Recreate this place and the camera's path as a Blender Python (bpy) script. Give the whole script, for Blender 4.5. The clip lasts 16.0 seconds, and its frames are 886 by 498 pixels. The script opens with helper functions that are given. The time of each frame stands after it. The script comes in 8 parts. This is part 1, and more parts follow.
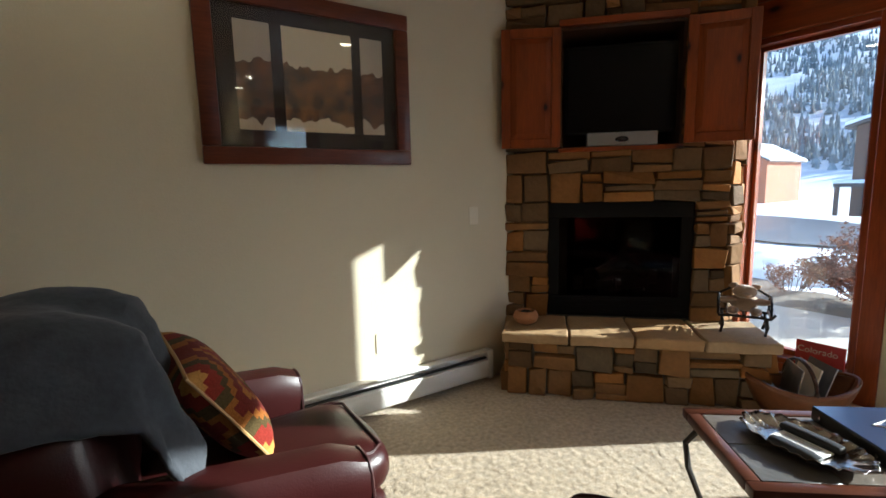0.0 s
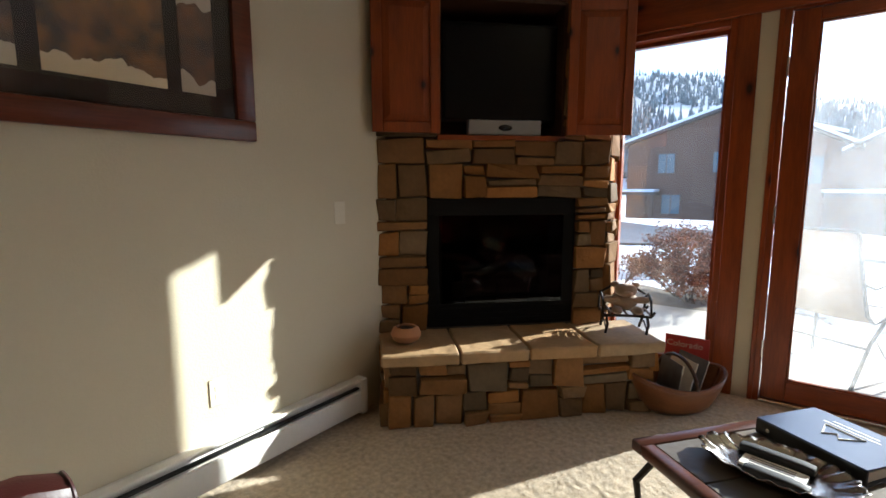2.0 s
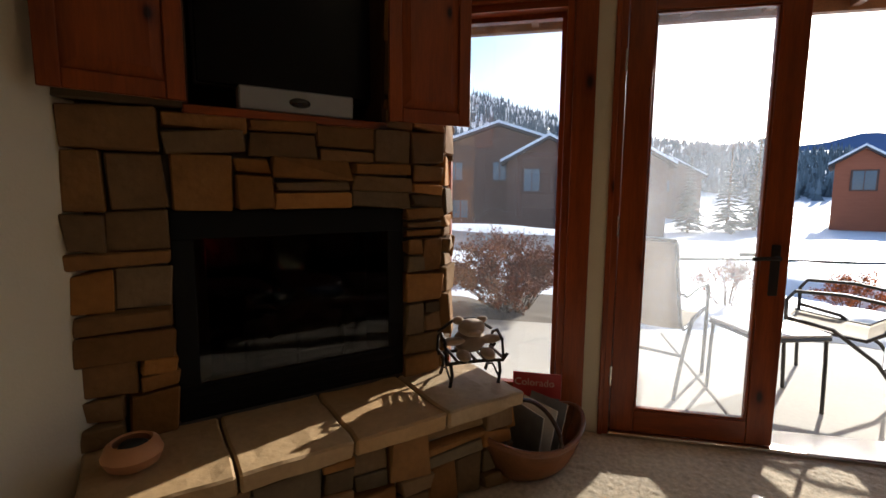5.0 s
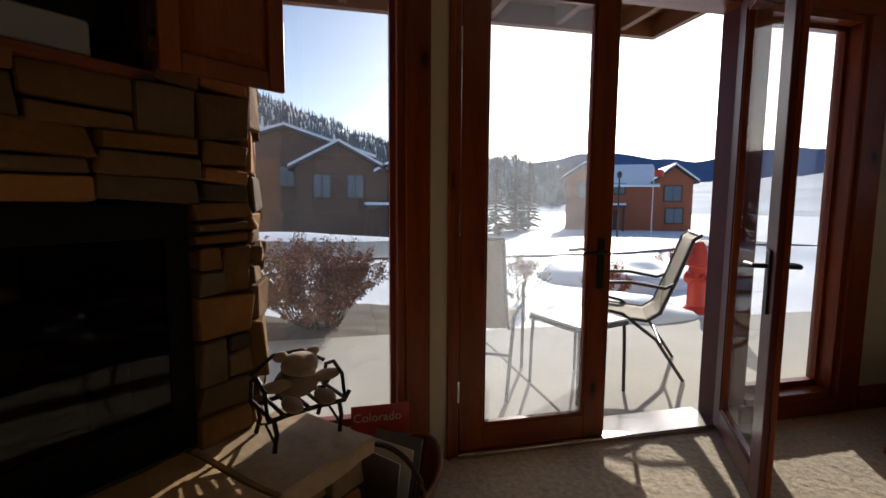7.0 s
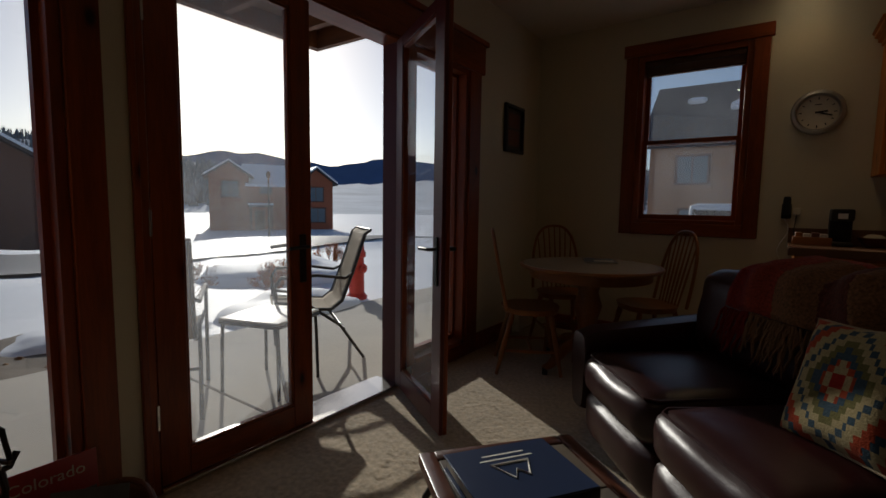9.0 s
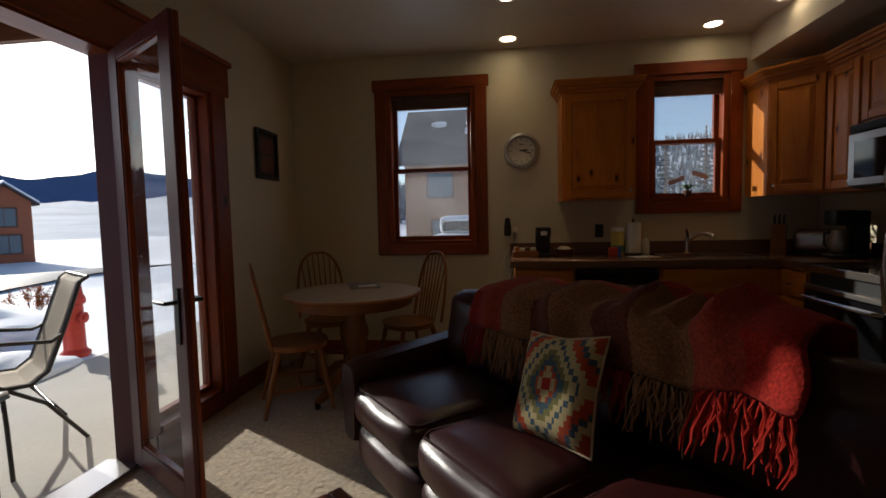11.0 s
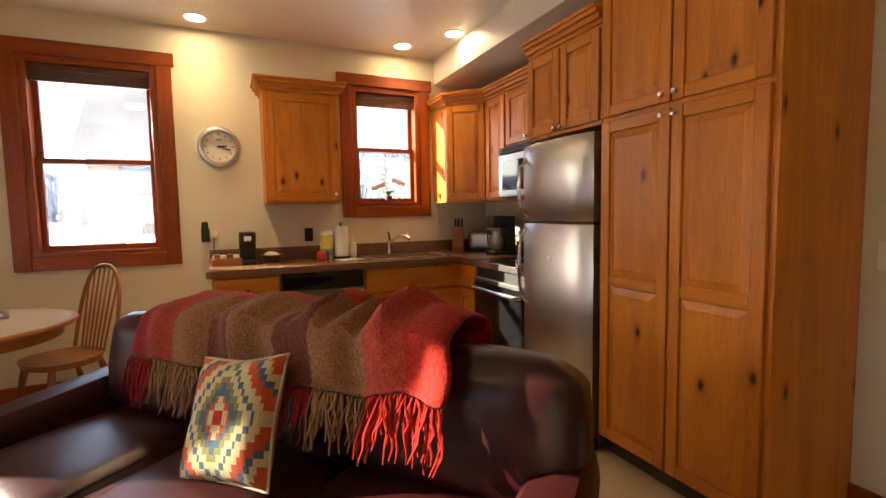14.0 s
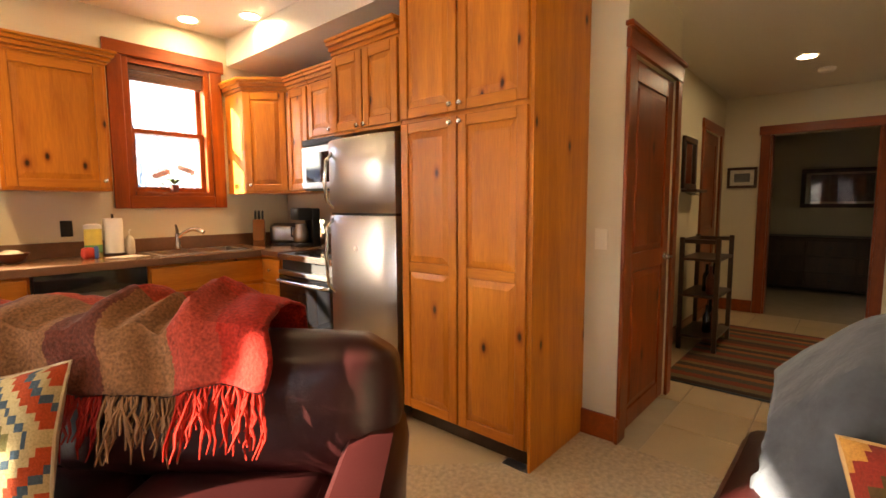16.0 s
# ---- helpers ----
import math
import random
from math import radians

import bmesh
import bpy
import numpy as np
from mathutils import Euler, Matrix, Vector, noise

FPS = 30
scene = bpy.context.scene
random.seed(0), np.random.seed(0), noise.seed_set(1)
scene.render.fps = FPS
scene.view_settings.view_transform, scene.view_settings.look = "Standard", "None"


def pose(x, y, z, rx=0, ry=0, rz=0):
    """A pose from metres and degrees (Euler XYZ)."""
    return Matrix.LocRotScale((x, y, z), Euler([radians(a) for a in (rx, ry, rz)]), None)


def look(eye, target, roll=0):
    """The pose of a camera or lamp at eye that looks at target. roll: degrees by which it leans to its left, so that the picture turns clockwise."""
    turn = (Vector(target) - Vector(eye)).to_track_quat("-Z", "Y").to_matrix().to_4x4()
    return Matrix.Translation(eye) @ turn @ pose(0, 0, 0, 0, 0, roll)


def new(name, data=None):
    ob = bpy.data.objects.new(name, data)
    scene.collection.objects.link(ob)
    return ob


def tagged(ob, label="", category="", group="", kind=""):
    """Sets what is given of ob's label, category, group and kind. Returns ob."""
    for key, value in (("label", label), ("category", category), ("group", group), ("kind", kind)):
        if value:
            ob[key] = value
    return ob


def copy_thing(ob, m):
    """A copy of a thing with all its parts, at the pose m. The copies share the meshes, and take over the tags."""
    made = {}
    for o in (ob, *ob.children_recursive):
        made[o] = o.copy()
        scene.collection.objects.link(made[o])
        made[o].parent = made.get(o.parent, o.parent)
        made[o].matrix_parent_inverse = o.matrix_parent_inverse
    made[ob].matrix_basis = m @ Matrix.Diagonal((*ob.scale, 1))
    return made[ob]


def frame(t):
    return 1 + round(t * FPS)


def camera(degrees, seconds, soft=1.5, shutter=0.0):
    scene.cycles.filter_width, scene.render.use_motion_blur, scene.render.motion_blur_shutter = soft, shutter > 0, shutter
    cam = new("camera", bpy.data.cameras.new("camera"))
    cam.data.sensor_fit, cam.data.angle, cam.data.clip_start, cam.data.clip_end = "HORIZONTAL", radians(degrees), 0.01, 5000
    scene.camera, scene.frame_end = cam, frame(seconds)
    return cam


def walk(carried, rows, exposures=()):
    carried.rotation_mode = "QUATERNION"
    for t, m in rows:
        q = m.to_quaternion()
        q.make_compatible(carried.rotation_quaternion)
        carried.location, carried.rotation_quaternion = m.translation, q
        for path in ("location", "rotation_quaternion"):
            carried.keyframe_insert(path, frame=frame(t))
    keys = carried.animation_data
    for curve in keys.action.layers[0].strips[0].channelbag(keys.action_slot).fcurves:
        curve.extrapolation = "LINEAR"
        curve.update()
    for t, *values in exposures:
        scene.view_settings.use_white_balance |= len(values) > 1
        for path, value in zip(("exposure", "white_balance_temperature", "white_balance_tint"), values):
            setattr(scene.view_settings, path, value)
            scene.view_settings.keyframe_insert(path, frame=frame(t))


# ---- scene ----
cam = camera(87.0, 16.0, soft=1.6)
PATH = [
    (0, (0.15, 0.435, 1.298), (1.227, 2.098, 1.026), -1.3),
    (0.5, (0.215, 0.57, 1.266), (1.413, 2.156, 1.009), -1.0),
    (1, (0.255, 0.712, 1.24), (1.59, 2.179, 0.988), -0.5),
    (1.5, (0.293, 0.856, 1.225), (1.766, 2.178, 0.972), -0.3),
    (2, (0.345, 0.995, 1.228), (1.937, 2.175, 0.965), -0.1),
    (2.5, (0.425, 1.11, 1.218), (2.109, 2.151, 0.942), 0.1),
    (3, (0.54, 1.192, 1.2), (2.297, 2.111, 0.932), 0.1),
    (5.5, (1.209, 1.462, 1.236), (3.176, 1.729, 1.001), 0.4),
    (6, (1.318, 1.513, 1.222), (3.307, 1.6, 0.996), 0.3),
    (6.5, (1.412, 1.548, 1.192), (3.394, 1.414, 0.987), 0.2),
    (7, (1.52, 1.593, 1.175), (3.459, 1.144, 0.971), 0.4),
    (7.5, (1.6, 1.646, 1.185), (3.42, 0.835, 0.95), 0.9),
    (8, (1.59, 1.735, 1.16), (3.207, 0.572, 0.942), 0.6),
    (8.5, (1.585, 1.84, 1.158), (2.945, 0.421, 0.965), 0.9),
    (9, (1.585, 1.848, 1.158), (2.742, 0.222, 0.971), 0.9),
    (9.5, (1.475, 1.79, 1.18), (2.448, 0.041, 1.01), -0.3),
    (12, (1.593, 1.816, 1.3), (1.403, -0.171, 1.176), -0.9),
    (12.5, (1.549, 1.78, 1.295), (1.185, -0.183, 1.174), -1.0),
    (13, (1.509, 1.756, 1.303), (0.974, -0.166, 1.169), -1.1),
    (13.5, (1.457, 1.725, 1.299), (0.765, -0.146, 1.153), -1.1),
    (14, (1.354, 1.721, 1.298), (0.528, -0.093, 1.143), -1.0),
    (14.5, (1.398, 1.724, 1.225), (0.386, 0.004, 1.091), -1.6),
    (15, (1.398, 1.778, 1.281), (0.214, 0.175, 1.112), -0.9),
    (15.5, (1.489, 1.784, 1.269), (0.118, 0.338, 1.093), -0.7),
    (16, (1.469, 1.808, 1.288), (-0.027, 0.494, 1.098), -0.3),
]
EXPOSURE = [(0, 1.75, 5500, 1), (1, 1.75, 5500, 1), (2, 1.75, 5650, 3), (3, 1.45, 5900, 5), (5.5, 0.8, 6250, 9), (7, 0.1, 6250, 9), (8.5, -0.8, 6200, 8), (9.5, -1.15, 6200, 8),
            (12, 1.15, 6350, 8), (12.5, 1.6, 6550, 8), (14, 2.95, 7050, 9), (16, 3.8, 7600, 11)]
walk(cam, [(t, look(eye, target, roll)) for t, eye, target, roll in PATH], EXPOSURE)

# ---- world, sun, lamps ----
SUN_AZ, SUN_EL = 30.3, 19.6   # light travels towards -x, turned SUN_AZ degrees to +y
world = bpy.data.worlds.new("world")
scene.world = world
world.use_nodes = True
wn = world.node_tree
wn.nodes.clear()
sky = wn.nodes.new("ShaderNodeTexSky")
sky.sky_type, sky.sun_disc = "NISHITA", False
sky.sun_elevation, sky.sun_rotation = radians(SUN_EL), radians(90 + SUN_AZ)
sky.altitude, sky.air_density, sky.dust_density = 2500.0, 1.0, 6.0
wbg, wout = wn.nodes.new("ShaderNodeBackground"), wn.nodes.new("ShaderNodeOutputWorld")
wbg.inputs["Strength"].default_value = 0.15
wn.links.new(sky.outputs[0], wbg.inputs["Color"])
wn.links.new(wbg.outputs[0], wout.inputs["Surface"])

sun_data = bpy.data.lights.new("sun", "SUN")
sun_data.energy, sun_data.angle, sun_data.color = 5.0, radians(0.55), (1.0, 0.93, 0.82)
sun = new("sun", sun_data)
sx, sy = math.cos(radians(SUN_AZ)) * math.cos(radians(SUN_EL)), -math.sin(radians(SUN_AZ)) * math.cos(radians(SUN_EL))
sun.matrix_basis = look((20 * sx, 20 * sy, 20 * math.sin(radians(SUN_EL))), (0, 0, 0))


# ---- materials ----
def material(name, colour, rough=0.6, metal=0.0, vary=0.15, scale=6.0, fine=0.1, fine_scale=60.0, bump=0.0, bump_scale=80.0,
             coat=0.0, stretch=(1, 1, 1), per_object=0.0, per_island=0.0, sheen=0.0, spec=0.5, warm=None):
    """A surface with colour variation at two scales and fine relief."""
    m = bpy.data.materials.new(name)
    m.use_nodes = True
    nt = m.node_tree
    b = nt.nodes["Principled BSDF"]
    b.inputs["Roughness"].default_value, b.inputs["Metallic"].default_value = rough, metal
    b.inputs["Specular IOR Level"].default_value = spec
    b.inputs["Coat Weight"].default_value, b.inputs["Coat Roughness"].default_value = coat, 0.25
    b.inputs["Sheen Weight"].default_value = sheen
    tc, mp = nt.nodes.new("ShaderNodeTexCoord"), nt.nodes.new("ShaderNodeMapping")
    mp.inputs["Scale"].default_value = stretch
    nt.links.new(tc.outputs["Object"], mp.inputs["Vector"])
    n1, n2 = nt.nodes.new("ShaderNodeTexNoise"), nt.nodes.new("ShaderNodeTexNoise")
    for n, s in ((n1, scale), (n2, fine_scale)):
        n.inputs["Scale"].default_value, n.inputs["Detail"].default_value = s, 5.0
        nt.links.new(mp.outputs[0], n.inputs["Vector"])
    add = nt.nodes.new("ShaderNodeMath")
    add.operation = "MULTIPLY_ADD"
    nt.links.new(n2.outputs["Fac"], add.inputs[0])
    add.inputs[1].default_value = fine
    m1 = nt.nodes.new("ShaderNodeMath")
    m1.operation = "MULTIPLY_ADD"
    nt.links.new(n1.outputs["Fac"], m1.inputs[0])
    m1.inputs[1].default_value, m1.inputs[2].default_value = vary * 2, 1.0 - vary - fine / 2
    nt.links.new(m1.outputs[0], add.inputs[2])
    last = add
    for weight, node, sock in ((per_object, "ShaderNodeObjectInfo", "Random"), (per_island, "ShaderNodeNewGeometry", "Random Per Island")):
        if weight:
            src, mm = nt.nodes.new(node), nt.nodes.new("ShaderNodeMath")
            mm.operation = "MULTIPLY_ADD"
            nt.links.new(src.outputs[sock], mm.inputs[0])
            mm.inputs[1].default_value, mm.inputs[2].default_value = weight * 2, 1 - weight
            prod = nt.nodes.new("ShaderNodeMath")
            prod.operation = "MULTIPLY"
            nt.links.new(mm.outputs[0], prod.inputs[0])
            nt.links.new(last.outputs[0], prod.inputs[1])
            last = prod
    base = nt.nodes.new("ShaderNodeRGB")
    base.outputs[0].default_value = (*colour, 1)
    src_colour = base.outputs[0]
    if warm:
        mix = nt.nodes.new("ShaderNodeMix")
        mix.data_type = "RGBA"
        mix.inputs["A"].default_value, mix.inputs["B"].default_value = (*colour, 1), (*warm, 1)
        if per_object:
            oi = nt.nodes.new("ShaderNodeObjectInfo")
            wob = nt.nodes.new("ShaderNodeMath")
            wob.operation = "FRACT"
            big = nt.nodes.new("ShaderNodeMath")
            big.operation = "MULTIPLY"
            big.inputs[1].default_value = 7.31
            nt.links.new(oi.outputs["Random"], big.inputs[0])
            nt.links.new(big.outputs[0], wob.inputs[0])
            nt.links.new(wob.outputs[0], mix.inputs["Factor"])
        else:
            nt.links.new(n1.outputs["Fac"], mix.inputs["Factor"])
        src_colour = mix.outputs["Result"]
    scale_c = nt.nodes.new("ShaderNodeVectorMath")
    scale_c.operation = "SCALE"
    nt.links.new(src_colour, scale_c.inputs[0])
    nt.links.new(last.outputs[0], scale_c.inputs["Scale"])
    nt.links.new(scale_c.outputs[0], b.inputs["Base Color"])
    if bump:
        n3, bp = nt.nodes.new("ShaderNodeTexNoise"), nt.nodes.new("ShaderNodeBump")
        n3.inputs["Scale"].default_value, n3.inputs["Detail"].default_value = bump_scale, 4.0
        nt.links.new(mp.outputs[0], n3.inputs["Vector"])
        nt.links.new(n3.outputs["Fac"], bp.inputs["Height"])
        bp.inputs["Strength"].default_value, bp.inputs["Distance"].default_value = min(1.0, bump), 0.004
        nt.links.new(bp.outputs[0], b.inputs["Normal"])
    return m


def wood(name, colour, dark, knots=0.0, axis=2, rough=0.4, coat=0.05, ring=9.0):
    """Grained wood; the grain runs along the axis, with dark knots where asked for."""
    m = bpy.data.materials.new(name)
    m.use_nodes = True
    nt = m.node_tree
    b = nt.nodes["Principled BSDF"]
    b.inputs["Roughness"].default_value = rough
    b.inputs["Coat Weight"].default_value, b.inputs["Coat Roughness"].default_value = coat, 0.3
    b.inputs["Specular IOR Level"].default_value = 0.3
    tc, mp, oi = nt.nodes.new("ShaderNodeTexCoord"), nt.nodes.new("ShaderNodeMapping"), nt.nodes.new("ShaderNodeObjectInfo")
    st = [1.0, 1.0, 1.0]
    st[axis] = 0.09
    mp.inputs["Scale"].default_value = st
    shift = nt.nodes.new("ShaderNodeVectorMath")
    shift.operation = "MULTIPLY_ADD"
    comb = nt.nodes.new("ShaderNodeCombineXYZ")
    for k in range(3):
        nt.links.new(oi.outputs["Random"], comb.inputs[k])
    nt.links.new(comb.outputs[0], shift.inputs[0])
    shift.inputs[1].default_value = (17.0, 23.0, 31.0)
    nt.links.new(tc.outputs["Object"], shift.inputs[2])
    nt.links.new(shift.outputs[0], mp.inputs["Vector"])
    warp = nt.nodes.new("ShaderNodeTexNoise")
    warp.inputs["Scale"].default_value, warp.inputs["Detail"].default_value = ring, 6.0
    warp.inputs["Distortion"].default_value = 1.2
    grain = nt.nodes.new("ShaderNodeTexNoise")
    grain.inputs["Scale"].default_value, grain.inputs["Detail"].default_value = ring * 14, 4.0
    nt.links.new(mp.outputs[0], warp.inputs["Vector"])
    nt.links.new(mp.outputs[0], grain.inputs["Vector"])
    blotch = nt.nodes.new("ShaderNodeTexNoise")
    blotch.inputs["Scale"].default_value = 2.2
    nt.links.new(shift.outputs[0], blotch.inputs["Vector"])
    mixf = nt.nodes.new("ShaderNodeMath")
    mixf.operation = "MULTIPLY_ADD"
    mixf.inputs[1].default_value = 0.45
    nt.links.new(grain.outputs["Fac"], mixf.inputs[0])
    half = nt.nodes.new("ShaderNodeMath")
    half.operation = "MULTIPLY_ADD"
    half.inputs[1].default_value, half.inputs[2].default_value = 0.75, -0.12
    nt.links.new(warp.outputs["Fac"], half.inputs[0])
    nt.links.new(half.outputs[0], mixf.inputs[2])
    m2 = nt.nodes.new("ShaderNodeMath")
    m2.operation = "MULTIPLY_ADD"
    m2.inputs[1].default_value = 0.35
    nt.links.new(blotch.outputs["Fac"], m2.inputs[0])
    nt.links.new(mixf.outputs[0], m2.inputs[2])
    ramp = nt.nodes.new("ShaderNodeValToRGB")
    ramp.color_ramp.elements[0].position, ramp.color_ramp.elements[1].position = 0.38, 0.86
    ramp.color_ramp.elements[0].color, ramp.color_ramp.elements[1].color = (*dark, 1), (*colour, 1)
    nt.links.new(m2.outputs[0], ramp.inputs[0])
    out = ramp.outputs[0]
    if knots:
        vo, kr, sep, flat = (nt.nodes.new(k) for k in ("ShaderNodeTexVoronoi", "ShaderNodeValToRGB", "ShaderNodeSeparateXYZ", "ShaderNodeCombineXYZ"))
        nt.links.new(shift.outputs[0], sep.inputs[0])
        across, along, wob = (nt.nodes.new("ShaderNodeMath") for _ in range(3))
        others = [k for k in range(3) if k != axis]
        nt.links.new(sep.outputs[others[0]], across.inputs[0])
        nt.links.new(sep.outputs[others[1]], across.inputs[1])
        along.operation = "MULTIPLY"
        along.inputs[1].default_value = 0.5
        nt.links.new(sep.outputs[axis], along.inputs[0])
        wob.operation = "MULTIPLY_ADD"
        wob.inputs[1].default_value = 0.03
        nt.links.new(warp.outputs["Fac"], wob.inputs[0])
        nt.links.new(across.outputs[0], wob.inputs[2])
        nt.links.new(wob.outputs[0], flat.inputs[0])
        nt.links.new(along.outputs[0], flat.inputs[1])
        vo.voronoi_dimensions = "2D"
        nt.links.new(flat.outputs[0], vo.inputs["Vector"])
        vo.inputs["Scale"].default_value = knots
        ke = kr.color_ramp.elements
        ke[0].position, ke[1].position = 0.026, 0.13
        ke[0].color, ke[1].color = (0.05, 0.03, 0.02, 1), (1, 1, 1, 1)
        ke.new(0.046).color = (0.42, 0.30, 0.22, 1)
        ke.new(0.07).color = (0.80, 0.70, 0.62, 1)
        pick, gate, tone = (nt.nodes.new(k) for k in ("ShaderNodeMath", "ShaderNodeMath", "ShaderNodeSeparateColor"))
        nt.links.new(vo.outputs["Color"], tone.inputs[0])
        pick.operation = "GREATER_THAN"
        pick.inputs[1].default_value = 0.55
        nt.links.new(tone.outputs[0], pick.inputs[0])
        nt.links.new(vo.outputs["Distance"], gate.inputs[0])
        nt.links.new(pick.outputs[0], gate.inputs[1])
        nt.links.new(gate.outputs[0], kr.inputs[0])
        mul = nt.nodes.new("ShaderNodeMix")
        mul.data_type, mul.blend_type = "RGBA", "MULTIPLY"
        mul.inputs["Factor"].default_value = 1.0
        nt.links.new(out, mul.inputs["A"])
        nt.links.new(kr.outputs[0], mul.inputs["B"])
        out = mul.outputs["Result"]
    nt.links.new(out, b.inputs["Base Color"])
    bp = nt.nodes.new("ShaderNodeBump")
    bp.inputs["Strength"].default_value, bp.inputs["Distance"].default_value = 0.15, 0.002
    nt.links.new(grain.outputs["Fac"], bp.inputs["Height"])
    nt.links.new(bp.outputs[0], b.inputs["Normal"])
    return m


def pane_glass(name, dust, gloss=0.06, tint=(1, 1, 1)):
    """Clear window glass with a thin uneven film of dust."""
    m = bpy.data.materials.new(name)
    m.use_nodes = True
    nt = m.node_tree
    nt.nodes.clear()
    out, tr, gl, df = (nt.nodes.new(k) for k in ("ShaderNodeOutputMaterial", "ShaderNodeBsdfTransparent", "ShaderNodeBsdfGlossy", "ShaderNodeBsdfTranslucent"))
    tr.inputs["Color"].default_value = (*tint, 1)
    gl.inputs["Roughness"].default_value = 0.02
    df.inputs["Color"].default_value = (0.9, 0.92, 0.95, 1)
    mx, mx2 = nt.nodes.new("ShaderNodeMixShader"), nt.nodes.new("ShaderNodeMixShader")
    mx.inputs[0].default_value = gloss
    nt.links.new(tr.outputs[0], mx.inputs[1])
    nt.links.new(gl.outputs[0], mx.inputs[2])
    tc, no, mu = nt.nodes.new("ShaderNodeTexCoord"), nt.nodes.new("ShaderNodeTexNoise"), nt.nodes.new("ShaderNodeMath")
    no.inputs["Scale"].default_value, no.inputs["Detail"].default_value = 3.0, 6.0
    nt.links.new(tc.outputs["Object"], no.inputs["Vector"])
    mu.operation = "MULTIPLY"
    mu.inputs[1].default_value = dust * 2
    nt.links.new(no.outputs["Fac"], mu.inputs[0])
    nt.links.new(mu.outputs[0], mx2.inputs[0])
    nt.links.new(mx.outputs[0], mx2.inputs[1])
    nt.links.new(df.outputs[0], mx2.inputs[2])
    nt.links.new(mx2.outputs[0], out.inputs["Surface"])
    return m


def glow(name, colour, strength):
    m = bpy.data.materials.new(name)
    m.use_nodes = True
    b = m.node_tree.nodes["Principled BSDF"]
    b.inputs["Base Color"].default_value = (*colour, 1)
    b.inputs["Emission Color"].default_value, b.inputs["Emission Strength"].default_value = (*colour, 1), strength
    return m


def banded(name, stops, period, axis=0, rough=0.9, noise_amount=0.04, bump=0.5, bump_scale=220.0, cross=None):
    """Woven cloth in bands of colour that repeat along one axis."""
    m = bpy.data.materials.new(name)
    m.use_nodes = True
    nt = m.node_tree
    b = nt.nodes["Principled BSDF"]
    b.inputs["Roughness"].default_value, b.inputs["Sheen Weight"].default_value = rough, 0.05
    b.inputs["Specular IOR Level"].default_value = 0.12
    tc, sep = nt.nodes.new("ShaderNodeTexCoord"), nt.nodes.new("ShaderNodeSeparateXYZ")
    nt.links.new(tc.outputs["UV"], sep.inputs[0])
    no = nt.nodes.new("ShaderNodeTexNoise")
    no.inputs["Scale"].default_value, no.inputs["Detail"].default_value = 60.0, 3.0
    nt.links.new(tc.outputs["Object"], no.inputs["Vector"])
    ad = nt.nodes.new("ShaderNodeMath")
    ad.operation = "MULTIPLY_ADD"
    ad.inputs[1].default_value = noise_amount
    nt.links.new(no.outputs["Fac"], ad.inputs[0])
    nt.links.new(sep.outputs[axis], ad.inputs[2])
    dv, fr, ramp = nt.nodes.new("ShaderNodeMath"), nt.nodes.new("ShaderNodeMath"), nt.nodes.new("ShaderNodeValToRGB")
    dv.operation, fr.operation = "DIVIDE", "FRACT"
    dv.inputs[1].default_value = period
    nt.links.new(ad.outputs[0], dv.inputs[0])
    nt.links.new(dv.outputs[0], fr.inputs[0])
    ramp.color_ramp.interpolation = "CONSTANT"
    els = ramp.color_ramp.elements
    while len(els) < len(stops):
        els.new(0.5)
    for e, (p, c) in zip(els, stops):
        e.position, e.color = p, (*c, 1)
    nt.links.new(fr.outputs[0], ramp.inputs[0])
    weave = nt.nodes.new("ShaderNodeTexNoise")
    weave.inputs["Scale"].default_value = bump_scale
    nt.links.new(tc.outputs["Object"], weave.inputs["Vector"])
    mul = nt.nodes.new("ShaderNodeVectorMath")
    mul.operation = "SCALE"
    wm = nt.nodes.new("ShaderNodeMath")
    wm.operation = "MULTIPLY_ADD"
    wm.inputs[1].default_value, wm.inputs[2].default_value = 1.7, 0.15
    nt.links.new(weave.outputs["Fac"], wm.inputs[0])
    woven = ramp.outputs[0]
    if cross:                                   # a weft band across the stripes
        near, mixed = nt.nodes.new("ShaderNodeMath"), nt.nodes.new("ShaderNodeMix")
        near.operation, mixed.data_type = "COMPARE", "RGBA"
        near.inputs[1].default_value, near.inputs[2].default_value = cross[0], cross[1]
        strength = nt.nodes.new("ShaderNodeMath")
        strength.operation = "MULTIPLY"
        strength.inputs[1].default_value = 0.72
        nt.links.new(sep.outputs[1], near.inputs[0])
        nt.links.new(near.outputs[0], strength.inputs[0])
        nt.links.new(strength.outputs[0], mixed.inputs["Factor"])
        nt.links.new(woven, mixed.inputs["A"])
        mixed.inputs["B"].default_value = (*cross[2], 1)
        woven = mixed.outputs["Result"]
    nt.links.new(woven, mul.inputs[0])
    nt.links.new(wm.outputs[0], mul.inputs["Scale"])
    nt.links.new(mul.outputs[0], b.inputs["Base Color"])
    bp = nt.nodes.new("ShaderNodeBump")
    bp.inputs["Strength"].default_value, bp.inputs["Distance"].default_value = bump, 0.003
    nt.links.new(weave.outputs["Fac"], bp.inputs["Height"])
    nt.links.new(bp.outputs[0], b.inputs["Normal"])
    return m


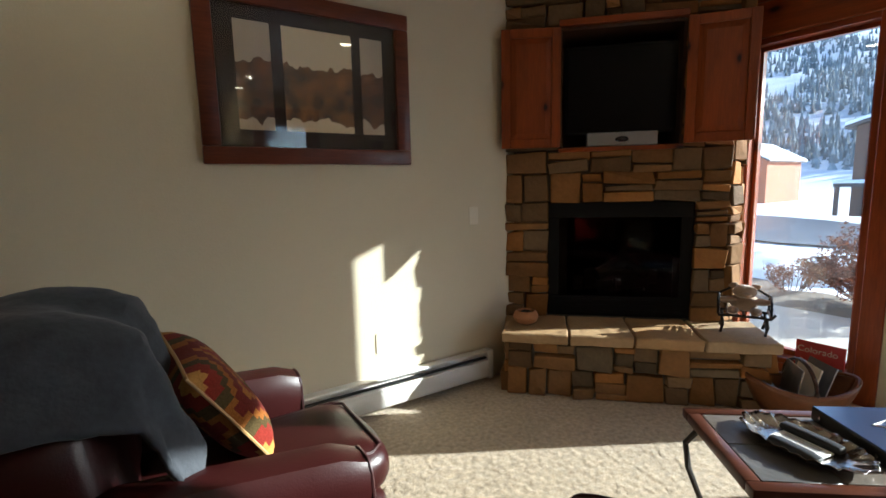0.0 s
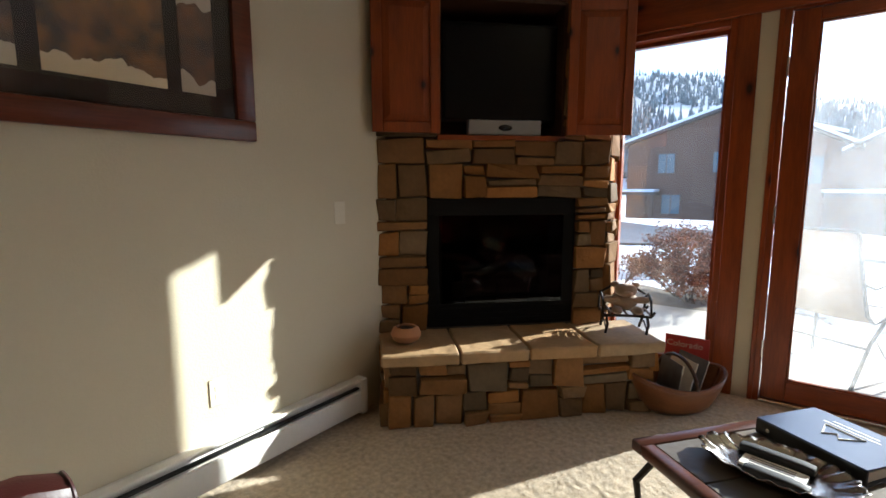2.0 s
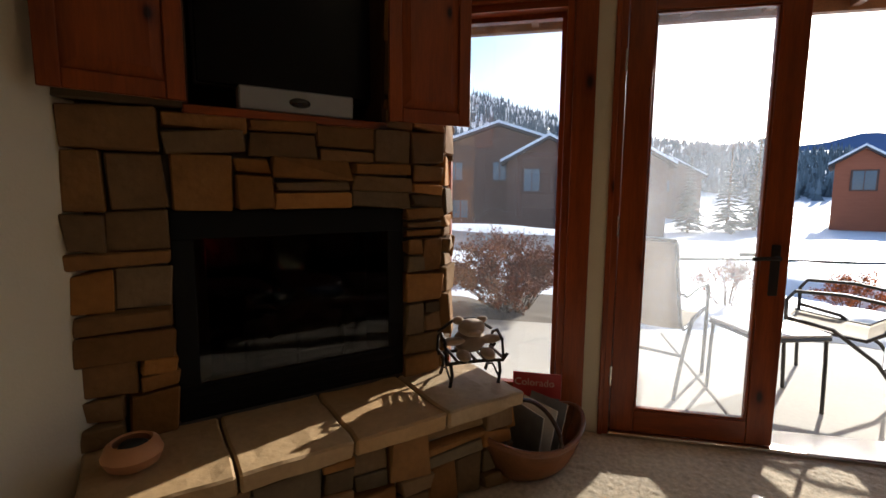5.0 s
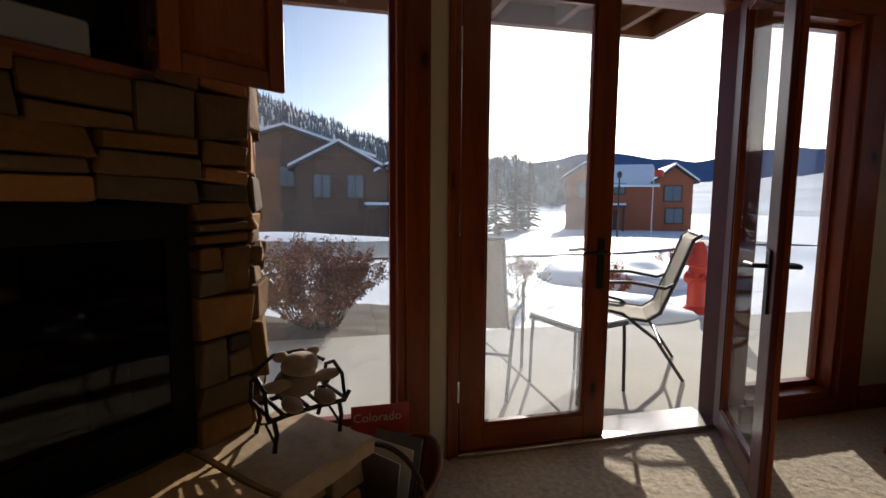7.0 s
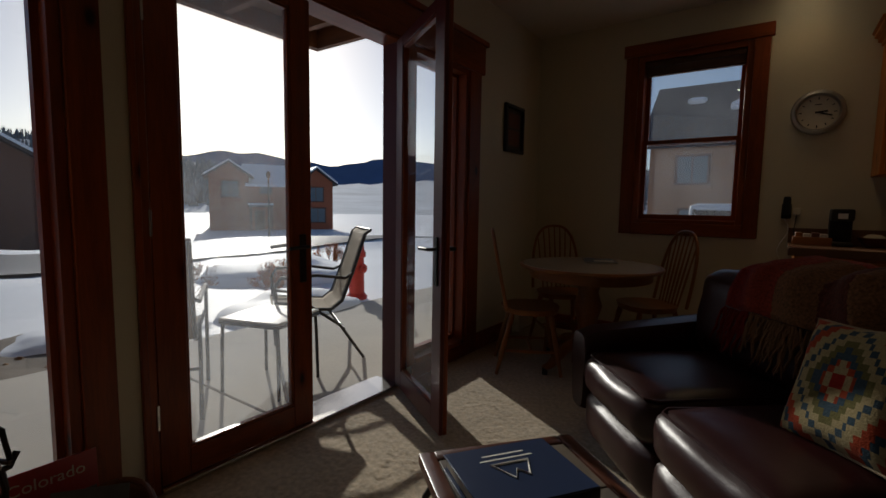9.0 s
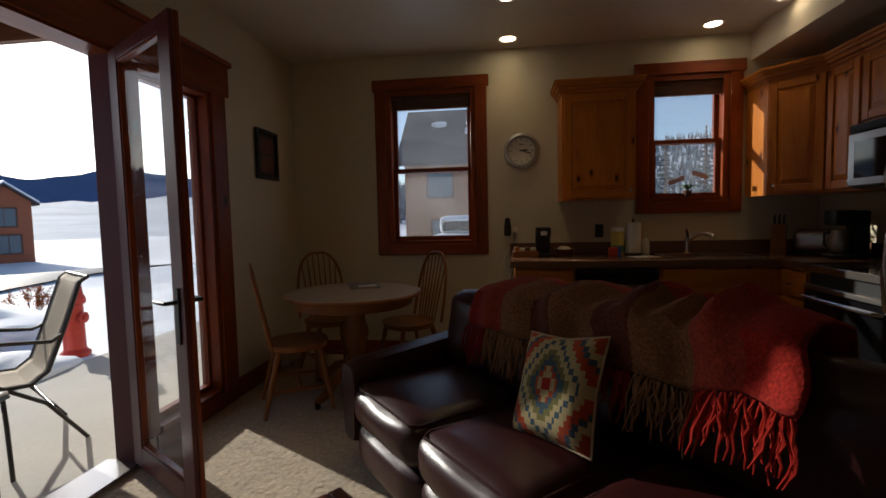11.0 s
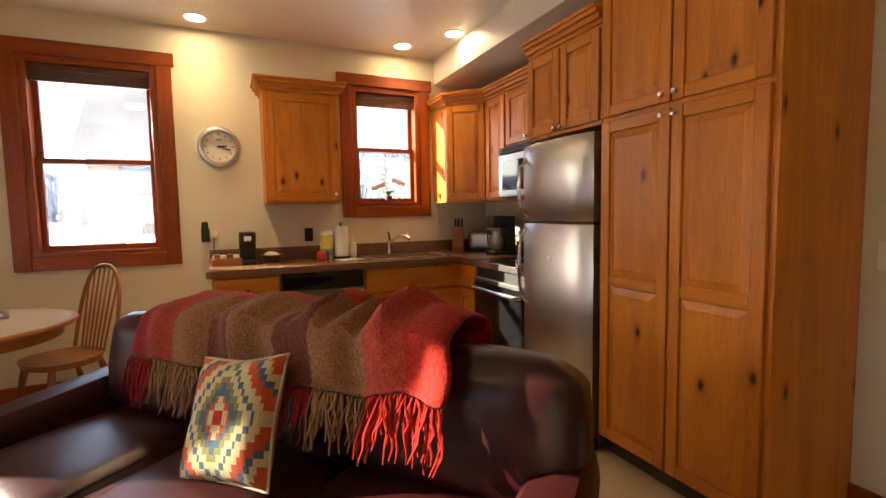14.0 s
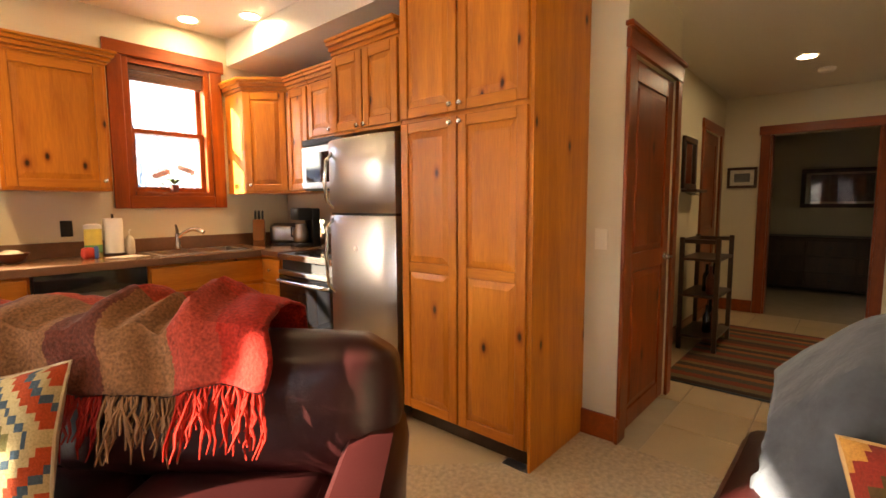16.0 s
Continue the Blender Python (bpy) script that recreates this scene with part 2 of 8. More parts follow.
WALL = material("cream_wall_paint", (0.62, 0.55, 0.395), 0.75, vary=0.04, scale=1.5, fine=0.03, bump=0.25, bump_scale=120)
CEIL = material("ceiling_paint", (0.64, 0.57, 0.46), 0.4, vary=0.03, scale=2, bump=0.12, bump_scale=60)
CARPET = material("beige_carpet_pile", (0.46, 0.36, 0.235), 0.95, vary=0.2, scale=4, fine=1.2, fine_scale=42, bump=0.8, bump_scale=150, sheen=0.3)
TILE = material("tan_floor_tile", (0.52, 0.40, 0.24), 0.35, vary=0.15, scale=4, fine=0.1, per_object=0.08, bump=0.1)
GROUT = material("tile_grout", (0.42, 0.35, 0.25), 0.9, bump=0.2)
TRIM = wood("red_stained_trim_wood", (0.29, 0.058, 0.008), (0.12, 0.022, 0.004), knots=3.0, rough=0.35)
TRIM_X = wood("red_stained_trim_wood_lying", (0.29, 0.058, 0.008), (0.12, 0.022, 0.004), knots=3.0, axis=0, rough=0.35)
TRIM_Y = wood("red_stained_trim_wood_across", (0.29, 0.058, 0.008), (0.12, 0.022, 0.004), knots=3.0, axis=1, rough=0.35)
PINE = wood("knotty_alder_cabinet_wood", (0.62, 0.215, 0.024), (0.36, 0.10, 0.010), knots=4.2, rough=0.38)
PINE_X = wood("knotty_alder_cabinet_wood_lying", (0.62, 0.215, 0.024), (0.38, 0.11, 0.011), knots=3.2, axis=0, rough=0.38)
MEDIA = wood("red_brown_knotty_wood", (0.30, 0.062, 0.007), (0.14, 0.026, 0.004), knots=4.2, rough=0.4)
OAK = wood("oak_chair_wood", (0.33, 0.125, 0.032), (0.17, 0.06, 0.016), rough=0.35)
OAK_X = wood("oak_table_rim_wood", (0.33, 0.125, 0.032), (0.17, 0.06, 0.016), axis=0, rough=0.35)
DARK_WOOD = wood("dark_stained_wood", (0.07, 0.032, 0.016), (0.025, 0.012, 0.007), rough=0.4)
STONE = material("ledge_stone", (0.115, 0.083, 0.046), 0.85, vary=0.32, scale=9, fine=0.4, fine_scale=45, bump=1.0, bump_scale=40, per_object=0.4, warm=(0.27, 0.115, 0.026), spec=0.25)
MORTAR = material("dark_mortar", (0.13, 0.115, 0.095), 0.95, vary=0.2, fine=0.2, bump=0.8, bump_scale=60)
BLACK = material("black_metal", (0.012, 0.012, 0.012), 0.5, vary=0.1)
BLACK_GLOSS = material("black_gloss", (0.008, 0.008, 0.009), 0.12, vary=0.05)
IRON = material("dark_iron", (0.03, 0.025, 0.022), 0.5, metal=0.6, vary=0.2, bump=0.2)
CHROME = material("brushed_nickel", (0.65, 0.62, 0.58), 0.25, metal=1.0, vary=0.05)
STEEL = material("brushed_stainless_steel", (0.42, 0.40, 0.38), 0.32, metal=1.0, vary=0.03, scale=3, fine=0.10, fine_scale=30, stretch=(14, 14, 0.25))
LEATHER = material("burgundy_leather", (0.026, 0.0048, 0.0045), 0.33, vary=0.25, scale=5, fine=0.15, fine_scale=120, bump=0.16, bump_scale=190, coat=0.0, spec=0.38)
PIPING = material("dark_leather_piping", (0.035, 0.012, 0.012), 0.35, vary=0.15)
WHITE = material("white_enamel", (0.78, 0.76, 0.70), 0.4, vary=0.03)
PLASTIC = material("ivory_plastic", (0.72, 0.66, 0.52), 0.45, vary=0.03)
COUNTER = material("brown_laminate_worktop", (0.17, 0.085, 0.048), 0.25, vary=0.2, scale=30, fine=0.5, fine_scale=200)
TABLETOP = material("pale_laminate_tabletop", (0.46, 0.40, 0.33), 0.2, vary=0.05, scale=20, fine=0.1)
PANE = pane_glass("window_glass", 0.008)
PANE_DUSTY = pane_glass("dusty_door_glass", 0.08)
PANE_HAZY = pane_glass("hazy_kitchen_glass", 0.05)
SOOT = material("soot_black_metal", (0.006, 0.006, 0.006), 0.85, vary=0.3, scale=8, spec=0.2)
HEARTH = material("orange_sandstone_slab", (0.38, 0.27, 0.15), 0.75, vary=0.3, scale=6, fine=0.4, fine_scale=40, bump=1.0, bump_scale=22, per_object=0.15, warm=(0.46, 0.27, 0.11))
DARKGLASS = material("dark_appliance_glass", (0.006, 0.006, 0.007), 0.06, vary=0.02)
SNOW = material("snow", (0.86, 0.88, 0.92), 0.6, vary=0.05, scale=0.8, bump=0.6, bump_scale=5)
CONCRETE = material("patio_concrete", (0.50, 0.46, 0.40), 0.85, vary=0.14, scale=1.6, fine=0.18, fine_scale=40, bump=0.3)
BLANKET = material("grey_plush_blanket", (0.05, 0.054, 0.062), 0.95, vary=0.4, scale=14, fine=0.3, sheen=0.15, spec=0.1, bump=0.6, bump_scale=60)
SHADE_WOOD = wood("brown_blind_slats", (0.13, 0.05, 0.02), (0.06, 0.022, 0.01), axis=0, rough=0.45)


# ---- mesh helpers ----
def box(x0, y0, z0, x1, y1, z1, r=0.0, seg=1, bm=None):
    tmp = bmesh.new()
    bmesh.ops.create_cube(tmp, size=1.0, matrix=Matrix.LocRotScale(((x0 + x1) / 2, (y0 + y1) / 2, (z0 + z1) / 2), None, (abs(x1 - x0), abs(y1 - y0), abs(z1 - z0))))
    if r:
        r = min(r, 0.45 * min(abs(x1 - x0), abs(y1 - y0), abs(z1 - z0)))
        bmesh.ops.bevel(tmp, geom=tmp.edges[:], offset=r, segments=seg, profile=0.5, affect="EDGES")
    return merge(tmp, bm)


def merge(tmp, bm=None, m=None):
    if m is not None:
        bmesh.ops.transform(tmp, matrix=m, verts=tmp.verts)
    if bm is None:
        return tmp
    me = bpy.data.meshes.new("tmp")
    tmp.to_mesh(me)
    bm.from_mesh(me)
    bpy.data.meshes.remove(me)
    tmp.free()
    return bm


def rod(p0, p1, r0, r1=None, n=10, bm=None):
    p0, p1 = Vector(p0), Vector(p1)
    d = p1 - p0
    tmp = bmesh.new()
    bmesh.ops.create_cone(tmp, cap_ends=True, segments=n, radius1=r0, radius2=r0 if r1 is None else r1, depth=d.length,
                          matrix=Matrix.Translation((p0 + p1) / 2) @ d.to_track_quat("Z", "Y").to_matrix().to_4x4())
    return merge(tmp, bm)


def lathe(profile, n=24, bm=None, m=None):
    tmp = bmesh.new()
    rings = []
    for r, z in profile:
        if r < 1e-5:
            rings.append([tmp.verts.new((0, 0, z))])
        else:
            rings.append([tmp.verts.new((r * math.cos(2 * math.pi * k / n), r * math.sin(2 * math.pi * k / n), z)) for k in range(n)])
    for a, b in zip(rings, rings[1:]):
        for k in range(n):
            q = [a[k % len(a)], a[(k + 1) % len(a)], b[(k + 1) % len(b)], b[k % len(b)]]
            q = list(dict.fromkeys(q))
            if len(q) > 2:
                tmp.faces.new(q)
    if len(rings[0]) > 2 and len(rings[-1]) > 2:     # a closed band, open in the middle
        for k in range(n):
            tmp.faces.new((rings[-1][k], rings[-1][(k + 1) % n], rings[0][(k + 1) % n], rings[0][k]))
    else:
        for ring in (rings[0], rings[-1]):
            if len(ring) > 2:
                tmp.faces.new(ring)
    bmesh.ops.recalc_face_normals(tmp, faces=tmp.faces[:])
    return merge(tmp, bm, m)


def tube(points, r, n=8, bm=None, closed=False):
    pts = [Vector(p) for p in points]
    tmp = bmesh.new()
    rings = []
    count = len(pts)
    up = Vector((0.123, 0.321, 0.94)).normalized()
    for i, p in enumerate(pts):
        a = pts[(i - 1) % count] if closed or i else pts[0]
        b = pts[(i + 1) % count] if closed or i < count - 1 else pts[-1]
        t = (b - a).normalized()
        s = t.cross(up)
        if s.length < 0.05:
            s = t.cross(Vector((1, 0, 0)))
        s.normalize()
        w = s.cross(t)
        rr = r[i] if isinstance(r, (list, tuple)) else r
        rings.append([tmp.verts.new(p + rr * (math.cos(2 * math.pi * k / n) * s + math.sin(2 * math.pi * k / n) * w)) for k in range(n)])
    pairs = list(zip(rings, rings[1:])) + ([(rings[-1], rings[0])] if closed else [])
    for a, b in pairs:
        for k in range(n):
            tmp.faces.new((a[k], a[(k + 1) % n], b[(k + 1) % n], b[k]))
    if not closed:
        tmp.faces.new(rings[0])
        tmp.faces.new(rings[-1])
    bmesh.ops.recalc_face_normals(tmp, faces=tmp.faces[:])
    return merge(tmp, bm)


def soft_box(x0, y0, z0, x1, y1, z1, r=0.06, puff=0.0, cuts=7, wrinkle=0.0, seed=0.0, bm=None):
    """A padded block: rounded edges, bulging faces, faint wrinkles."""
    tmp = bmesh.new()
    bmesh.ops.create_cube(tmp, size=2.0)
    bmesh.ops.subdivide_edges(tmp, edges=tmp.edges[:], cuts=cuts, use_grid_fill=True)
    half = Vector(((x1 - x0) / 2, (y1 - y0) / 2, (z1 - z0) / 2))
    mid = Vector(((x1 + x0) / 2, (y1 + y0) / 2, (z1 + z0) / 2))
    r = min(r, 0.95 * min(half))
    for v in tmp.verts:
        u = Vector([math.copysign(abs(c) ** 0.85, c) if c else 0.0 for c in v.co])
        p = Vector([h * c for h, c in zip(half, u)])
        inner = Vector([max(-(h - r), min(h - r, c)) for h, c in zip(half, p)])
        d = p - inner
        if d.length > 1e-6:
            p = inner + d.normalized() * r
        f = [1 - c * c for c in u]
        for k in range(3):
            a, b = (k + 1) % 3, (k + 2) % 3
            if abs(u[k]) > 0.99:
                p[k] += math.copysign(puff * f[a] * f[b], u[k])
        if wrinkle:
            q = (p + mid) * 9 + Vector((seed, seed * 2, 0))
            p += wrinkle * noise.noise_vector(q) + 0.5 * wrinkle * noise.noise_vector(q * 2.7)
        v.co = p + mid
    return merge(tmp, bm)


def grid_cells(a0, a1, b0, b1, holes):
    """Rectangles that fill a0..a1 x b0..b1 but for the holes."""
    bs = sorted({b0, b1, *(h[k] for h in holes for k in (2, 3) if b0 < h[k] < b1)})
    for lo, hi in zip(bs, bs[1:]):
        mid = (lo + hi) / 2
        spans = sorted((max(a0, h[0]), min(a1, h[1])) for h in holes if h[2] < mid < h[3])
        at = a0
        for s, e in spans:
            if s > at:
                yield at, s, lo, hi
            at = max(at, e)
        if at < a1:
            yield at, a1, lo, hi


def smooth_by_angle(me, degrees=40):
    me.shade_smooth()
    me.set_sharp_from_angle(angle=radians(degrees))


def obj(name, bm, mat, label="", category="", group="", kind="", m=None, smooth=True):
    me = bpy.data.meshes.new(name)
    bmesh.ops.recalc_face_normals(bm, faces=bm.faces[:])
    bm.to_mesh(me)
    bm.free()
    if smooth:
        smooth_by_angle(me)
    for one in (mat if isinstance(mat, (list, tuple)) else [mat]):
        me.materials.append(one)
    ob = new(name, me)
    if m is not None:
        ob.matrix_basis = m
    return tagged(ob, label, category, group, kind)


def part(name, bm, mat, parent, label="", m=None, smooth=True):
    ob = obj(name, bm, mat, label, m=m, smooth=smooth)
    ob.parent = parent
    return ob


def share(name, me, parent, m):
    ob = new(name, me)
    ob.parent, ob.matrix_basis = parent, m
    return ob


def thing(name, m, label, category, group="", kind=""):
    return tagged(new(name), label, category, group, kind) if m is None else put(tagged(new(name), label, category, group, kind), m)


def put(ob, m):
    ob.matrix_basis = m
    return ob


def structure(name, bm, mat, label, category, m=None, smooth=False):
    return obj(name, bm, mat, label, category, kind="structure", m=m, smooth=smooth)


def add_text(parent, body, size, m, mat, name="lettering", label=""):
    cu = bpy.data.curves.new(name, "FONT")
    cu.body, cu.size, cu.extrude, cu.align_x, cu.align_y = body, size, 0.0006, "CENTER", "CENTER"
    tmp = bpy.data.objects.new(name, cu)
    scene.collection.objects.link(tmp)
    me = bpy.data.meshes.new_from_object(tmp.evaluated_get(bpy.context.evaluated_depsgraph_get()))
    bpy.data.objects.remove(tmp)
    me.materials.clear()
    me.materials.append(mat)
    ob = new(name, me)
    ob.parent, ob.matrix_basis = parent, m
    return tagged(ob, label)


# ---- structure ----
XE, YN, YS, XW, ZC, ZS = 3.5, 2.82, -2.4, -1.0, 2.73, 2.5   # wall faces, ceiling, lowered ceiling
WT = 0.14
YD, YH, XF = 0.91, 0.60, -5.0   # closet wall and hall wall, far hall wall


def wall(name, axis, face, back, a0, a1, z0, z1, holes=(), label="cream painted wall with orange-peel texture"):
    bm = bmesh.new()
    for s, e, lo, hi in grid_cells(a0, a1, z0, z1, list(holes)):
        if axis == "x":
            box(min(face, back), s, lo, max(face, back), e, hi, bm=bm)
        else:
            box(s, min(face, back), lo, e, max(face, back), hi, bm=bm)
    return structure(name, bm, WALL, label, "wall")


W1, W2 = (1.80, 2.61, 1.04, 2.42), (-0.30, 0.34, 1.37, 2.42)      # kitchen windows: x0, x1, z0, z1
E1, E2, ED = (1.30, 1.97, 0.13, 2.15), (-1.14, -0.49, 0.10, 2.15), (-0.40, 1.10, 0.0, 2.15)   # east: y0, y1, z0, z1
wall("wall_north", "y", YN, YN + WT, XF - 0.2, XE + WT, -0.05, ZC + 0.1)
wall("wall_east", "x", XE, XE + WT, YS - WT, YN, -0.05, ZC + 0.1, [E1, E2, ED])
wall("wall_south", "y", YS, YS - WT, XW - WT, XE, -0.05, ZC + 0.1, [W1, W2])
wall("wall_west_kitchen", "x", XW, XW - WT, YS, 0.70, -0.05, ZC + 0.1)
wall("wall_closet", "y", YD, 0.70, -1.90, -0.965, -0.05, ZC + 0.1, [(-1.80, -1.04, -0.05, 2.06)])
wall("wall_closet_back", "y", 0.66, 0.60, -1.90, -1.0, -0.05, ZC)
wall("wall_hall_south", "y", YH, YH - 0.15, XF - 0.2, -1.90, -0.05, ZC + 0.1, [(-4.75, -4.0, -0.05, 2.05)])
wall("wall_hall_far", "x", XF, XF - 0.15, YH, YN, -0.05, ZC + 0.1, [(1.06, 1.98, -0.05, 2.05)])
wall("wall_bedroom_far", "x", XF - 2.6, XF - 2.75, -0.6, YN + 1, -0.05, ZC)
wall("wall_bedroom_south", "y", -0.6, -0.75, XF - 2.6, XF - 0.2, -0.05, ZC)
wall("wall_bedroom_north", "y", YN + 0.8, YN + 0.95, XF - 2.6, XF - 0.15, -0.05, ZC)
wall("wall_bedroom_corner", "x", XF - 0.15, XF - 0.2, YN, YN + 0.95, -0.05, ZC)
wall("wall_bedroom_east", "x", XF - 0.15, XF - 0.2, -0.75, 0.60, -0.05, ZC)
wall("wall_back_of_hall_door", "y", -0.3, -0.4, -5.0, -1.2, -0.05, ZC)

cb = box(-0.46, YS, ZC, XE, YN, ZC + 0.1)
box(XF - 2.6, YS, ZS, -0.46, YN + 0.8, ZC + 0.1, bm=cb)
structure("ceiling", cb, CEIL, "cream painted ceiling with a lowered part", "ceiling")

def in_carpet(x, y):
    """True on the carpet: past the diagonal edge of the kitchen floor and clear of the pantry."""
    if x < -0.39:
        return y > 0.70
    return y > 0.55 - (x + 0.39) * 2.05 / 1.94 or x > 1.55


STEP = 0.0125
nx, ny = int((XE + 0.955) / STEP), int((YN - YS) / STEP)
gx, gy = np.linspace(-0.955, XE, nx + 1), np.linspace(YS, YN, ny + 1)
prng = np.random.default_rng(4)
tuft = prng.random((nx + 1, ny + 1)) * 0.0038 + prng.random((nx + 1, ny + 1)) ** 4 * 0.0035
wave = np.array([[0.0006 * noise.noise(Vector((a * 2.2, b * 2.2, 0))) for b in gy[::8]] for a in gx[::8]])
big = np.kron(wave, np.ones((8, 8)))[: nx + 1, : ny + 1]
jx, jy = (prng.random((nx + 1, ny + 1)) - 0.5) * STEP * 0.7, (prng.random((nx + 1, ny + 1)) - 0.5) * STEP * 0.7
cv = np.stack([gx[:, None] + jx, gy[None, :] + jy, tuft + big - 0.004], axis=-1).reshape(-1, 3)
keep = [(i, j) for i in range(nx) for j in range(ny) if in_carpet((gx[i] + gx[i + 1]) / 2, (gy[j] + gy[j + 1]) / 2)]
cf = [(i * (ny + 1) + j, (i + 1) * (ny + 1) + j, (i + 1) * (ny + 1) + j + 1, i * (ny + 1) + j + 1) for i, j in keep]
me = bpy.data.meshes.new("floor_carpet")
me.from_pydata(cv.tolist(), [], cf)
me.materials.append(CARPET)
me.shade_smooth()
tagged(new("floor_carpet", me), "beige textured cut pile carpet", "carpet", kind="structure")
bm = bmesh.new()
vs = [bm.verts.new((x, y, -0.006)) for x, y in ((XW, YS), (1.55, YS), (1.55, -1.5), (-0.39, 0.55), (XW, 0.55))]
bm.faces.new(vs)
structure("floor_kitchen", bm, TILE, "tan vinyl kitchen floor", "floor")
floor_hall = structure("floor_hall", box(XF - 2.6, -0.6, -0.05, -0.957, YN + 0.8, -0.012), GROUT, "tan ceramic tile floor in the hall", "floor")

# baseboards
bm = bmesh.new()
bb_parts = [(2.0, YS, XE - 0.16, YS + 0.018), (XE - 0.018, -1.92, XE, -1.31), (-0.965, YD, -0.93, YD + 0.018),
            (-0.965, 0.70, -0.947, YD), (XF, YH, -4.86, YH + 0.018), (-3.9, YH, -1.9, YH + 0.018), (XF, YH + 0.02, XF + 0.018, 0.96), (XF, 2.08, XF + 0.018, YN)]
for x0, y0, x1, y1 in bb_parts:
    box(x0, y0, 0.0, x1, y1, 0.14, 0.003, bm=bm)
structure("baseboard", bm, TRIM_X, "red-brown stained wooden baseboard", "baseboard")


def heater(name, m, length):
    """Hydronic baseboard heater, along local x, back at y=0, front at -y."""
    h = thing(name, m, "white enamelled baseboard heater with a dark slot", "heater")
    part("back_panel", box(0, -0.012, 0.02, length, 0, 0.21, 0.002), WHITE, h)
    bm = bmesh.new()
    prof = [(-0.062, 0.035), (-0.066, 0.04), (-0.066, 0.145), (-0.058, 0.152), (-0.056, 0.15), (-0.062, 0.142), (-0.062, 0.04)]
    a = [bm.verts.new((0.04, y, z)) for y, z in prof]
    b = [bm.verts.new((length - 0.04, y, z)) for y, z in prof]
    for k in range(len(prof)):
        bm.faces.new((a[k], a[(k + 1) % len(prof)], b[(k + 1) % len(prof)], b[k]))
    part("front_panel", bm, WHITE, h)
    part("hood", box(0, -0.058, 0.195, length, -0.012, 0.21, 0.004), WHITE, h)
    part("damper", box(0.03, -0.052, 0.158, length - 0.03, -0.03, 0.166), BLACK, h, "dark damper blade")
    part("fins", box(0.05, -0.05, 0.06, length - 0.05, -0.016, 0.12), BLACK, h, "dark heating fins")
    for x in (0.0, length - 0.045):
        part("end_cap", box(x, -0.07, 0.02, x + 0.045, 0.0, 0.213, 0.006, 2), WHITE, h)
    return h


heater("baseboard_heater", pose(-0.9, YN, 0), 2.93)
heater("baseboard_heater", pose(XE, -1.95, 0, 0, 0, -90), 0.42)


# ---- windows and doors of the east wall ----
def sash_window_y(name, hole, glass_mat, label, cold=True):
    """Fixed window in the east wall: casing, jambs, sill, pane."""
    y0, y1, z0, z1 = hole
    w = thing(name, pose(0, 0, 0), label, "window", kind="structure")
    xg = XE + 0.09
    for ya, yb in ((y0, y0 + 0.035), (y1 - 0.035, y1)):
        part("jamb", box(XE - 0.004, ya, z0, XE + WT, yb, z1, 0.002), TRIM, w)
    part("head_jamb", box(XE - 0.004, y0 + 0.035, z1 - 0.035, XE + WT, y1 - 0.035, z1), TRIM_Y, w)
    part("window_sill", box(XE - 0.02, y0 + 0.035, z0, XE + WT + 0.02, y1 - 0.035, z0 + 0.035, 0.004), TRIM_Y, w)
    bm = bmesh.new()
    for s, e, lo, hi in grid_cells(y0 + 0.035, y1 - 0.035, z0 + 0.035, z1 - 0.035, [(y0 + 0.058, y1 - 0.058, z0 + 0.07, z1 - 0.06)]):
        box(xg - 0.02, s, lo, xg + 0.025, e, hi, bm=bm)
    part("sash", bm, TRIM, w)
    p = part("pane", box(xg, y0 + 0.056, z0 + 0.068, xg + 0.006, y1 - 0.056, z1 - 0.058), glass_mat, w, "clear glass pane")
    return w


win1 = sash_window_y("window_1", E1, PANE, "tall fixed window with red-brown wooden frame")
win2 = sash_window_y("window_2", E2, PANE, "tall narrow window beside the patio door")
bm = bmesh.new()
for ya, yb, za, zb in ((1.195, 1.30, 0.0, 2.15), (1.95, 2.06, 0.42, 2.15), (-0.49, -0.40, 0.10, 2.15), (1.09, 1.115, 0.0, 2.15)):
    box(XE - 0.022, ya, za, XE, yb, zb, 0.004, bm=bm)
box(XE - 0.022, -1.29, 0.0, XE, -1.135, 2.15, 0.004, bm=bm)
structure("trim", bm, TRIM, "red-brown stained wooden casing boards", "trim")
bm = box(XE - 0.03, -1.33, 2.15, XE, 2.10, 2.36, 0.005)
box(XE - 0.045, -1.36, 2.36, XE, 2.13, 2.40, 0.006, bm=bm)
structure("trim_header", bm, TRIM_Y, "wide red-brown wooden header board", "trim")
bm = box(XE - 0.022, 1.30, 0.0, XE, 2.0, 0.13, 0.004)
box(XE - 0.022, -1.13, 0.0, XE, -0.49, 0.10, 0.004, bm=bm)
structure("trim_apron", bm, TRIM_Y, "red-brown wooden boards below the windows", "trim")

MAROON = material("maroon_clad_door_exterior", (0.10, 0.014, 0.014), 0.45, vary=0.1)
frame_d = thing("door_frame", pose(0, 0, 0), "wooden patio door frame with a metal threshold", "door frame", kind="structure")
for ya, yb in ((1.06, 1.10), (-0.40, -0.365)):
    part("jamb", box(XE - 0.01, ya, 0.0, XE + WT, yb, 2.15, 0.003), TRIM if ya > 0 else MAROON, frame_d)
part("head", box(XE - 0.01, -0.365, 2.136, XE + WT, 1.06, 2.15), TRIM_Y, frame_d)
part("threshold", box(XE - 0.03, -0.365, 0.0, XE + WT + 0.05, 1.06, 0.022, 0.006), CHROME, frame_d, "bright aluminium threshold")


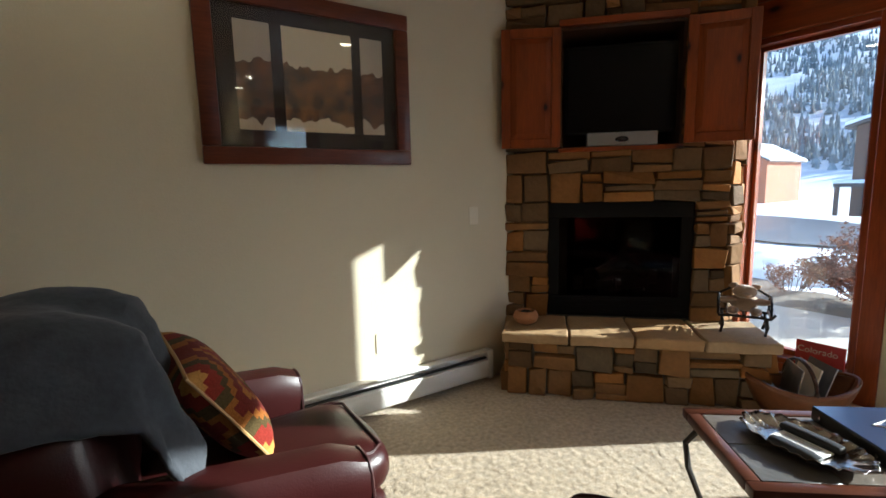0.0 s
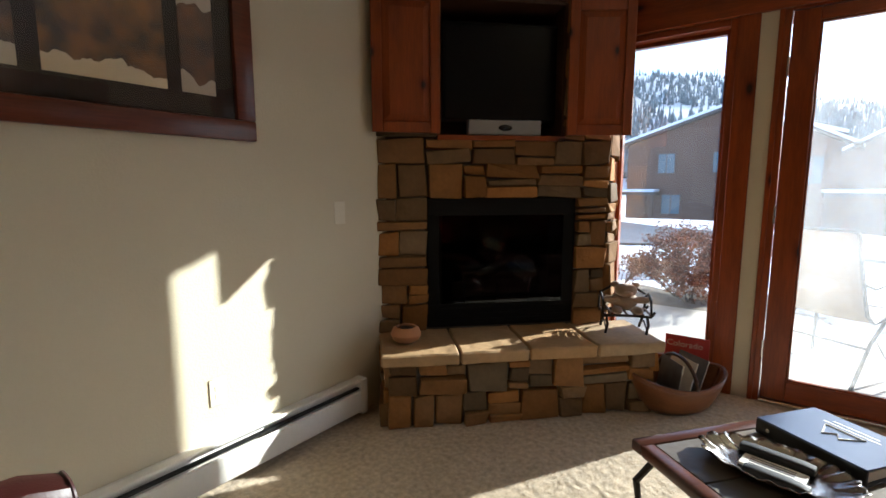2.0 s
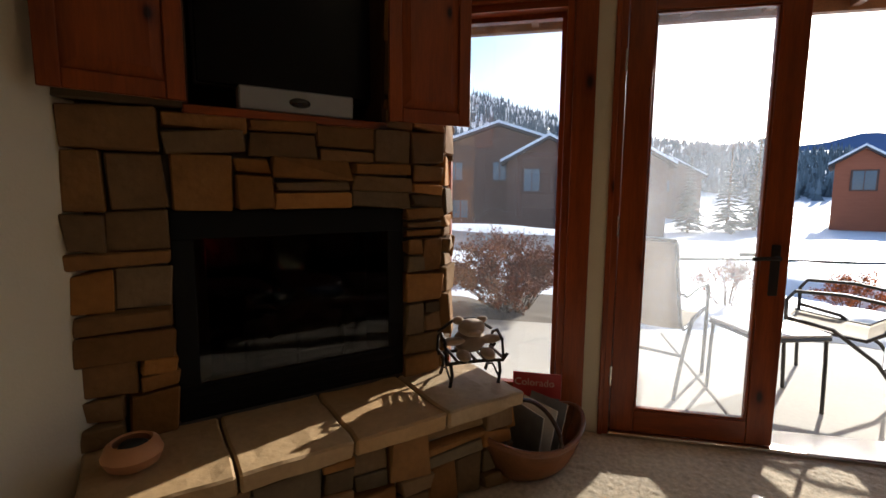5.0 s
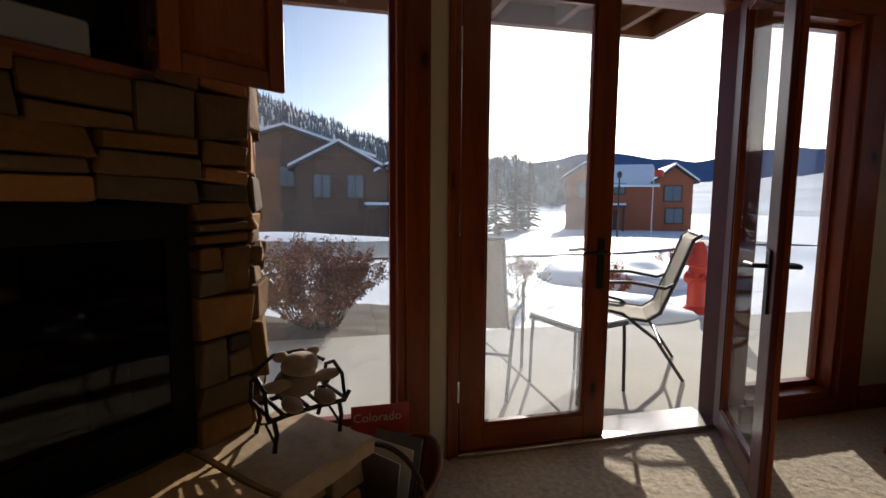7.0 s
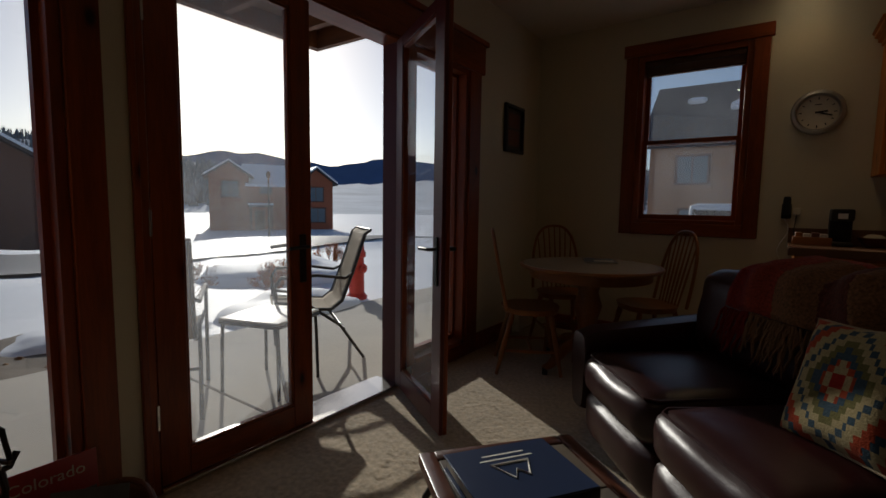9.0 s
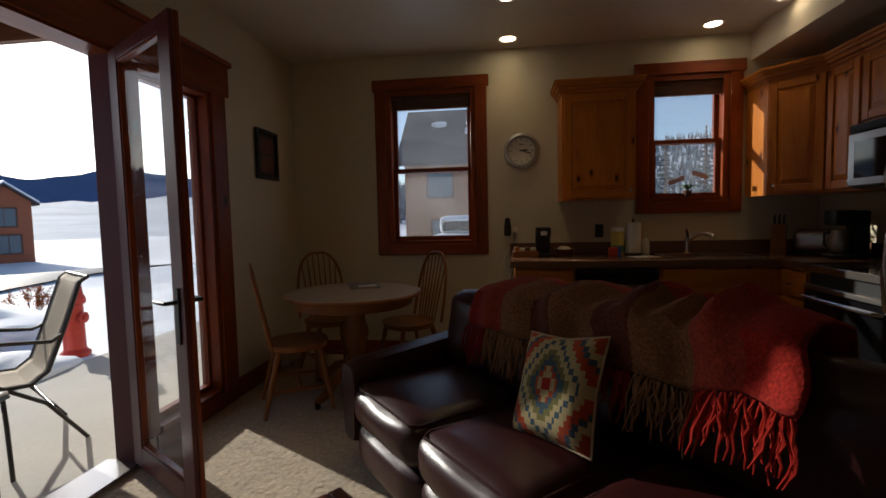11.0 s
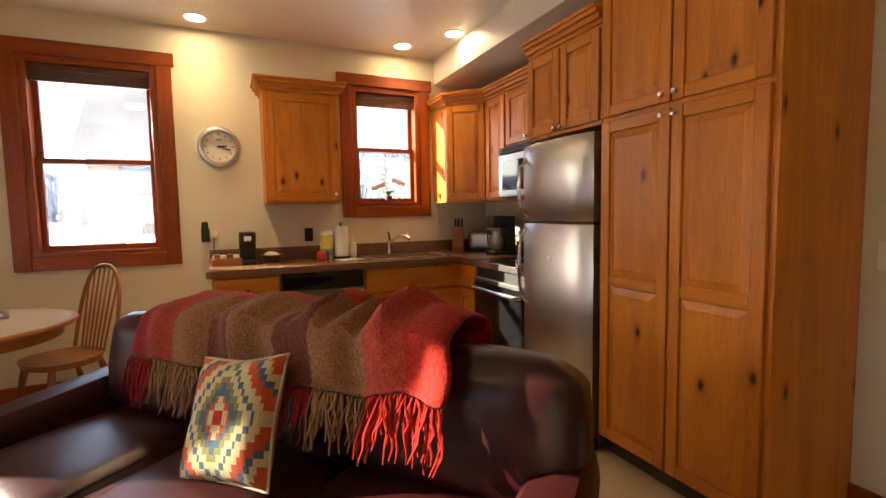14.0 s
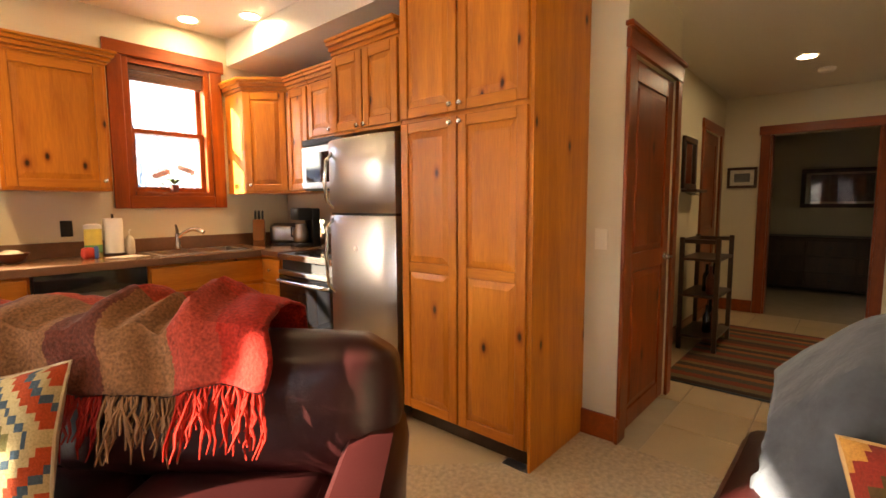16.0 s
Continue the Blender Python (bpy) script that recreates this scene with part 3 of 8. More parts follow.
def door_leaf(name, m, width, height, glass_mat, label, outside):
    """Glazed patio door leaf along local x from the hinge, 45 mm thick; local -y faces indoors."""
    d = thing(name, m, label, "door", kind="structure")
    st, bot, top = 0.115, 0.115, 0.062
    for x0, x1 in ((0, st), (width - st, width)):
        part("stile", box(x0, -0.022, 0, x1, 0.0, height, 0.003), TRIM, d)
        part("stile_cladding", box(x0, 0.0005, 0, x1, 0.022, height, 0.003), outside, d, "maroon outer cladding")
    for z0, z1 in ((0, bot), (height - top, height)):
        part("rail", box(st, -0.0215, z0, width - st, 0.0, z1, 0.003), TRIM_X, d)
        part("rail_cladding", box(st, 0.0005, z0, width - st, 0.0215, z1, 0.003), outside, d, "maroon outer cladding")
    bm = bmesh.new()
    for s, e, lo, hi in grid_cells(st, width - st, bot, height - top, [(st + 0.012, width - st - 0.012, bot + 0.012, height - top - 0.012)]):
        box(s, -0.016, lo, e, 0.016, hi, 0.003, bm=bm)
    part("glazing_bead", bm, TRIM, d)
    part("pane", box(st + 0.011, -0.004, bot + 0.011, width - st - 0.011, 0.004, height - top - 0.011), glass_mat, d, "glass pane filmed with dust")
    for side in (-1, 1):
        y = 0.023 * side
        plate = part("handle_plate", box(width - 0.078, min(y, y + 0.008 * side), 0.74, width - 0.038, max(y, y + 0.008 * side), 0.98, 0.004), IRON, d, "dark metal escutcheon")
        hb = rod((width - 0.058, y, 0.92), (width - 0.058, y + side * 0.05, 0.92), 0.009)
        tube([(width - 0.058, y + side * 0.05, 0.92), (width - 0.09, y + side * 0.056, 0.921), (width - 0.17, y + side * 0.05, 0.917)], 0.009, bm=hb)
        part("lever_handle", hb, IRON, plate, "dark metal lever")
    for z in (0.24, 1.0, 1.78):
        part("hinge", rod((-0.006, -0.026, z), (-0.006, -0.026, z + 0.10), 0.008), CHROME, d, "bright metal hinge")
    return d


# fixed leaf hinged at the north jamb, closed; open leaf hinged at the south jamb and swung into the room
door_leaf("door_1", pose(XE + 0.02, 1.055, 0.024, 0, 0, -90), 0.745, 2.108, PANE_DUSTY, "closed glazed patio door leaf in red-brown wood", MAROON)
door_leaf("door_2", pose(XE - 0.01, -0.355, 0.024, 0, 0, 148.2) @ Matrix.Diagonal((1, -1, 1, 1)), 0.745, 2.108, PANE, "open glazed patio door leaf, maroon outside", MAROON)


# ---- kitchen windows ----
def double_hung(name, hole, label):
    x0, x1, z0, z1 = hole
    w = thing(name, pose(0, 0, 0), label, "window", kind="structure")
    f = 0.045
    for xa, xb in ((x0, x0 + f), (x1 - f, x1)):
        part("jamb", box(xa, YS - WT, z0, xb, YS + 0.004, z1, 0.002), TRIM, w)
    part("head_jamb", box(x0 + f, YS - WT, z1 - f, x1 - f, YS + 0.004, z1), TRIM_X, w)
    part("window_sill", box(x0 + f, YS - WT, z0, x1 - f, YS + 0.02, z0 + 0.03, 0.004), TRIM_X, w)
    c = 0.10
    for xa, xb in ((x0 - c, x0), (x1, x1 + c)):
        part("casing", box(xa, YS + 0.0, z0 - c, xb, YS + 0.022, z1 + 0.0, 0.004), TRIM, w)
    part("casing_top", box(x0 - c - 0.02, YS, z1, x1 + c + 0.02, YS + 0.026, z1 + c, 0.005), TRIM_X, w)
    part("casing_bottom", box(x0, YS, z0 - c, x1, YS + 0.0215, z0, 0.004), TRIM_X, w)
    zm = (z0 + z1) / 2 - 0.02
    for lo, hi, y in ((z0 + 0.03, zm + 0.02, YS - 0.075), (zm - 0.02, z1 - f, YS - 0.115)):
        bm = bmesh.new()
        for s, e, l2, h2 in grid_cells(x0 + f, x1 - f, lo, hi, [(x0 + f + 0.035, x1 - f - 0.035, lo + 0.04, hi - 0.035)]):
            box(s, y - 0.018, l2, e, y + 0.018, h2, bm=bm)
        sash = part("sash", bm, TRIM, w)
        part("pane", box(x0 + f + 0.033, y - 0.003, lo + 0.038, x1 - f - 0.033, y + 0.003, hi - 0.033), PANE_HAZY, sash, "clear glass pane")
    b = thing("window_blind", pose(0, 0, 0), "brown wooden slat blind pulled up to the top", "blind")
    bm = box(x0 + f + 0.004, YS - 0.075, z1 - f - 0.045, x1 - f - 0.004, YS - 0.02, z1 - f - 0.002, 0.004)
    part("head_rail", bm, SHADE_WOOD, b)
    z = z1 - f - 0.05
    for k in range(5):
        part("slat", box(x0 + f + 0.008, YS - 0.072 + 0.004 * (k % 2), z - 0.008, x1 - f - 0.008, YS - 0.026, z, 0.002), SHADE_WOOD, b)
        z -= 0.0105
    part("bottom_rail", box(x0 + f + 0.008, YS - 0.07, z - 0.016, x1 - f - 0.008, YS - 0.03, z, 0.004), SHADE_WOOD, b)
    for x in (x0 + 0.16, x1 - 0.16):
        part("cord", rod((x, YS - 0.05, z), (x, YS - 0.05, z1 - f - 0.03), 0.0025, n=6), PLASTIC, b)
    return w


double_hung("window_3", W1, "double-hung kitchen window with red-brown wooden casing")
double_hung("window_4", W2, "small double-hung window above the sink")


# ---- fireplace in the corner, turned 45 degrees ----
# local x along the face from the left end, local -y into the room, origin on the face at floor level
FP = Matrix.Translation((0.7071 * 3.57 - 0.0, 0.7071 * 3.57, 0)) @ pose(0, 0, 0, 0, 0, -45)
fireplace = thing("fireplace", FP, "corner fireplace of ledge stone with a raised hearth", "fireplace")
FL, FR = -0.44, 0.965
OX0, OX1, OZ0, OZ1 = -0.16, 0.725, 0.415, 1.165
TX0, TX1, TZ0, TZ1 = -0.095, 0.625, 1.515, 2.235
bm = bmesh.new()
for s, e, lo, hi in grid_cells(FL, FR, 0.0, ZC, [(OX0 - 0.01, OX1 + 0.01, OZ0 - 0.01, OZ1 + 0.01), (TX0 - 0.01, TX1 + 0.01, TZ0 - 0.01, TZ1 + 0.01)]):
    box(s, 0.03, lo, e, 0.44, hi, bm=bm)
part("mortar_core", bm, MORTAR, fireplace, "dark recessed mortar")

rng = random.Random(11)


def stone_mesh(w, h, d, rnd):
    """One rough-faced block: width x, height z, outer face at -y."""
    bm = bmesh.new()
    bmesh.ops.create_cube(bm, size=1.0, matrix=Matrix.Diagonal((w, d, h, 1)))
    bmesh.ops.bevel(bm, geom=bm.edges[:], offset=min(0.005, 0.2 * min(w, h, d)), segments=1, affect="EDGES")
    k = rnd.uniform(0, 50)
    for v in bm.verts:
        j = noise.noise_vector(v.co * 14 + Vector((k, 0, k)))
        v.co += Vector((j.x * 0.019, j.y * 0.022, j.z * 0.019))
    bmesh.ops.recalc_face_normals(bm, faces=bm.faces[:])
    me = bpy.data.meshes.new("stone")
    bm.to_mesh(me)
    bm.free()
    return me


def courses(a0, a1, z0, z1, rnd):
    """Random ashlar: rows of uneven height whose cells hold one block, slivers, or a block beside a stack."""
    z = z0
    while z < z1 - 0.03:
        h = rnd.uniform(0.11, 0.22)
        if z1 - (z + h) < 0.10:
            h = z1 - z
        a = a0
        while a < a1 - 0.02:
            w = rnd.uniform(0.10, 0.33)
            if a1 - (a + w) < 0.10:
                w = a1 - a
            kind = rnd.random()
            if kind < 0.28 and w < 0.30:
                yield a, a + w, z, z + h
            elif kind < 0.58:
                cut = h * rnd.uniform(0.27, 0.73)
                yield a, a + w, z, z + cut
                q = w * rnd.uniform(0.35, 0.65)
                if w > 0.19 and rnd.random() < 0.6:
                    yield a, a + q, z + cut, z + h
                    yield a + q, a + w, z + cut, z + h
                else:
                    yield a, a + w, z + cut, z + h
            elif kind < 0.75 and h > 0.13:
                c1, c2 = h * rnd.uniform(0.24, 0.38), h * rnd.uniform(0.58, 0.74)
                for lo, hi in ((0, c1), (c1, c2), (c2, h)):
                    yield a, a + w, z + lo, z + hi
            elif w > 0.18:
                q, cut = w * rnd.uniform(0.45, 0.68), h * rnd.uniform(0.3, 0.65)
                if rnd.random() < 0.5:
                    yield a, a + q, z, z + h
                    yield a + q, a + w, z, z + cut
                    yield a + q, a + w, z + cut, z + h
                else:
                    yield a + w - q, a + w, z, z + h
                    yield a, a + w - q, z, z + cut
                    yield a, a + w - q, z + cut, z + h
            else:
                yield a, a + w, z, z + h
            a += w
        z += h


def lay_stones(parent, m, a0, a1, z0, z1, rnd, depth=0.07, joint=0.007):
    for s, e, lo, hi in courses(a0, a1, z0, z1, rnd):
        proud = rnd.uniform(-0.012, 0.018)
        me = stone_mesh(e - s - joint, hi - lo - joint, depth, rnd)
        me.materials.append(STONE)
        share("stone", me, parent, m @ pose((s + e) / 2, -proud + depth / 2 - 0.02, (lo + hi) / 2, 0, rnd.uniform(-2.4, 2.4), 0))


I4 = Matrix.Identity(4)
for a0, a1, z0, z1 in ((FL, OX0, 0.40, OZ1), (OX1, FR - 0.05, 0.40, OZ1), (FL, FR - 0.05, OZ1, TZ0 - 0.02), (FL, TX0, TZ0 - 0.02, TZ1 + 0.02),
                       (TX1, FR - 0.05, TZ0 - 0.02, TZ1 + 0.02), (FL, FR - 0.05, TZ1 + 0.02, ZC - 0.005)):
    lay_stones(fireplace, I4, a0, a1, z0, z1, rng)
# blunt corner turned towards the patio door, then the side that runs to the window
lay_stones(fireplace, Matrix.Translation((FR - 0.05, -0.01, 0)) @ pose(0, 0, 0, 0, 0, 45), 0.0, 0.115, 0.40, ZC - 0.005, rng)
lay_stones(fireplace, Matrix.Translation((FR + 0.031, 0.071, 0)) @ pose(0, 0, 0, 0, 0, 72), 0.0, 0.24, 0.40, ZC - 0.005, rng)

# firebox
bm = bmesh.new()
box(OX0, 0.40, OZ0, OX1, 0.42, OZ1, bm=bm)
for x0, x1 in ((OX0 - 0.008, OX0 + 0.012), (OX1 - 0.012, OX1 + 0.008)):
    box(x0, 0.03, OZ0, x1, 0.40, OZ1, bm=bm)
box(OX0, 0.03, OZ0 - 0.008, OX1, 0.40, OZ0 + 0.012, bm=bm)
box(OX0, 0.03, OZ1 - 0.012, OX1, 0.40, OZ1 + 0.008, bm=bm)
part("firebox", bm, SOOT, fireplace, "soot-black metal firebox")
bm = bmesh.new()
for s, e, lo, hi in grid_cells(OX0, OX1, OZ0, OZ1, [(OX0 + 0.07, OX1 - 0.07, OZ0 + 0.13, OZ1 - 0.10)]):
    part("surround_strip", box(s, 0.012, lo, e, 0.028, hi, 0.003), SOOT, fireplace, "black metal surround")
part("glass_front", box(OX0 + 0.069, 0.018, OZ0 + 0.129, OX1 - 0.069, 0.022, OZ1 - 0.099), pane_glass("smoked_glass", 0.001, 0.02, (0.4, 0.37, 0.34)), fireplace, "smoked glass front")
for k in range(3):
    part("louvre", box(OX0 + 0.05, 0.004, OZ0 + 0.02 + 0.034 * k, OX1 - 0.05, 0.012, OZ0 + 0.042 + 0.034 * k, 0.003), SOOT, fireplace)
LOG = material("charred_ceramic_log", (0.20, 0.17, 0.14), 0.9, vary=0.5, scale=14, fine=0.3, bump=0.9, bump_scale=40)
for p0, p1, r in (((0.02, 0.16, 0.60), (0.50, 0.20, 0.61), 0.05), ((0.10, 0.26, 0.63), (0.58, 0.25, 0.64), 0.055), ((0.16, 0.13, 0.67), (0.42, 0.28, 0.76), 0.038), ((0.48, 0.14, 0.66), (0.34, 0.30, 0.77), 0.032)):
    d = Vector(p1) - Vector(p0)
    pts = [Vector(p0) + d * (k / 6) + 0.012 * noise.noise_vector(Vector(p0) * 9 + d * k) for k in range(7)]
    part("ceramic_log", tube(pts, [r * (1 + 0.15 * math.sin(k * 2.1)) for k in range(7)], 10), LOG, fireplace, "ash-grey ceramic log")
bm = rod((0.0, 0.10, 0.565), (0.57, 0.10, 0.565), 0.008)
for x in (0.08, 0.28, 0.48):
    rod((x, 0.10, 0.43), (x, 0.10, 0.65), 0.008, bm=bm)
    rod((x, 0.10, 0.565), (x, 0.30, 0.565), 0.008, bm=bm)
part("grate", bm, IRON, fireplace, "dark iron grate")

# raised hearth
HX0, HX1, HD, HZ = -0.44, 1.09, 0.40, 0.40
part("hearth_core", box(HX0 + 0.06, -HD + 0.06, 0.0, HX1 - 0.06, 0.03, HZ - 0.065), MORTAR, fireplace, "dark recessed mortar")
lay_stones(fireplace, Matrix.Translation((0, -HD + 0.045, 0)), HX0 + 0.035, HX1 - 0.05, 0.0, HZ - 0.065, rng)
lay_stones(fireplace, Matrix.Translation((HX1 - 0.035, 0, 0)) @ pose(0, 0, 0, 0, 0, 90), -HD + 0.06, 0.02, 0.0, HZ - 0.065, rng)
lay_stones(fireplace, Matrix.Translation((HX0 + 0.035, 0, 0)) @ pose(0, 0, 0, 0, 0, -90), -0.02, HD - 0.06, 0.0, HZ - 0.065, rng)


def flag(x0, x1, y0, y1, z0, z1, rnd):
    tmp = bmesh.new()
    bmesh.ops.create_cube(tmp, size=1.0, matrix=Matrix.LocRotScale(((x0 + x1) / 2, (y0 + y1) / 2, (z0 + z1) / 2), None, (x1 - x0, y1 - y0, z1 - z0)))
    bmesh.ops.subdivide_edges(tmp, edges=[e for e in tmp.edges if abs(e.verts[0].co.z - e.verts[1].co.z) < 1e-4], cuts=5, use_grid_fill=True)
    bmesh.ops.bevel(tmp, geom=[e for e in tmp.edges if len(e.link_faces) == 2 and e.calc_face_angle() > 1.0], offset=0.008, segments=1, affect="EDGES")
    for v in tmp.verts:
        v.co += 0.007 * noise.noise_vector(v.co * 11)
    return tmp


cuts_x = [HX0, -0.04, 0.33, 0.70, HX1]
for a, b in zip(cuts_x, cuts_x[1:]):
    part("flagstone", flag(a + 0.004, b - 0.004, -HD, 0.03, HZ - 0.065, HZ, rng), HEARTH, fireplace, "tan hearth flagstone", smooth=False)


def panel_door(name, w, h, parent, m, mat=PINE, label="", rails=(), t=0.02, st=0.055):
    """Framed door with raised panels; local x across, z up, face at -y, x from 0 to w."""
    zs = [0.0, *rails, h]
    door = part(name, box(0.001, -t + 0.012, 0.001, w - 0.001, -0.001, h - 0.001), mat, parent, label, m=m, smooth=False)
    for x0, x1 in ((0, st), (w - st, w)):
        part("stile", box(x0, -t, 0, x1, 0, h, 0.003), mat, door, smooth=False)
    for k, z in enumerate(zs):
        z0, z1 = (0, st) if k == 0 else (h - st, h) if k == len(zs) - 1 else (z - st / 2, z + st / 2)
        part("rail", box(st + 0.0005, -t + 0.0005, z0, w - st - 0.0005, -0.001, z1, 0.003), mat if mat is not PINE else PINE_X, door, smooth=False)
    for k in range(len(zs) - 1):
        lo = st if k == 0 else zs[k] + st / 2
        hi = h - st if k == len(zs) - 2 else zs[k + 1] - st / 2
        tmp = bmesh.new()
        x0, x1 = st + 0.001, w - st - 0.001
        prev = None
        for off, y in ((0.0, -t + 0.0115), (0.004, -t + 0.0105), (0.034, -t + 0.003), (0.036, -t + 0.002)):
            cur = [tmp.verts.new(c) for c in ((x0 + off, y, lo + off), (x1 - off, y, lo + off), (x1 - off, y, hi - off), (x0 + off, y, hi - off))]
            if prev:
                for i in range(4):
                    tmp.faces.new((prev[i], prev[(i + 1) % 4], cur[(i + 1) % 4], cur[i]))
            prev = cur
        tmp.faces.new(prev)
        part("panel", tmp, mat, door, smooth=False)
    return door


def knob(parent, x, z, y=-0.02):
    bm = lathe([(0.006, 0), (0.005, 0.012), (0.013, 0.018), (0.015, 0.024), (0.011, 0.03), (0, 0.031)], 12, m=pose(x, y, z, 90))
    return part("knob", bm, CHROME, parent, "round brushed nickel knob")


# media cabinet in the chimney breast, doors swung open
media = thing("media_cabinet", FP, "knotty wooden media cabinet built into the stone, doors open", "cabinet")
bm = bmesh.new()
box(TX0, 0.36, TZ0, TX1, 0.40, TZ1, bm=bm)
for x0, x1 in ((TX0 - 0.008, TX0 + 0.012), (TX1 - 0.012, TX1 + 0.008)):
    box(x0, -0.02, TZ0, x1, 0.36, TZ1, bm=bm)
box(TX0 + 0.012, -0.02, TZ1 - 0.012, TX1 - 0.012, 0.36, TZ1 + 0.008, bm=bm)
part("body", bm, DARK_WOOD, media)
part("shelf", box(TX0 - 0.008, -0.035, TZ0 - 0.03, TX1 + 0.008, 0.40, TZ0 - 0.001, 0.004), TRIM_X, media)
part("top_rail", box(TX0 - 0.01, -0.05, TZ1 + 0.009, TX1 + 0.01, -0.002, TZ1 + 0.05, 0.004), TRIM_X, media)
panel_door("door", 0.365, TZ1 - TZ0, media, Matrix.Translation((TX0, -0.055, TZ0)) @ pose(0, 0, 0, 0, 0, 186) @ Matrix.Diagonal((1, -1, 1, 1)), MEDIA, "knotty wooden panel door, swung open")
panel_door("door", 0.365, TZ1 - TZ0, media, Matrix.Translation((TX1, -0.055, TZ0)) @ pose(0, 0, 0, 0, 0, -8), MEDIA, "knotty wooden panel door, swung open")
tv = thing("television", FP @ pose(0.312, 0.10, TZ0 + 0.008), "black flat television standing in the media cabinet", "television")
part("screen", box(-0.36, -0.012, 0.09, 0.36, 0.03, 0.62, 0.006), material("matt_black_screen", (0.004, 0.004, 0.005), 0.3, vary=0.02, spec=0.1), tv, "dark glossy screen")
part("bezel", box(-0.37, -0.006, 0.08, 0.37, 0.05, 0.63, 0.008), BLACK, tv)
part("stand", box(-0.14, -0.06, 0.0, 0.14, 0.10, 0.015, 0.005), BLACK, tv)
part("neck", box(-0.04, 0.01, 0.015, 0.04, 0.04, 0.09, 0.005), BLACK, tv)
player = thing("media_player", FP @ pose(0.28, 0.02, TZ0), "silver media player box with a dark oval window", "media player")
part("case", box(-0.21, -0.045, 0.0, 0.21, 0.02, 0.085, 0.006), material("silver_plastic", (0.26, 0.255, 0.245), 0.45, vary=0.05), player)
bm = bmesh.new()
bmesh.ops.create_uvsphere(bm, u_segments=16, v_segments=8, radius=1.0, matrix=pose(0, -0.046, 0.04) @ Matrix.Diagonal((0.04, 0.004, 0.018, 1)))
part("display", bm, BLACK_GLOSS, player, "dark oval display")


# ---- sofa ----
SOFA = pose(1.36, 0.05, 0, 0, 0, -50)      # local x along the sofa, local +y is its front


def uv_sheet(nu, nv, point):
    """A sheet of nu x nv cells; point(u, v) gives the place for u, v in 0..1."""
    bm = bmesh.new()
    uv = bm.loops.layers.uv.new("UVMap")
    vs = [[bm.verts.new(point(i / nu, j / nv)) for j in range(nv + 1)] for i in range(nu + 1)]
    for i in range(nu):
        for j in range(nv):
            f = bm.faces.new((vs[i][j], vs[i + 1][j], vs[i + 1][j + 1], vs[i][j + 1]))
            for lp, (a, b) in zip(f.loops, ((i, j), (i + 1, j), (i + 1, j + 1), (i, j + 1))):
                lp[uv].uv = (a / nu, b / nv)
    return bm


def thicken(ob, t):
    mod = ob.modifiers.new("thickness", "SOLIDIFY")
    mod.thickness, mod.offset = t, 1.0
    return ob


def arm_shape(x0, x1, y0, y1, z_back, z_front, bm=None, flare=0.0):
    """Padded arm that slopes down to the front, with a rolled top."""
    tmp = bmesh.new()
    n, rings = 16, []
    for j in range(11):
        t = j / 10
        y = y0 + (y1 - y0) * t
        top = z_back + (z_front - z_back) * t
        sq = 1.0 if 0 < j < 10 else 0.88
        ring = []
        for k in range(n):
            a = 2 * math.pi * k / n
            c, s = math.cos(a), math.sin(a)
            x = (x0 + x1) / 2 + sq * (x1 - x0) / 2 * math.copysign(abs(c) ** 0.5, c) * (1.12 if s > 0.2 else 0.95)
            z = 0.5 * top + 0.06 + sq * (0.5 * top - 0.06) * math.copysign(abs(s) ** 0.55, s)
            ring.append(tmp.verts.new((x + flare * t * t, y, z)))
        rings.append(ring)
    for a, b in zip(rings, rings[1:]):
        for k in range(n):
            tmp.faces.new((a[k], a[(k + 1) % n], b[(k + 1) % n], b[k]))
    tmp.faces.new(rings[0])
    tmp.faces.new(rings[-1])
    bmesh.ops.recalc_face_normals(tmp, faces=tmp.faces[:])
    return merge(tmp, bm)


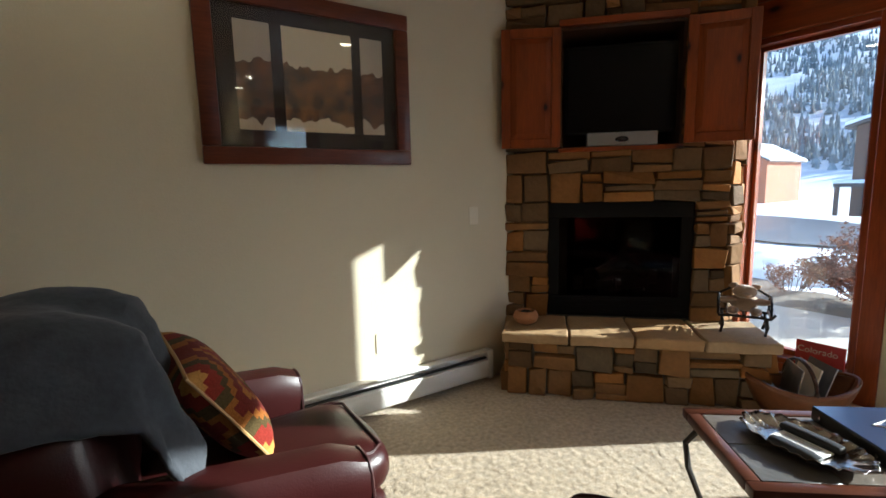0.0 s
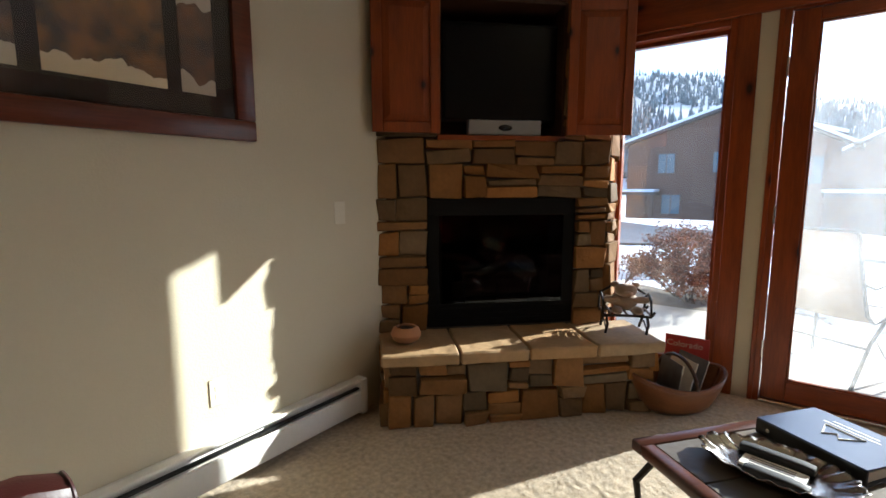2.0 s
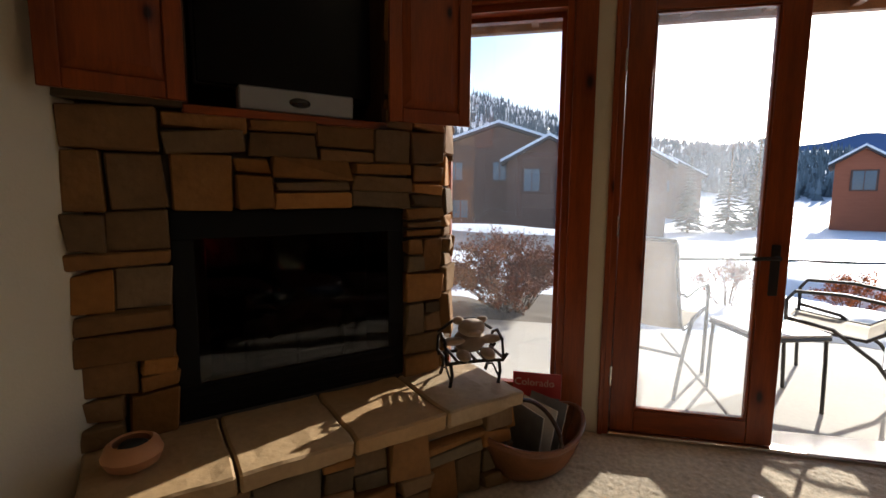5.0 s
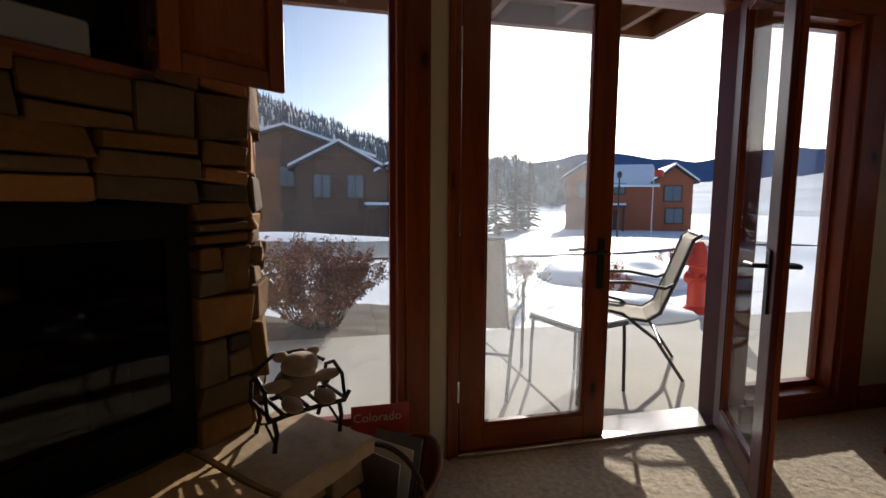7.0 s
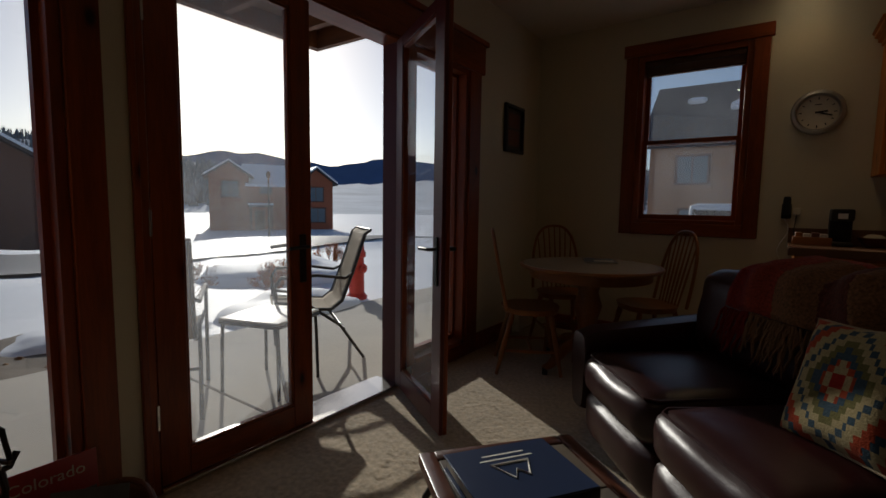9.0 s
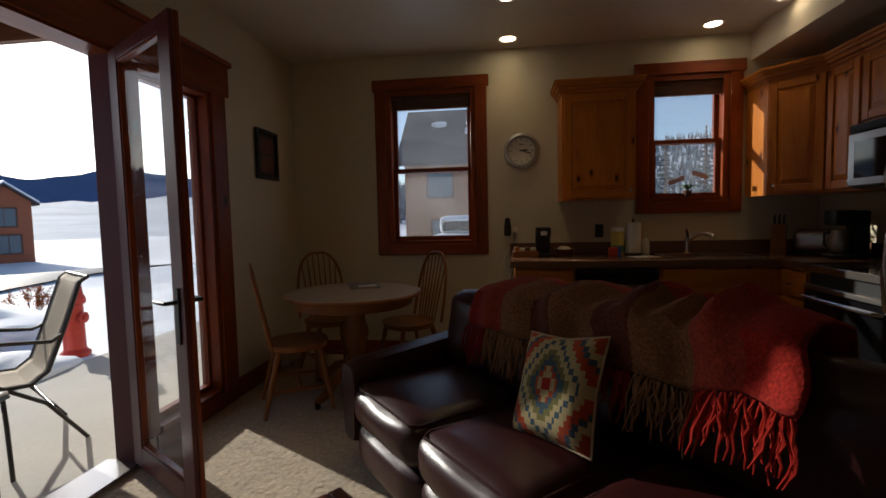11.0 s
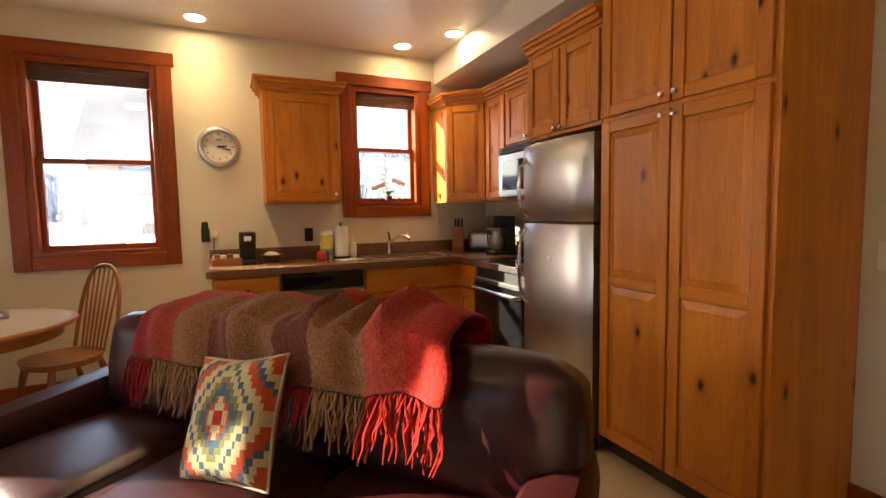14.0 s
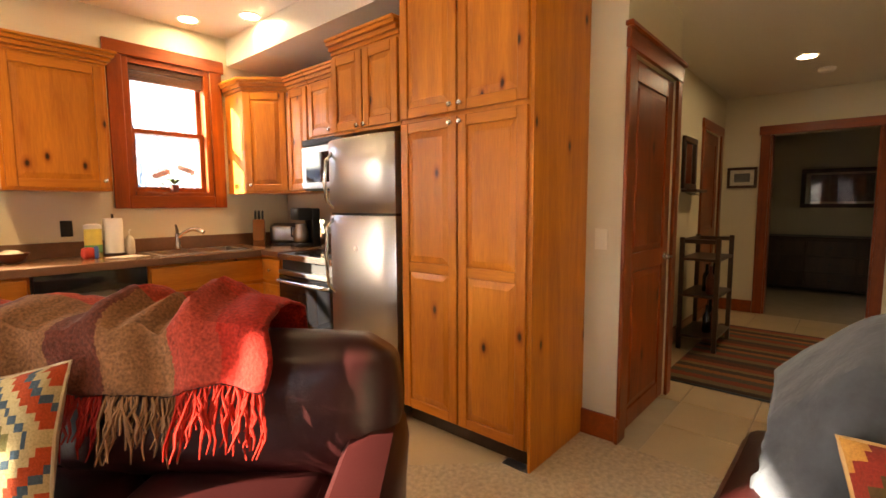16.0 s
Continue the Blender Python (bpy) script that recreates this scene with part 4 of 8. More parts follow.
def make_sofa(name, m, width, depth, seats, label, back_h=0.86, seat_h=0.47, arm_w=0.2, arm_h=0.62, flare=0.0, dome=0.0, lip=0.0):
    s = thing(name, m, label, "sofa" if seats > 1 else "armchair")
    hw, hd = width / 2, depth / 2
    part("base", soft_box(-hw + 0.03, -hd + 0.04, 0.05, hw - 0.03, hd - 0.10, 0.27, 0.03), LEATHER, s)
    inner = width - 2 * arm_w
    sw = inner / seats
    for k in range(seats):
        x0 = -hw + arm_w + k * sw
        c = part("seat_cushion", soft_box(x0 + 0.004, -hd + 0.26, 0.27, x0 + sw - 0.004, hd + lip, seat_h, 0.07, 0.025, 9, 0.006, k * 3.1), LEATHER, s)
        pts = []
        for a, b in ((x0 + 0.05, -hd + 0.3), (x0 + 0.03, hd + lip - 0.06), (x0 + 0.06, hd + lip - 0.022), (x0 + sw - 0.06, hd + lip - 0.022), (x0 + sw - 0.03, hd + lip - 0.06), (x0 + sw - 0.05, -hd + 0.3)):
            pts.append((a, b, seat_h - 0.012))
        part("piping", tube(pts, 0.006, 6), PIPING, c, "dark piping")
        part("front_panel", soft_box(x0 + 0.006, hd - 0.13, 0.07, x0 + sw - 0.006, hd + lip - 0.012, 0.275, 0.05, 0.02, 7, 0.004, k * 1.7), LEATHER, s)
    bs = 2 if seats > 2 else seats
    bw = inner / bs
    part("back_frame", soft_box(-hw + 0.14, -hd, 0.05, hw - 0.10, -hd + 0.16, back_h - 0.06 - dome, 0.06, 0.01, 6), LEATHER, s)
    for k in range(bs):
        x0 = -hw + arm_w + k * bw
        e0, e1 = ((0.15 if seats > 1 else 0.04) if k == 0 else 0.0), (0.08 if k == bs - 1 else 0.0)
        tmp = soft_box(x0 - e0 + 0.004, -0.15, 0.0, x0 + bw + e1 - 0.004, 0.13, back_h - seat_h + 0.02, 0.085, 0.03, 10, 0.008, 9 + k * 4.3)
        for v in tmp.verts:
            v.co.z -= dome * min(1.2, (v.co.x / (inner / 2)) ** 2) * max(0.0, v.co.z / (back_h - seat_h))
        part("back_cushion", merge(tmp, None, Matrix.Translation((0, -hd + 0.24, seat_h - 0.02)) @ pose(0, 0, 0, 9)), LEATHER, s)
    for x0, x1 in ((-hw, -hw + arm_w), (hw - arm_w, hw)):
        part("arm", arm_shape(x0 + 0.01, x1 - 0.01, -hd + 0.10, hd - 0.02, arm_h + 0.06, arm_h - 0.02, flare=math.copysign(flare, x0 + x1)), LEATHER, s)
        xm = (x0 + x1) / 2
        xm += math.copysign(flare, xm)
        top = arm_h - 0.02
        ring = [(xm + 0.47 * (arm_w - 0.02) * math.copysign(abs(math.cos(a)) ** 0.5, math.cos(a)), hd - 0.024, 0.5 * top + 0.06 + 0.885 * (0.5 * top - 0.06) * math.copysign(abs(math.sin(a)) ** 0.55, math.sin(a))) for a in [math.pi * k / 14 for k in range(15)]]
        part("arm_piping", tube(ring, 0.006, 6), PIPING, s, "dark piping")
    for x in (-hw + 0.1, hw - 0.1):
        for y in (-hd + 0.1, hd - 0.16):
            part("foot", rod((x, y, 0.0), (x, y, 0.06), 0.022, 0.03), DARK_WOOD, s)
    return s


make_sofa("sofa", SOFA, 2.26, 0.93, 3, "burgundy leather three-seat sofa with padded back", arm_h=0.57)
CHAIR = pose(0.19, 2.0, 0, 0, 0, -91)
make_sofa("armchair", CHAIR, 0.84, 0.94, 1, "burgundy leather armchair with a high rounded back", back_h=0.98, seat_h=0.44, arm_w=0.18, arm_h=0.58, flare=0.03, dome=0.15, lip=0.13)

# ---- throw on the sofa back ----
RED, RUST, TAN, BROWN, DKRED = (0.27, 0.016, 0.010), (0.20, 0.026, 0.012), (0.16, 0.072, 0.030), (0.085, 0.022, 0.013), (0.17, 0.012, 0.009)
THROW = banded("striped_wool_throw", [(0.0, DKRED), (0.09, RUST), (0.19, TAN), (0.31, BROWN), (0.41, TAN), (0.55, BROWN), (0.66, TAN), (0.80, (0.25, 0.033, 0.02)), (0.9, RED)], 1.0, 0, noise_amount=0.018, bump=0.9, bump_scale=110.0, cross=(0.42, 0.12, (0.30, 0.02, 0.014)))


def throw_point(u, v, w0=-0.73, w1=0.66, drop_front=0.175, drop_back=0.22):
    """v runs from the back of the sofa over its top and down the front."""
    x = w1 + (w0 - w1) * u
    top = 0.91
    total = drop_back + 0.26 + drop_front
    d = v * total
    if d < drop_back:
        y, z, k = -0.49, top - (drop_back - d), 0.3
    elif d < drop_back + 0.26:
        a = (d - drop_back) / 0.26
        y, z, k = -0.49 + 0.30 * a, top + 0.035 * math.sin(math.pi * a), 0.7
    else:
        e = d - drop_back - 0.26
        y, z, k = -0.19 + 0.30 * e, top - e * 0.94, 1.0
    fold = math.sin(x * 17 + 1.3 * math.sin(x * 5)) * 0.5 + 0.5 * math.sin(x * 31 + 2 + 3 * v)
    y += 0.022 * fold * k + (0.075 if d > drop_back + 0.2 else 0.03)
    z += 0.012 * fold + 0.034 * max(0, math.sin(x * 9 + 0.6)) ** 2 * (1 if d > drop_back else 0)
    over = math.exp(-((d - drop_back - 0.13) / 0.17) ** 2)
    for c, wd, hgt in ((-0.52, 0.04, 0.075), (-0.38, 0.035, 0.06), (-0.24, 0.05, 0.07), (0.0, 0.06, 0.02), (0.45, 0.10, 0.03)):
        z += over * hgt * math.exp(-((x - c - 0.10 * (v - 0.4)) / wd) ** 2)
    z += 0.008 * noise.noise(Vector((x * 14, v * 9, 2))) + 0.006 * noise.noise(Vector((x * 30, v * 20, 5)))
    x += 0.03 * math.sin(9 * v + 3 * u) * k
    return (x, y, z)


throw = thing("throw_blanket", SOFA, "striped red and tan wool throw with tassels over the sofa", "blanket")
thicken(part("cloth", uv_sheet(90, 26, throw_point), THROW, throw, "striped woven wool"), 0.008)
rt = random.Random(5)
cols = {"red": material("red_wool", RED, 0.95, vary=0.25, scale=30, spec=0.1), "tan": material("tan_wool", (0.19, 0.10, 0.05), 0.95, vary=0.25, scale=30, spec=0.1),
        "dark": material("dark_red_wool", DKRED, 0.95, vary=0.25, scale=30, spec=0.1), "brown": material("brown_wool", (0.15, 0.075, 0.045), 0.95, vary=0.2, scale=30, spec=0.1)}
for k in range(84):
    u = (k + 0.5) / 84
    p = Vector(throw_point(u, 1.0)) + Vector((0, 0.008, 0))
    name = "dark" if u < 0.12 else "tan" if u < 0.31 else "dark" if u < 0.41 else "brown" if u < 0.55 else "dark" if u < 0.66 else "tan" if u < 0.8 else "red"
    bm = None
    for s in range(3):
        ln, q, pts = rt.uniform(0.09, 0.19), p.copy() + Vector((rt.uniform(-0.006, 0.006), 0.003 * s, 0)), []
        for j in range(6):
            pts.append(q.copy())
            q += Vector((rt.uniform(-0.015, 0.015), 0.26 * ln / 5 + rt.uniform(-0.004, 0.005), -ln / 5))
        bm = tube(pts, [0.003, 0.0045, 0.0038, 0.0048, 0.0038, 0.0022], 5, bm)
    part("tassel", bm, cols[name], throw)


# ---- cushions ----
def diamond_cloth(name, colours, steps=9.0):
    """Kilim: stepped diamonds inside one another, in many colours."""
    m = bpy.data.materials.new(name)
    m.use_nodes = True
    nt = m.node_tree
    b = nt.nodes["Principled BSDF"]
    b.inputs["Roughness"].default_value, b.inputs["Sheen Weight"].default_value = 0.95, 0.05
    b.inputs["Specular IOR Level"].default_value = 0.12
    tc, sep = nt.nodes.new("ShaderNodeTexCoord"), nt.nodes.new("ShaderNodeSeparateXYZ")
    nt.links.new(tc.outputs["UV"], sep.inputs[0])

    def math_node(op, a, c=None, d=None):
        n = nt.nodes.new("ShaderNodeMath")
        n.operation = op
        for k, val in enumerate((a, c, d)):
            if val is None:
                continue
            if isinstance(val, (int, float)):
                n.inputs[k].default_value = val
            else:
                nt.links.new(val, n.inputs[k])
        return n.outputs[0]

    ax = math_node("DIVIDE", math_node("FLOOR", math_node("MULTIPLY", math_node("ABSOLUTE", math_node("SUBTRACT", sep.outputs[0], 0.5)), 4 * steps)), 4 * steps)
    ay = math_node("DIVIDE", math_node("FLOOR", math_node("MULTIPLY", math_node("ABSOLUTE", math_node("SUBTRACT", sep.outputs[1], 0.5)), 2 * steps)), 2 * steps)
    dist = math_node("ADD", math_node("MULTIPLY", ax, 1.25), ay)
    ramp = nt.nodes.new("ShaderNodeValToRGB")
    ramp.color_ramp.interpolation = "CONSTANT"
    els = ramp.color_ramp.elements
    while len(els) < len(colours):
        els.new(0.5)
    for e, (p, c) in zip(els, colours):
        e.position, e.color = p, (*c, 1)
    nt.links.new(dist, ramp.inputs[0])
    weave = nt.nodes.new("ShaderNodeTexNoise")
    weave.inputs["Scale"].default_value = 180.0
    nt.links.new(tc.outputs["Object"], weave.inputs["Vector"])
    sc = nt.nodes.new("ShaderNodeVectorMath")
    sc.operation = "SCALE"
    nt.links.new(ramp.outputs[0], sc.inputs[0])
    nt.links.new(math_node("MULTIPLY_ADD", weave.outputs["Fac"], 0.8, 0.6), sc.inputs["Scale"])
    nt.links.new(sc.outputs[0], b.inputs["Base Color"])
    bp = nt.nodes.new("ShaderNodeBump")
    bp.inputs["Strength"].default_value, bp.inputs["Distance"].default_value = 0.5, 0.003
    nt.links.new(weave.outputs["Fac"], bp.inputs["Height"])
    nt.links.new(bp.outputs[0], b.inputs["Normal"])
    return m


def pillow_side(w, h, t, sign):
    def pt(u, v):
        a, c = 2 * u - 1, 2 * v - 1
        f = max(0.0, (1 - a ** 4) * (1 - c ** 4)) ** 0.6
        pinch = 1 - 0.06 * (1 - abs(a)) * c * c - 0.0
        pinch2 = 1 - 0.06 * (1 - abs(c)) * a * a
        return (a * w / 2 * pinch2 * (1 - 0.05 * (1 - c * c)), sign * t * f, c * h / 2 * pinch * (1 - 0.05 * (1 - a * a)))
    return pt


def make_pillow(name, m, w, h, t, front, back, label, edge):
    p = thing(name, m, label, "pillow")
    part("front", uv_sheet(18, 18, pillow_side(w, h, t, 1)), front, p)
    part("back", uv_sheet(18, 18, pillow_side(w, h, t, -1)), back, p)
    rim = pillow_side(w, h, t, 1)
    loop = [rim(k / 12, 0) for k in range(12)] + [rim(1, k / 12) for k in range(12)] + [rim(1 - k / 12, 1) for k in range(12)] + [rim(0, 1 - k / 12) for k in range(12)]
    part("piping", tube(loop, 0.005, 6, closed=True), edge, p, "edge piping")
    return p


TEAL, OLIVE, CREAM, ORANGE = (0.045, 0.075, 0.10), (0.14, 0.125, 0.045), (0.36, 0.29, 0.15), (0.32, 0.05, 0.018)
KILIM = diamond_cloth("kilim_cloth", [(0.0, RED), (0.05, CREAM), (0.11, ORANGE), (0.16, TEAL), (0.25, OLIVE), (0.33, CREAM), (0.42, TEAL), (0.47, CREAM), (0.60, ORANGE), (0.72, TEAL), (0.79, CREAM), (0.88, ORANGE)])
BEIGE = material("beige_linen", (0.35, 0.27, 0.17), 0.95, vary=0.15, scale=20, bump=0.5, bump_scale=200)
make_pillow("throw_pillow", SOFA @ pose(-0.055, 0.06, 0.655, 0, 7, 6) @ pose(0, 0, 0, 26), 0.35, 0.40, 0.07, KILIM, BEIGE, "kilim throw pillow with red, cream and teal diamonds", BEIGE)
FOLIAGE = diamond_cloth("autumn_tapestry", [(0.0, (0.24, 0.08, 0.015)), (0.09, (0.06, 0.05, 0.012)), (0.2, (0.16, 0.018, 0.010)), (0.34, (0.24, 0.09, 0.015)), (0.42, (0.10, 0.012, 0.009)), (0.58, (0.20, 0.07, 0.012)), (0.66, (0.05, 0.035, 0.012)), (0.76, (0.15, 0.016, 0.010)), (0.9, (0.34, 0.17, 0.04))])
make_pillow("chair_pillow", CHAIR @ pose(-0.05, 0.11, 0.645, 0, 6, 8) @ pose(0, 0, 0, 33), 0.42, 0.42, 0.085, FOLIAGE, FOLIAGE, "rust and gold tapestry pillow with beaded edge", material("gold_cord", (0.4, 0.24, 0.09), 0.5))


# ---- grey blanket on the armchair back ----
def plaid(u, v):
    x = 0.34 - 0.66 * u
    d = v * (1.34 - 0.24 * u)
    if d < 0.55:
        y, z = -0.51, 0.985 - (0.55 - d)
    elif d < 0.93:
        a = (d - 0.55) / 0.38
        y, z = -0.51 + 0.40 * a, 0.985 + 0.045 * math.sin(math.pi * a) - 0.015 * a
    else:
        e = d - 0.93
        y, z = -0.11 + 0.28 * e, 0.97 - e * 0.93
    z -= 0.16 * (x / 0.27) ** 2 * max(0.25, (z - 0.45) / 0.55)
    fold = math.sin(x * 15 + 5 * v + 1.5 * math.sin(4 * v)) + 0.7 * math.sin(x * 27 - 4 * v)
    ripple = 0.006 * noise.noise(Vector((x * 11, d * 9, 1))) + 0.004 * noise.noise(Vector((x * 26, d * 24, 4)))
    return (x + 0.025 * math.sin(7 * v), y + 0.020 * fold + 0.02 + ripple, z + 0.014 * fold + ripple)


bl = thing("plush_blanket", CHAIR, "grey plush blanket draped over the armchair back", "blanket")
thicken(part("cloth", uv_sheet(64, 72, plaid), BLANKET, bl, "grey ribbed plush"), 0.016)


# ---- coffee table ----
ct = thing("coffee_table", pose(1.92, 0.908, 0, 0, 0, -39), "coffee table with slate top, wooden rim and curved iron legs", "table")
SLATE = material("slate_tile", (0.085, 0.08, 0.072), 0.42, vary=0.35, scale=7, fine=0.25, bump=0.4, bump_scale=30, warm=(0.13, 0.10, 0.07), per_object=0.15)
CW, CD, CZ = 0.76, 0.48, 0.46
bm = bmesh.new()
for s, e, lo, hi in grid_cells(-CW / 2, CW / 2, -CD / 2, CD / 2, [(-CW / 2 + 0.045, CW / 2 - 0.045, -CD / 2 + 0.045, CD / 2 - 0.045)]):
    box(s, lo, CZ - 0.035, e, hi, CZ, 0.006, 2, bm=bm)
part("rim", bm, wood("red_brown_table_rim", (0.10, 0.032, 0.016), (0.045, 0.016, 0.009), axis=0, rough=0.3), ct, "dark wooden rim")
for i in range(3):
    for j in range(2):
        x0, y0 = -CW / 2 + 0.046 + i * (CW - 0.092) / 3, -CD / 2 + 0.046 + j * (CD - 0.092) / 2
        part("slate_tile", box(x0 + 0.002, y0 + 0.002, CZ - 0.03, x0 + (CW - 0.092) / 3 - 0.002, y0 + (CD - 0.092) / 2 - 0.002, CZ - 0.003, 0.002), SLATE, ct, "mottled slate tile")
part("underframe", box(-CW / 2 + 0.04, -CD / 2 + 0.04, CZ - 0.05, CW / 2 - 0.04, CD / 2 - 0.04, CZ - 0.036), IRON, ct)
for sxn in (-1, 1):
    for syn in (-1, 1):
        pts = [(sxn * (CW / 2 - 0.05), syn * (CD / 2 - 0.05), CZ - 0.05), (sxn * (CW / 2 - 0.01), syn * (CD / 2 - 0.02), CZ - 0.13), (sxn * (CW / 2 - 0.02), syn * (CD / 2 - 0.03), 0.24), (sxn * (CW / 2 - 0.06), syn * (CD / 2 - 0.06), 0.12), (sxn * (CW / 2 - 0.03), syn * (CD / 2 - 0.03), 0.005)]
        part("leg", tube(pts, 0.011, 8), IRON, ct, "curved iron leg")


# ---- dining table and chairs ----
TC = (2.66, -1.49)
dt = thing("dining_table", pose(TC[0], TC[1], 0, 0, 0, 20), "round pedestal dining table with pale top and oak rim", "table")
part("tabletop", lathe([(0, 0.735), (0.47, 0.735), (0.475, 0.742), (0.47, 0.75), (0, 0.751)], 48), TABLETOP, dt, "pale laminate top")
part("rim", lathe([(0.46, 0.725), (0.49, 0.725), (0.498, 0.738), (0.49, 0.7495), (0.476, 0.7498), (0.476, 0.73)], 48), OAK_X, dt, "oak rim")
part("apron", lathe([(0.40, 0.655), (0.42, 0.655), (0.425, 0.66), (0.425, 0.724), (0.40, 0.724)], 48), OAK_X, dt)
part("pedestal", lathe([(0.0, 0.12), (0.075, 0.12), (0.085, 0.2), (0.06, 0.28), (0.075, 0.36), (0.10, 0.45), (0.07, 0.55), (0.09, 0.62), (0.16, 0.655), (0, 0.655)], 24), OAK, dt)
for k in range(4):
    a = math.pi / 4 + k * math.pi / 2
    pts = [(0.05 * math.cos(a), 0.05 * math.sin(a), 0.20), (0.2 * math.cos(a), 0.2 * math.sin(a), 0.16), (0.34 * math.cos(a), 0.34 * math.sin(a), 0.06), (0.40 * math.cos(a), 0.40 * math.sin(a), 0.045)]
    ft = part("foot", tube(pts, [0.045, 0.04, 0.03, 0.022], 8), OAK, dt)
    part("caster", rod((0.39 * math.cos(a), 0.39 * math.sin(a), 0.0), (0.39 * math.cos(a), 0.39 * math.sin(a), 0.045), 0.02), IRON, ft, "dark caster")


def windsor(m, first=None):
    """Bow-back chair with spindles; local +y is the front."""
    if first:
        return copy_thing(first, m)
    c = thing("dining_chair", m, "oak bow-back spindle dining chair at the table", "chair", "chairs round the dining table")
    def seat_pt(u, v):
        a = 2 * math.pi * u
        r = 1.0 - 0.10 * math.sin(a) ** 2
        w = 0.215 * (1 + 0.08 * math.sin(a))
        x, y = v * w * math.copysign(abs(math.cos(a)) ** 0.8, math.cos(a)) * r, v * 0.205 * math.copysign(abs(math.sin(a)) ** 0.8, math.sin(a))
        return (x, y, 0.455 - 0.012 * (1 - v * v))
    top = uv_sheet(36, 6, lambda u, v: seat_pt(u, max(v, 0.02)))
    bmesh.ops.remove_doubles(top, verts=top.verts[:], dist=0.0005)
    ex = bmesh.ops.extrude_face_region(top, geom=top.faces[:])
    for v in (g for g in ex["geom"] if isinstance(g, bmesh.types.BMVert)):
        v.co.z = 0.415
        v.co.x *= 0.93
        v.co.y *= 0.93
    part("seat", top, OAK_X, c)
    prof = [(0.0, 0.016), (0.15, 0.022), (0.3, 0.016), (0.35, 0.019), (0.55, 0.020), (0.85, 0.014), (1.0, 0.012)]
    feet = []
    for sxn in (-1, 1):
        for syn in (-1, 1):
            p0, p1 = Vector((sxn * 0.135, syn * 0.13, 0.425)), Vector((sxn * 0.20, syn * 0.205 - (0.03 if syn < 0 else 0), 0.0))
            part("leg", tube([p0.lerp(p1, t) for t, _ in prof], [r for _, r in prof], 10), OAK, c)
            feet.append((p0.lerp(p1, 0.62), sxn, syn))
    for sxn in (-1, 1):
        ends = [p for p, a, b in feet if a == sxn]
        part("stretcher", tube([ends[0], ends[0].lerp(ends[1], 0.5), ends[1]], [0.009, 0.013, 0.009], 8), OAK, c)
    part("stretcher", tube([(-0.172, 0.0, 0.165), (0, 0, 0.165), (0.172, 0.0, 0.165)], [0.009, 0.013, 0.009], 8), OAK, c)
    def bow(t):
        a = math.pi * t
        x = -0.205 * math.copysign(abs(math.cos(a)) ** 0.75, math.cos(a))
        z = 0.45 + 0.54 * math.sin(a) ** 0.62
        return Vector((x, -0.175 - 0.20 * (z - 0.45), z))
    part("bow", tube([bow(k / 28) for k in range(29)], 0.0125, 8), OAK, c)
    for k in range(7):
        x = -0.135 + 0.045 * k
        t = min((abs(bow(q / 200).x - x * 1.12), q / 200) for q in range(20, 181))[1]
        part("spindle", tube([(x * 0.85, -0.165, 0.445), Vector((x * 0.85, -0.165, 0.445)).lerp(bow(t), 0.45), bow(t)], [0.006, 0.0085, 0.005], 6), OAK, c)
    return c


ch1 = windsor(pose(2.99, -1.22, 0, 0, 0, 120))
windsor(pose(3.02, -1.92, 0, 0, 0, 40), ch1)
windsor(pose(2.33, -1.84, 0, 0, 0, -48), ch1)


# ---- kitchen ----
def cabinet(name, m, w, d, h, doors=(), drawers=(), label="", crown=0.0, knobs=(), toe=False, side_over=0.0):
    """Cabinet unit: local x across from its left front corner, front at y=0, back at +d. doors: (x0, x1, z0, z1, rails)."""
    c = thing(name, m, label, "cabinet")
    bm = box(0, 0.0, 0.10 if toe else 0.0, w, d, h, 0.002)
    if toe:
        box(0.0, 0.06, 0.0, w, d, 0.10, bm=bm)
    part("body", bm, PINE, c, smooth=False)
    made = []
    for x0, x1, z0, z1, *rails in doors:
        made.append(panel_door("door", x1 - x0, z1 - z0, c, Matrix.Translation((x0, -0.001, z0)), PINE, rails=rails))
    for x0, x1, z0, z1 in drawers:
        dr = part("drawer_front", box(x0, -0.02, z0, x1, -0.001, z1, 0.006, 2), PINE_X if name != "corner" else PINE, c)
        knob(dr, (x0 + x1) / 2, (z0 + z1) / 2)
    for which, x, z in knobs:
        dx, _, dz = made[which].location
        knob(made[which], x - dx, z - dz, -0.02)
    if crown:
        bm = bmesh.new()
        for k, (o, lo, hi) in enumerate(((0.012, 0.0, 0.25), (0.03, 0.25, 0.55), (0.05, 0.55, 0.8), (0.062, 0.8, 1.0))):
            box(-o * side_over, -o, h + crown * lo, w + o * side_over, d, h + crown * hi, 0.004, bm=bm)
        part("crown_moulding", bm, PINE_X, c, smooth=False)
    return c


def north(x_left, y_front, z):   # faces north; local x runs towards -x
    return pose(x_left, y_front, z, 0, 0, 180)


def east(y_left, x_front, z):    # faces east; local x runs towards +y
    return pose(x_front, y_left, z, 0, 0, 90)


ZU, ZT = 1.39, 2.24
cabinet("wall_cabinet", north(1.09, YS + 0.32, ZU), 0.57, 0.318, ZT - ZU, [(0.02, 0.55, 0.02, ZT - ZU - 0.02)], (), "knotty wooden wall cabinet with crown moulding", 0.095, [(0, 0.52, 0.07)], side_over=1.0)
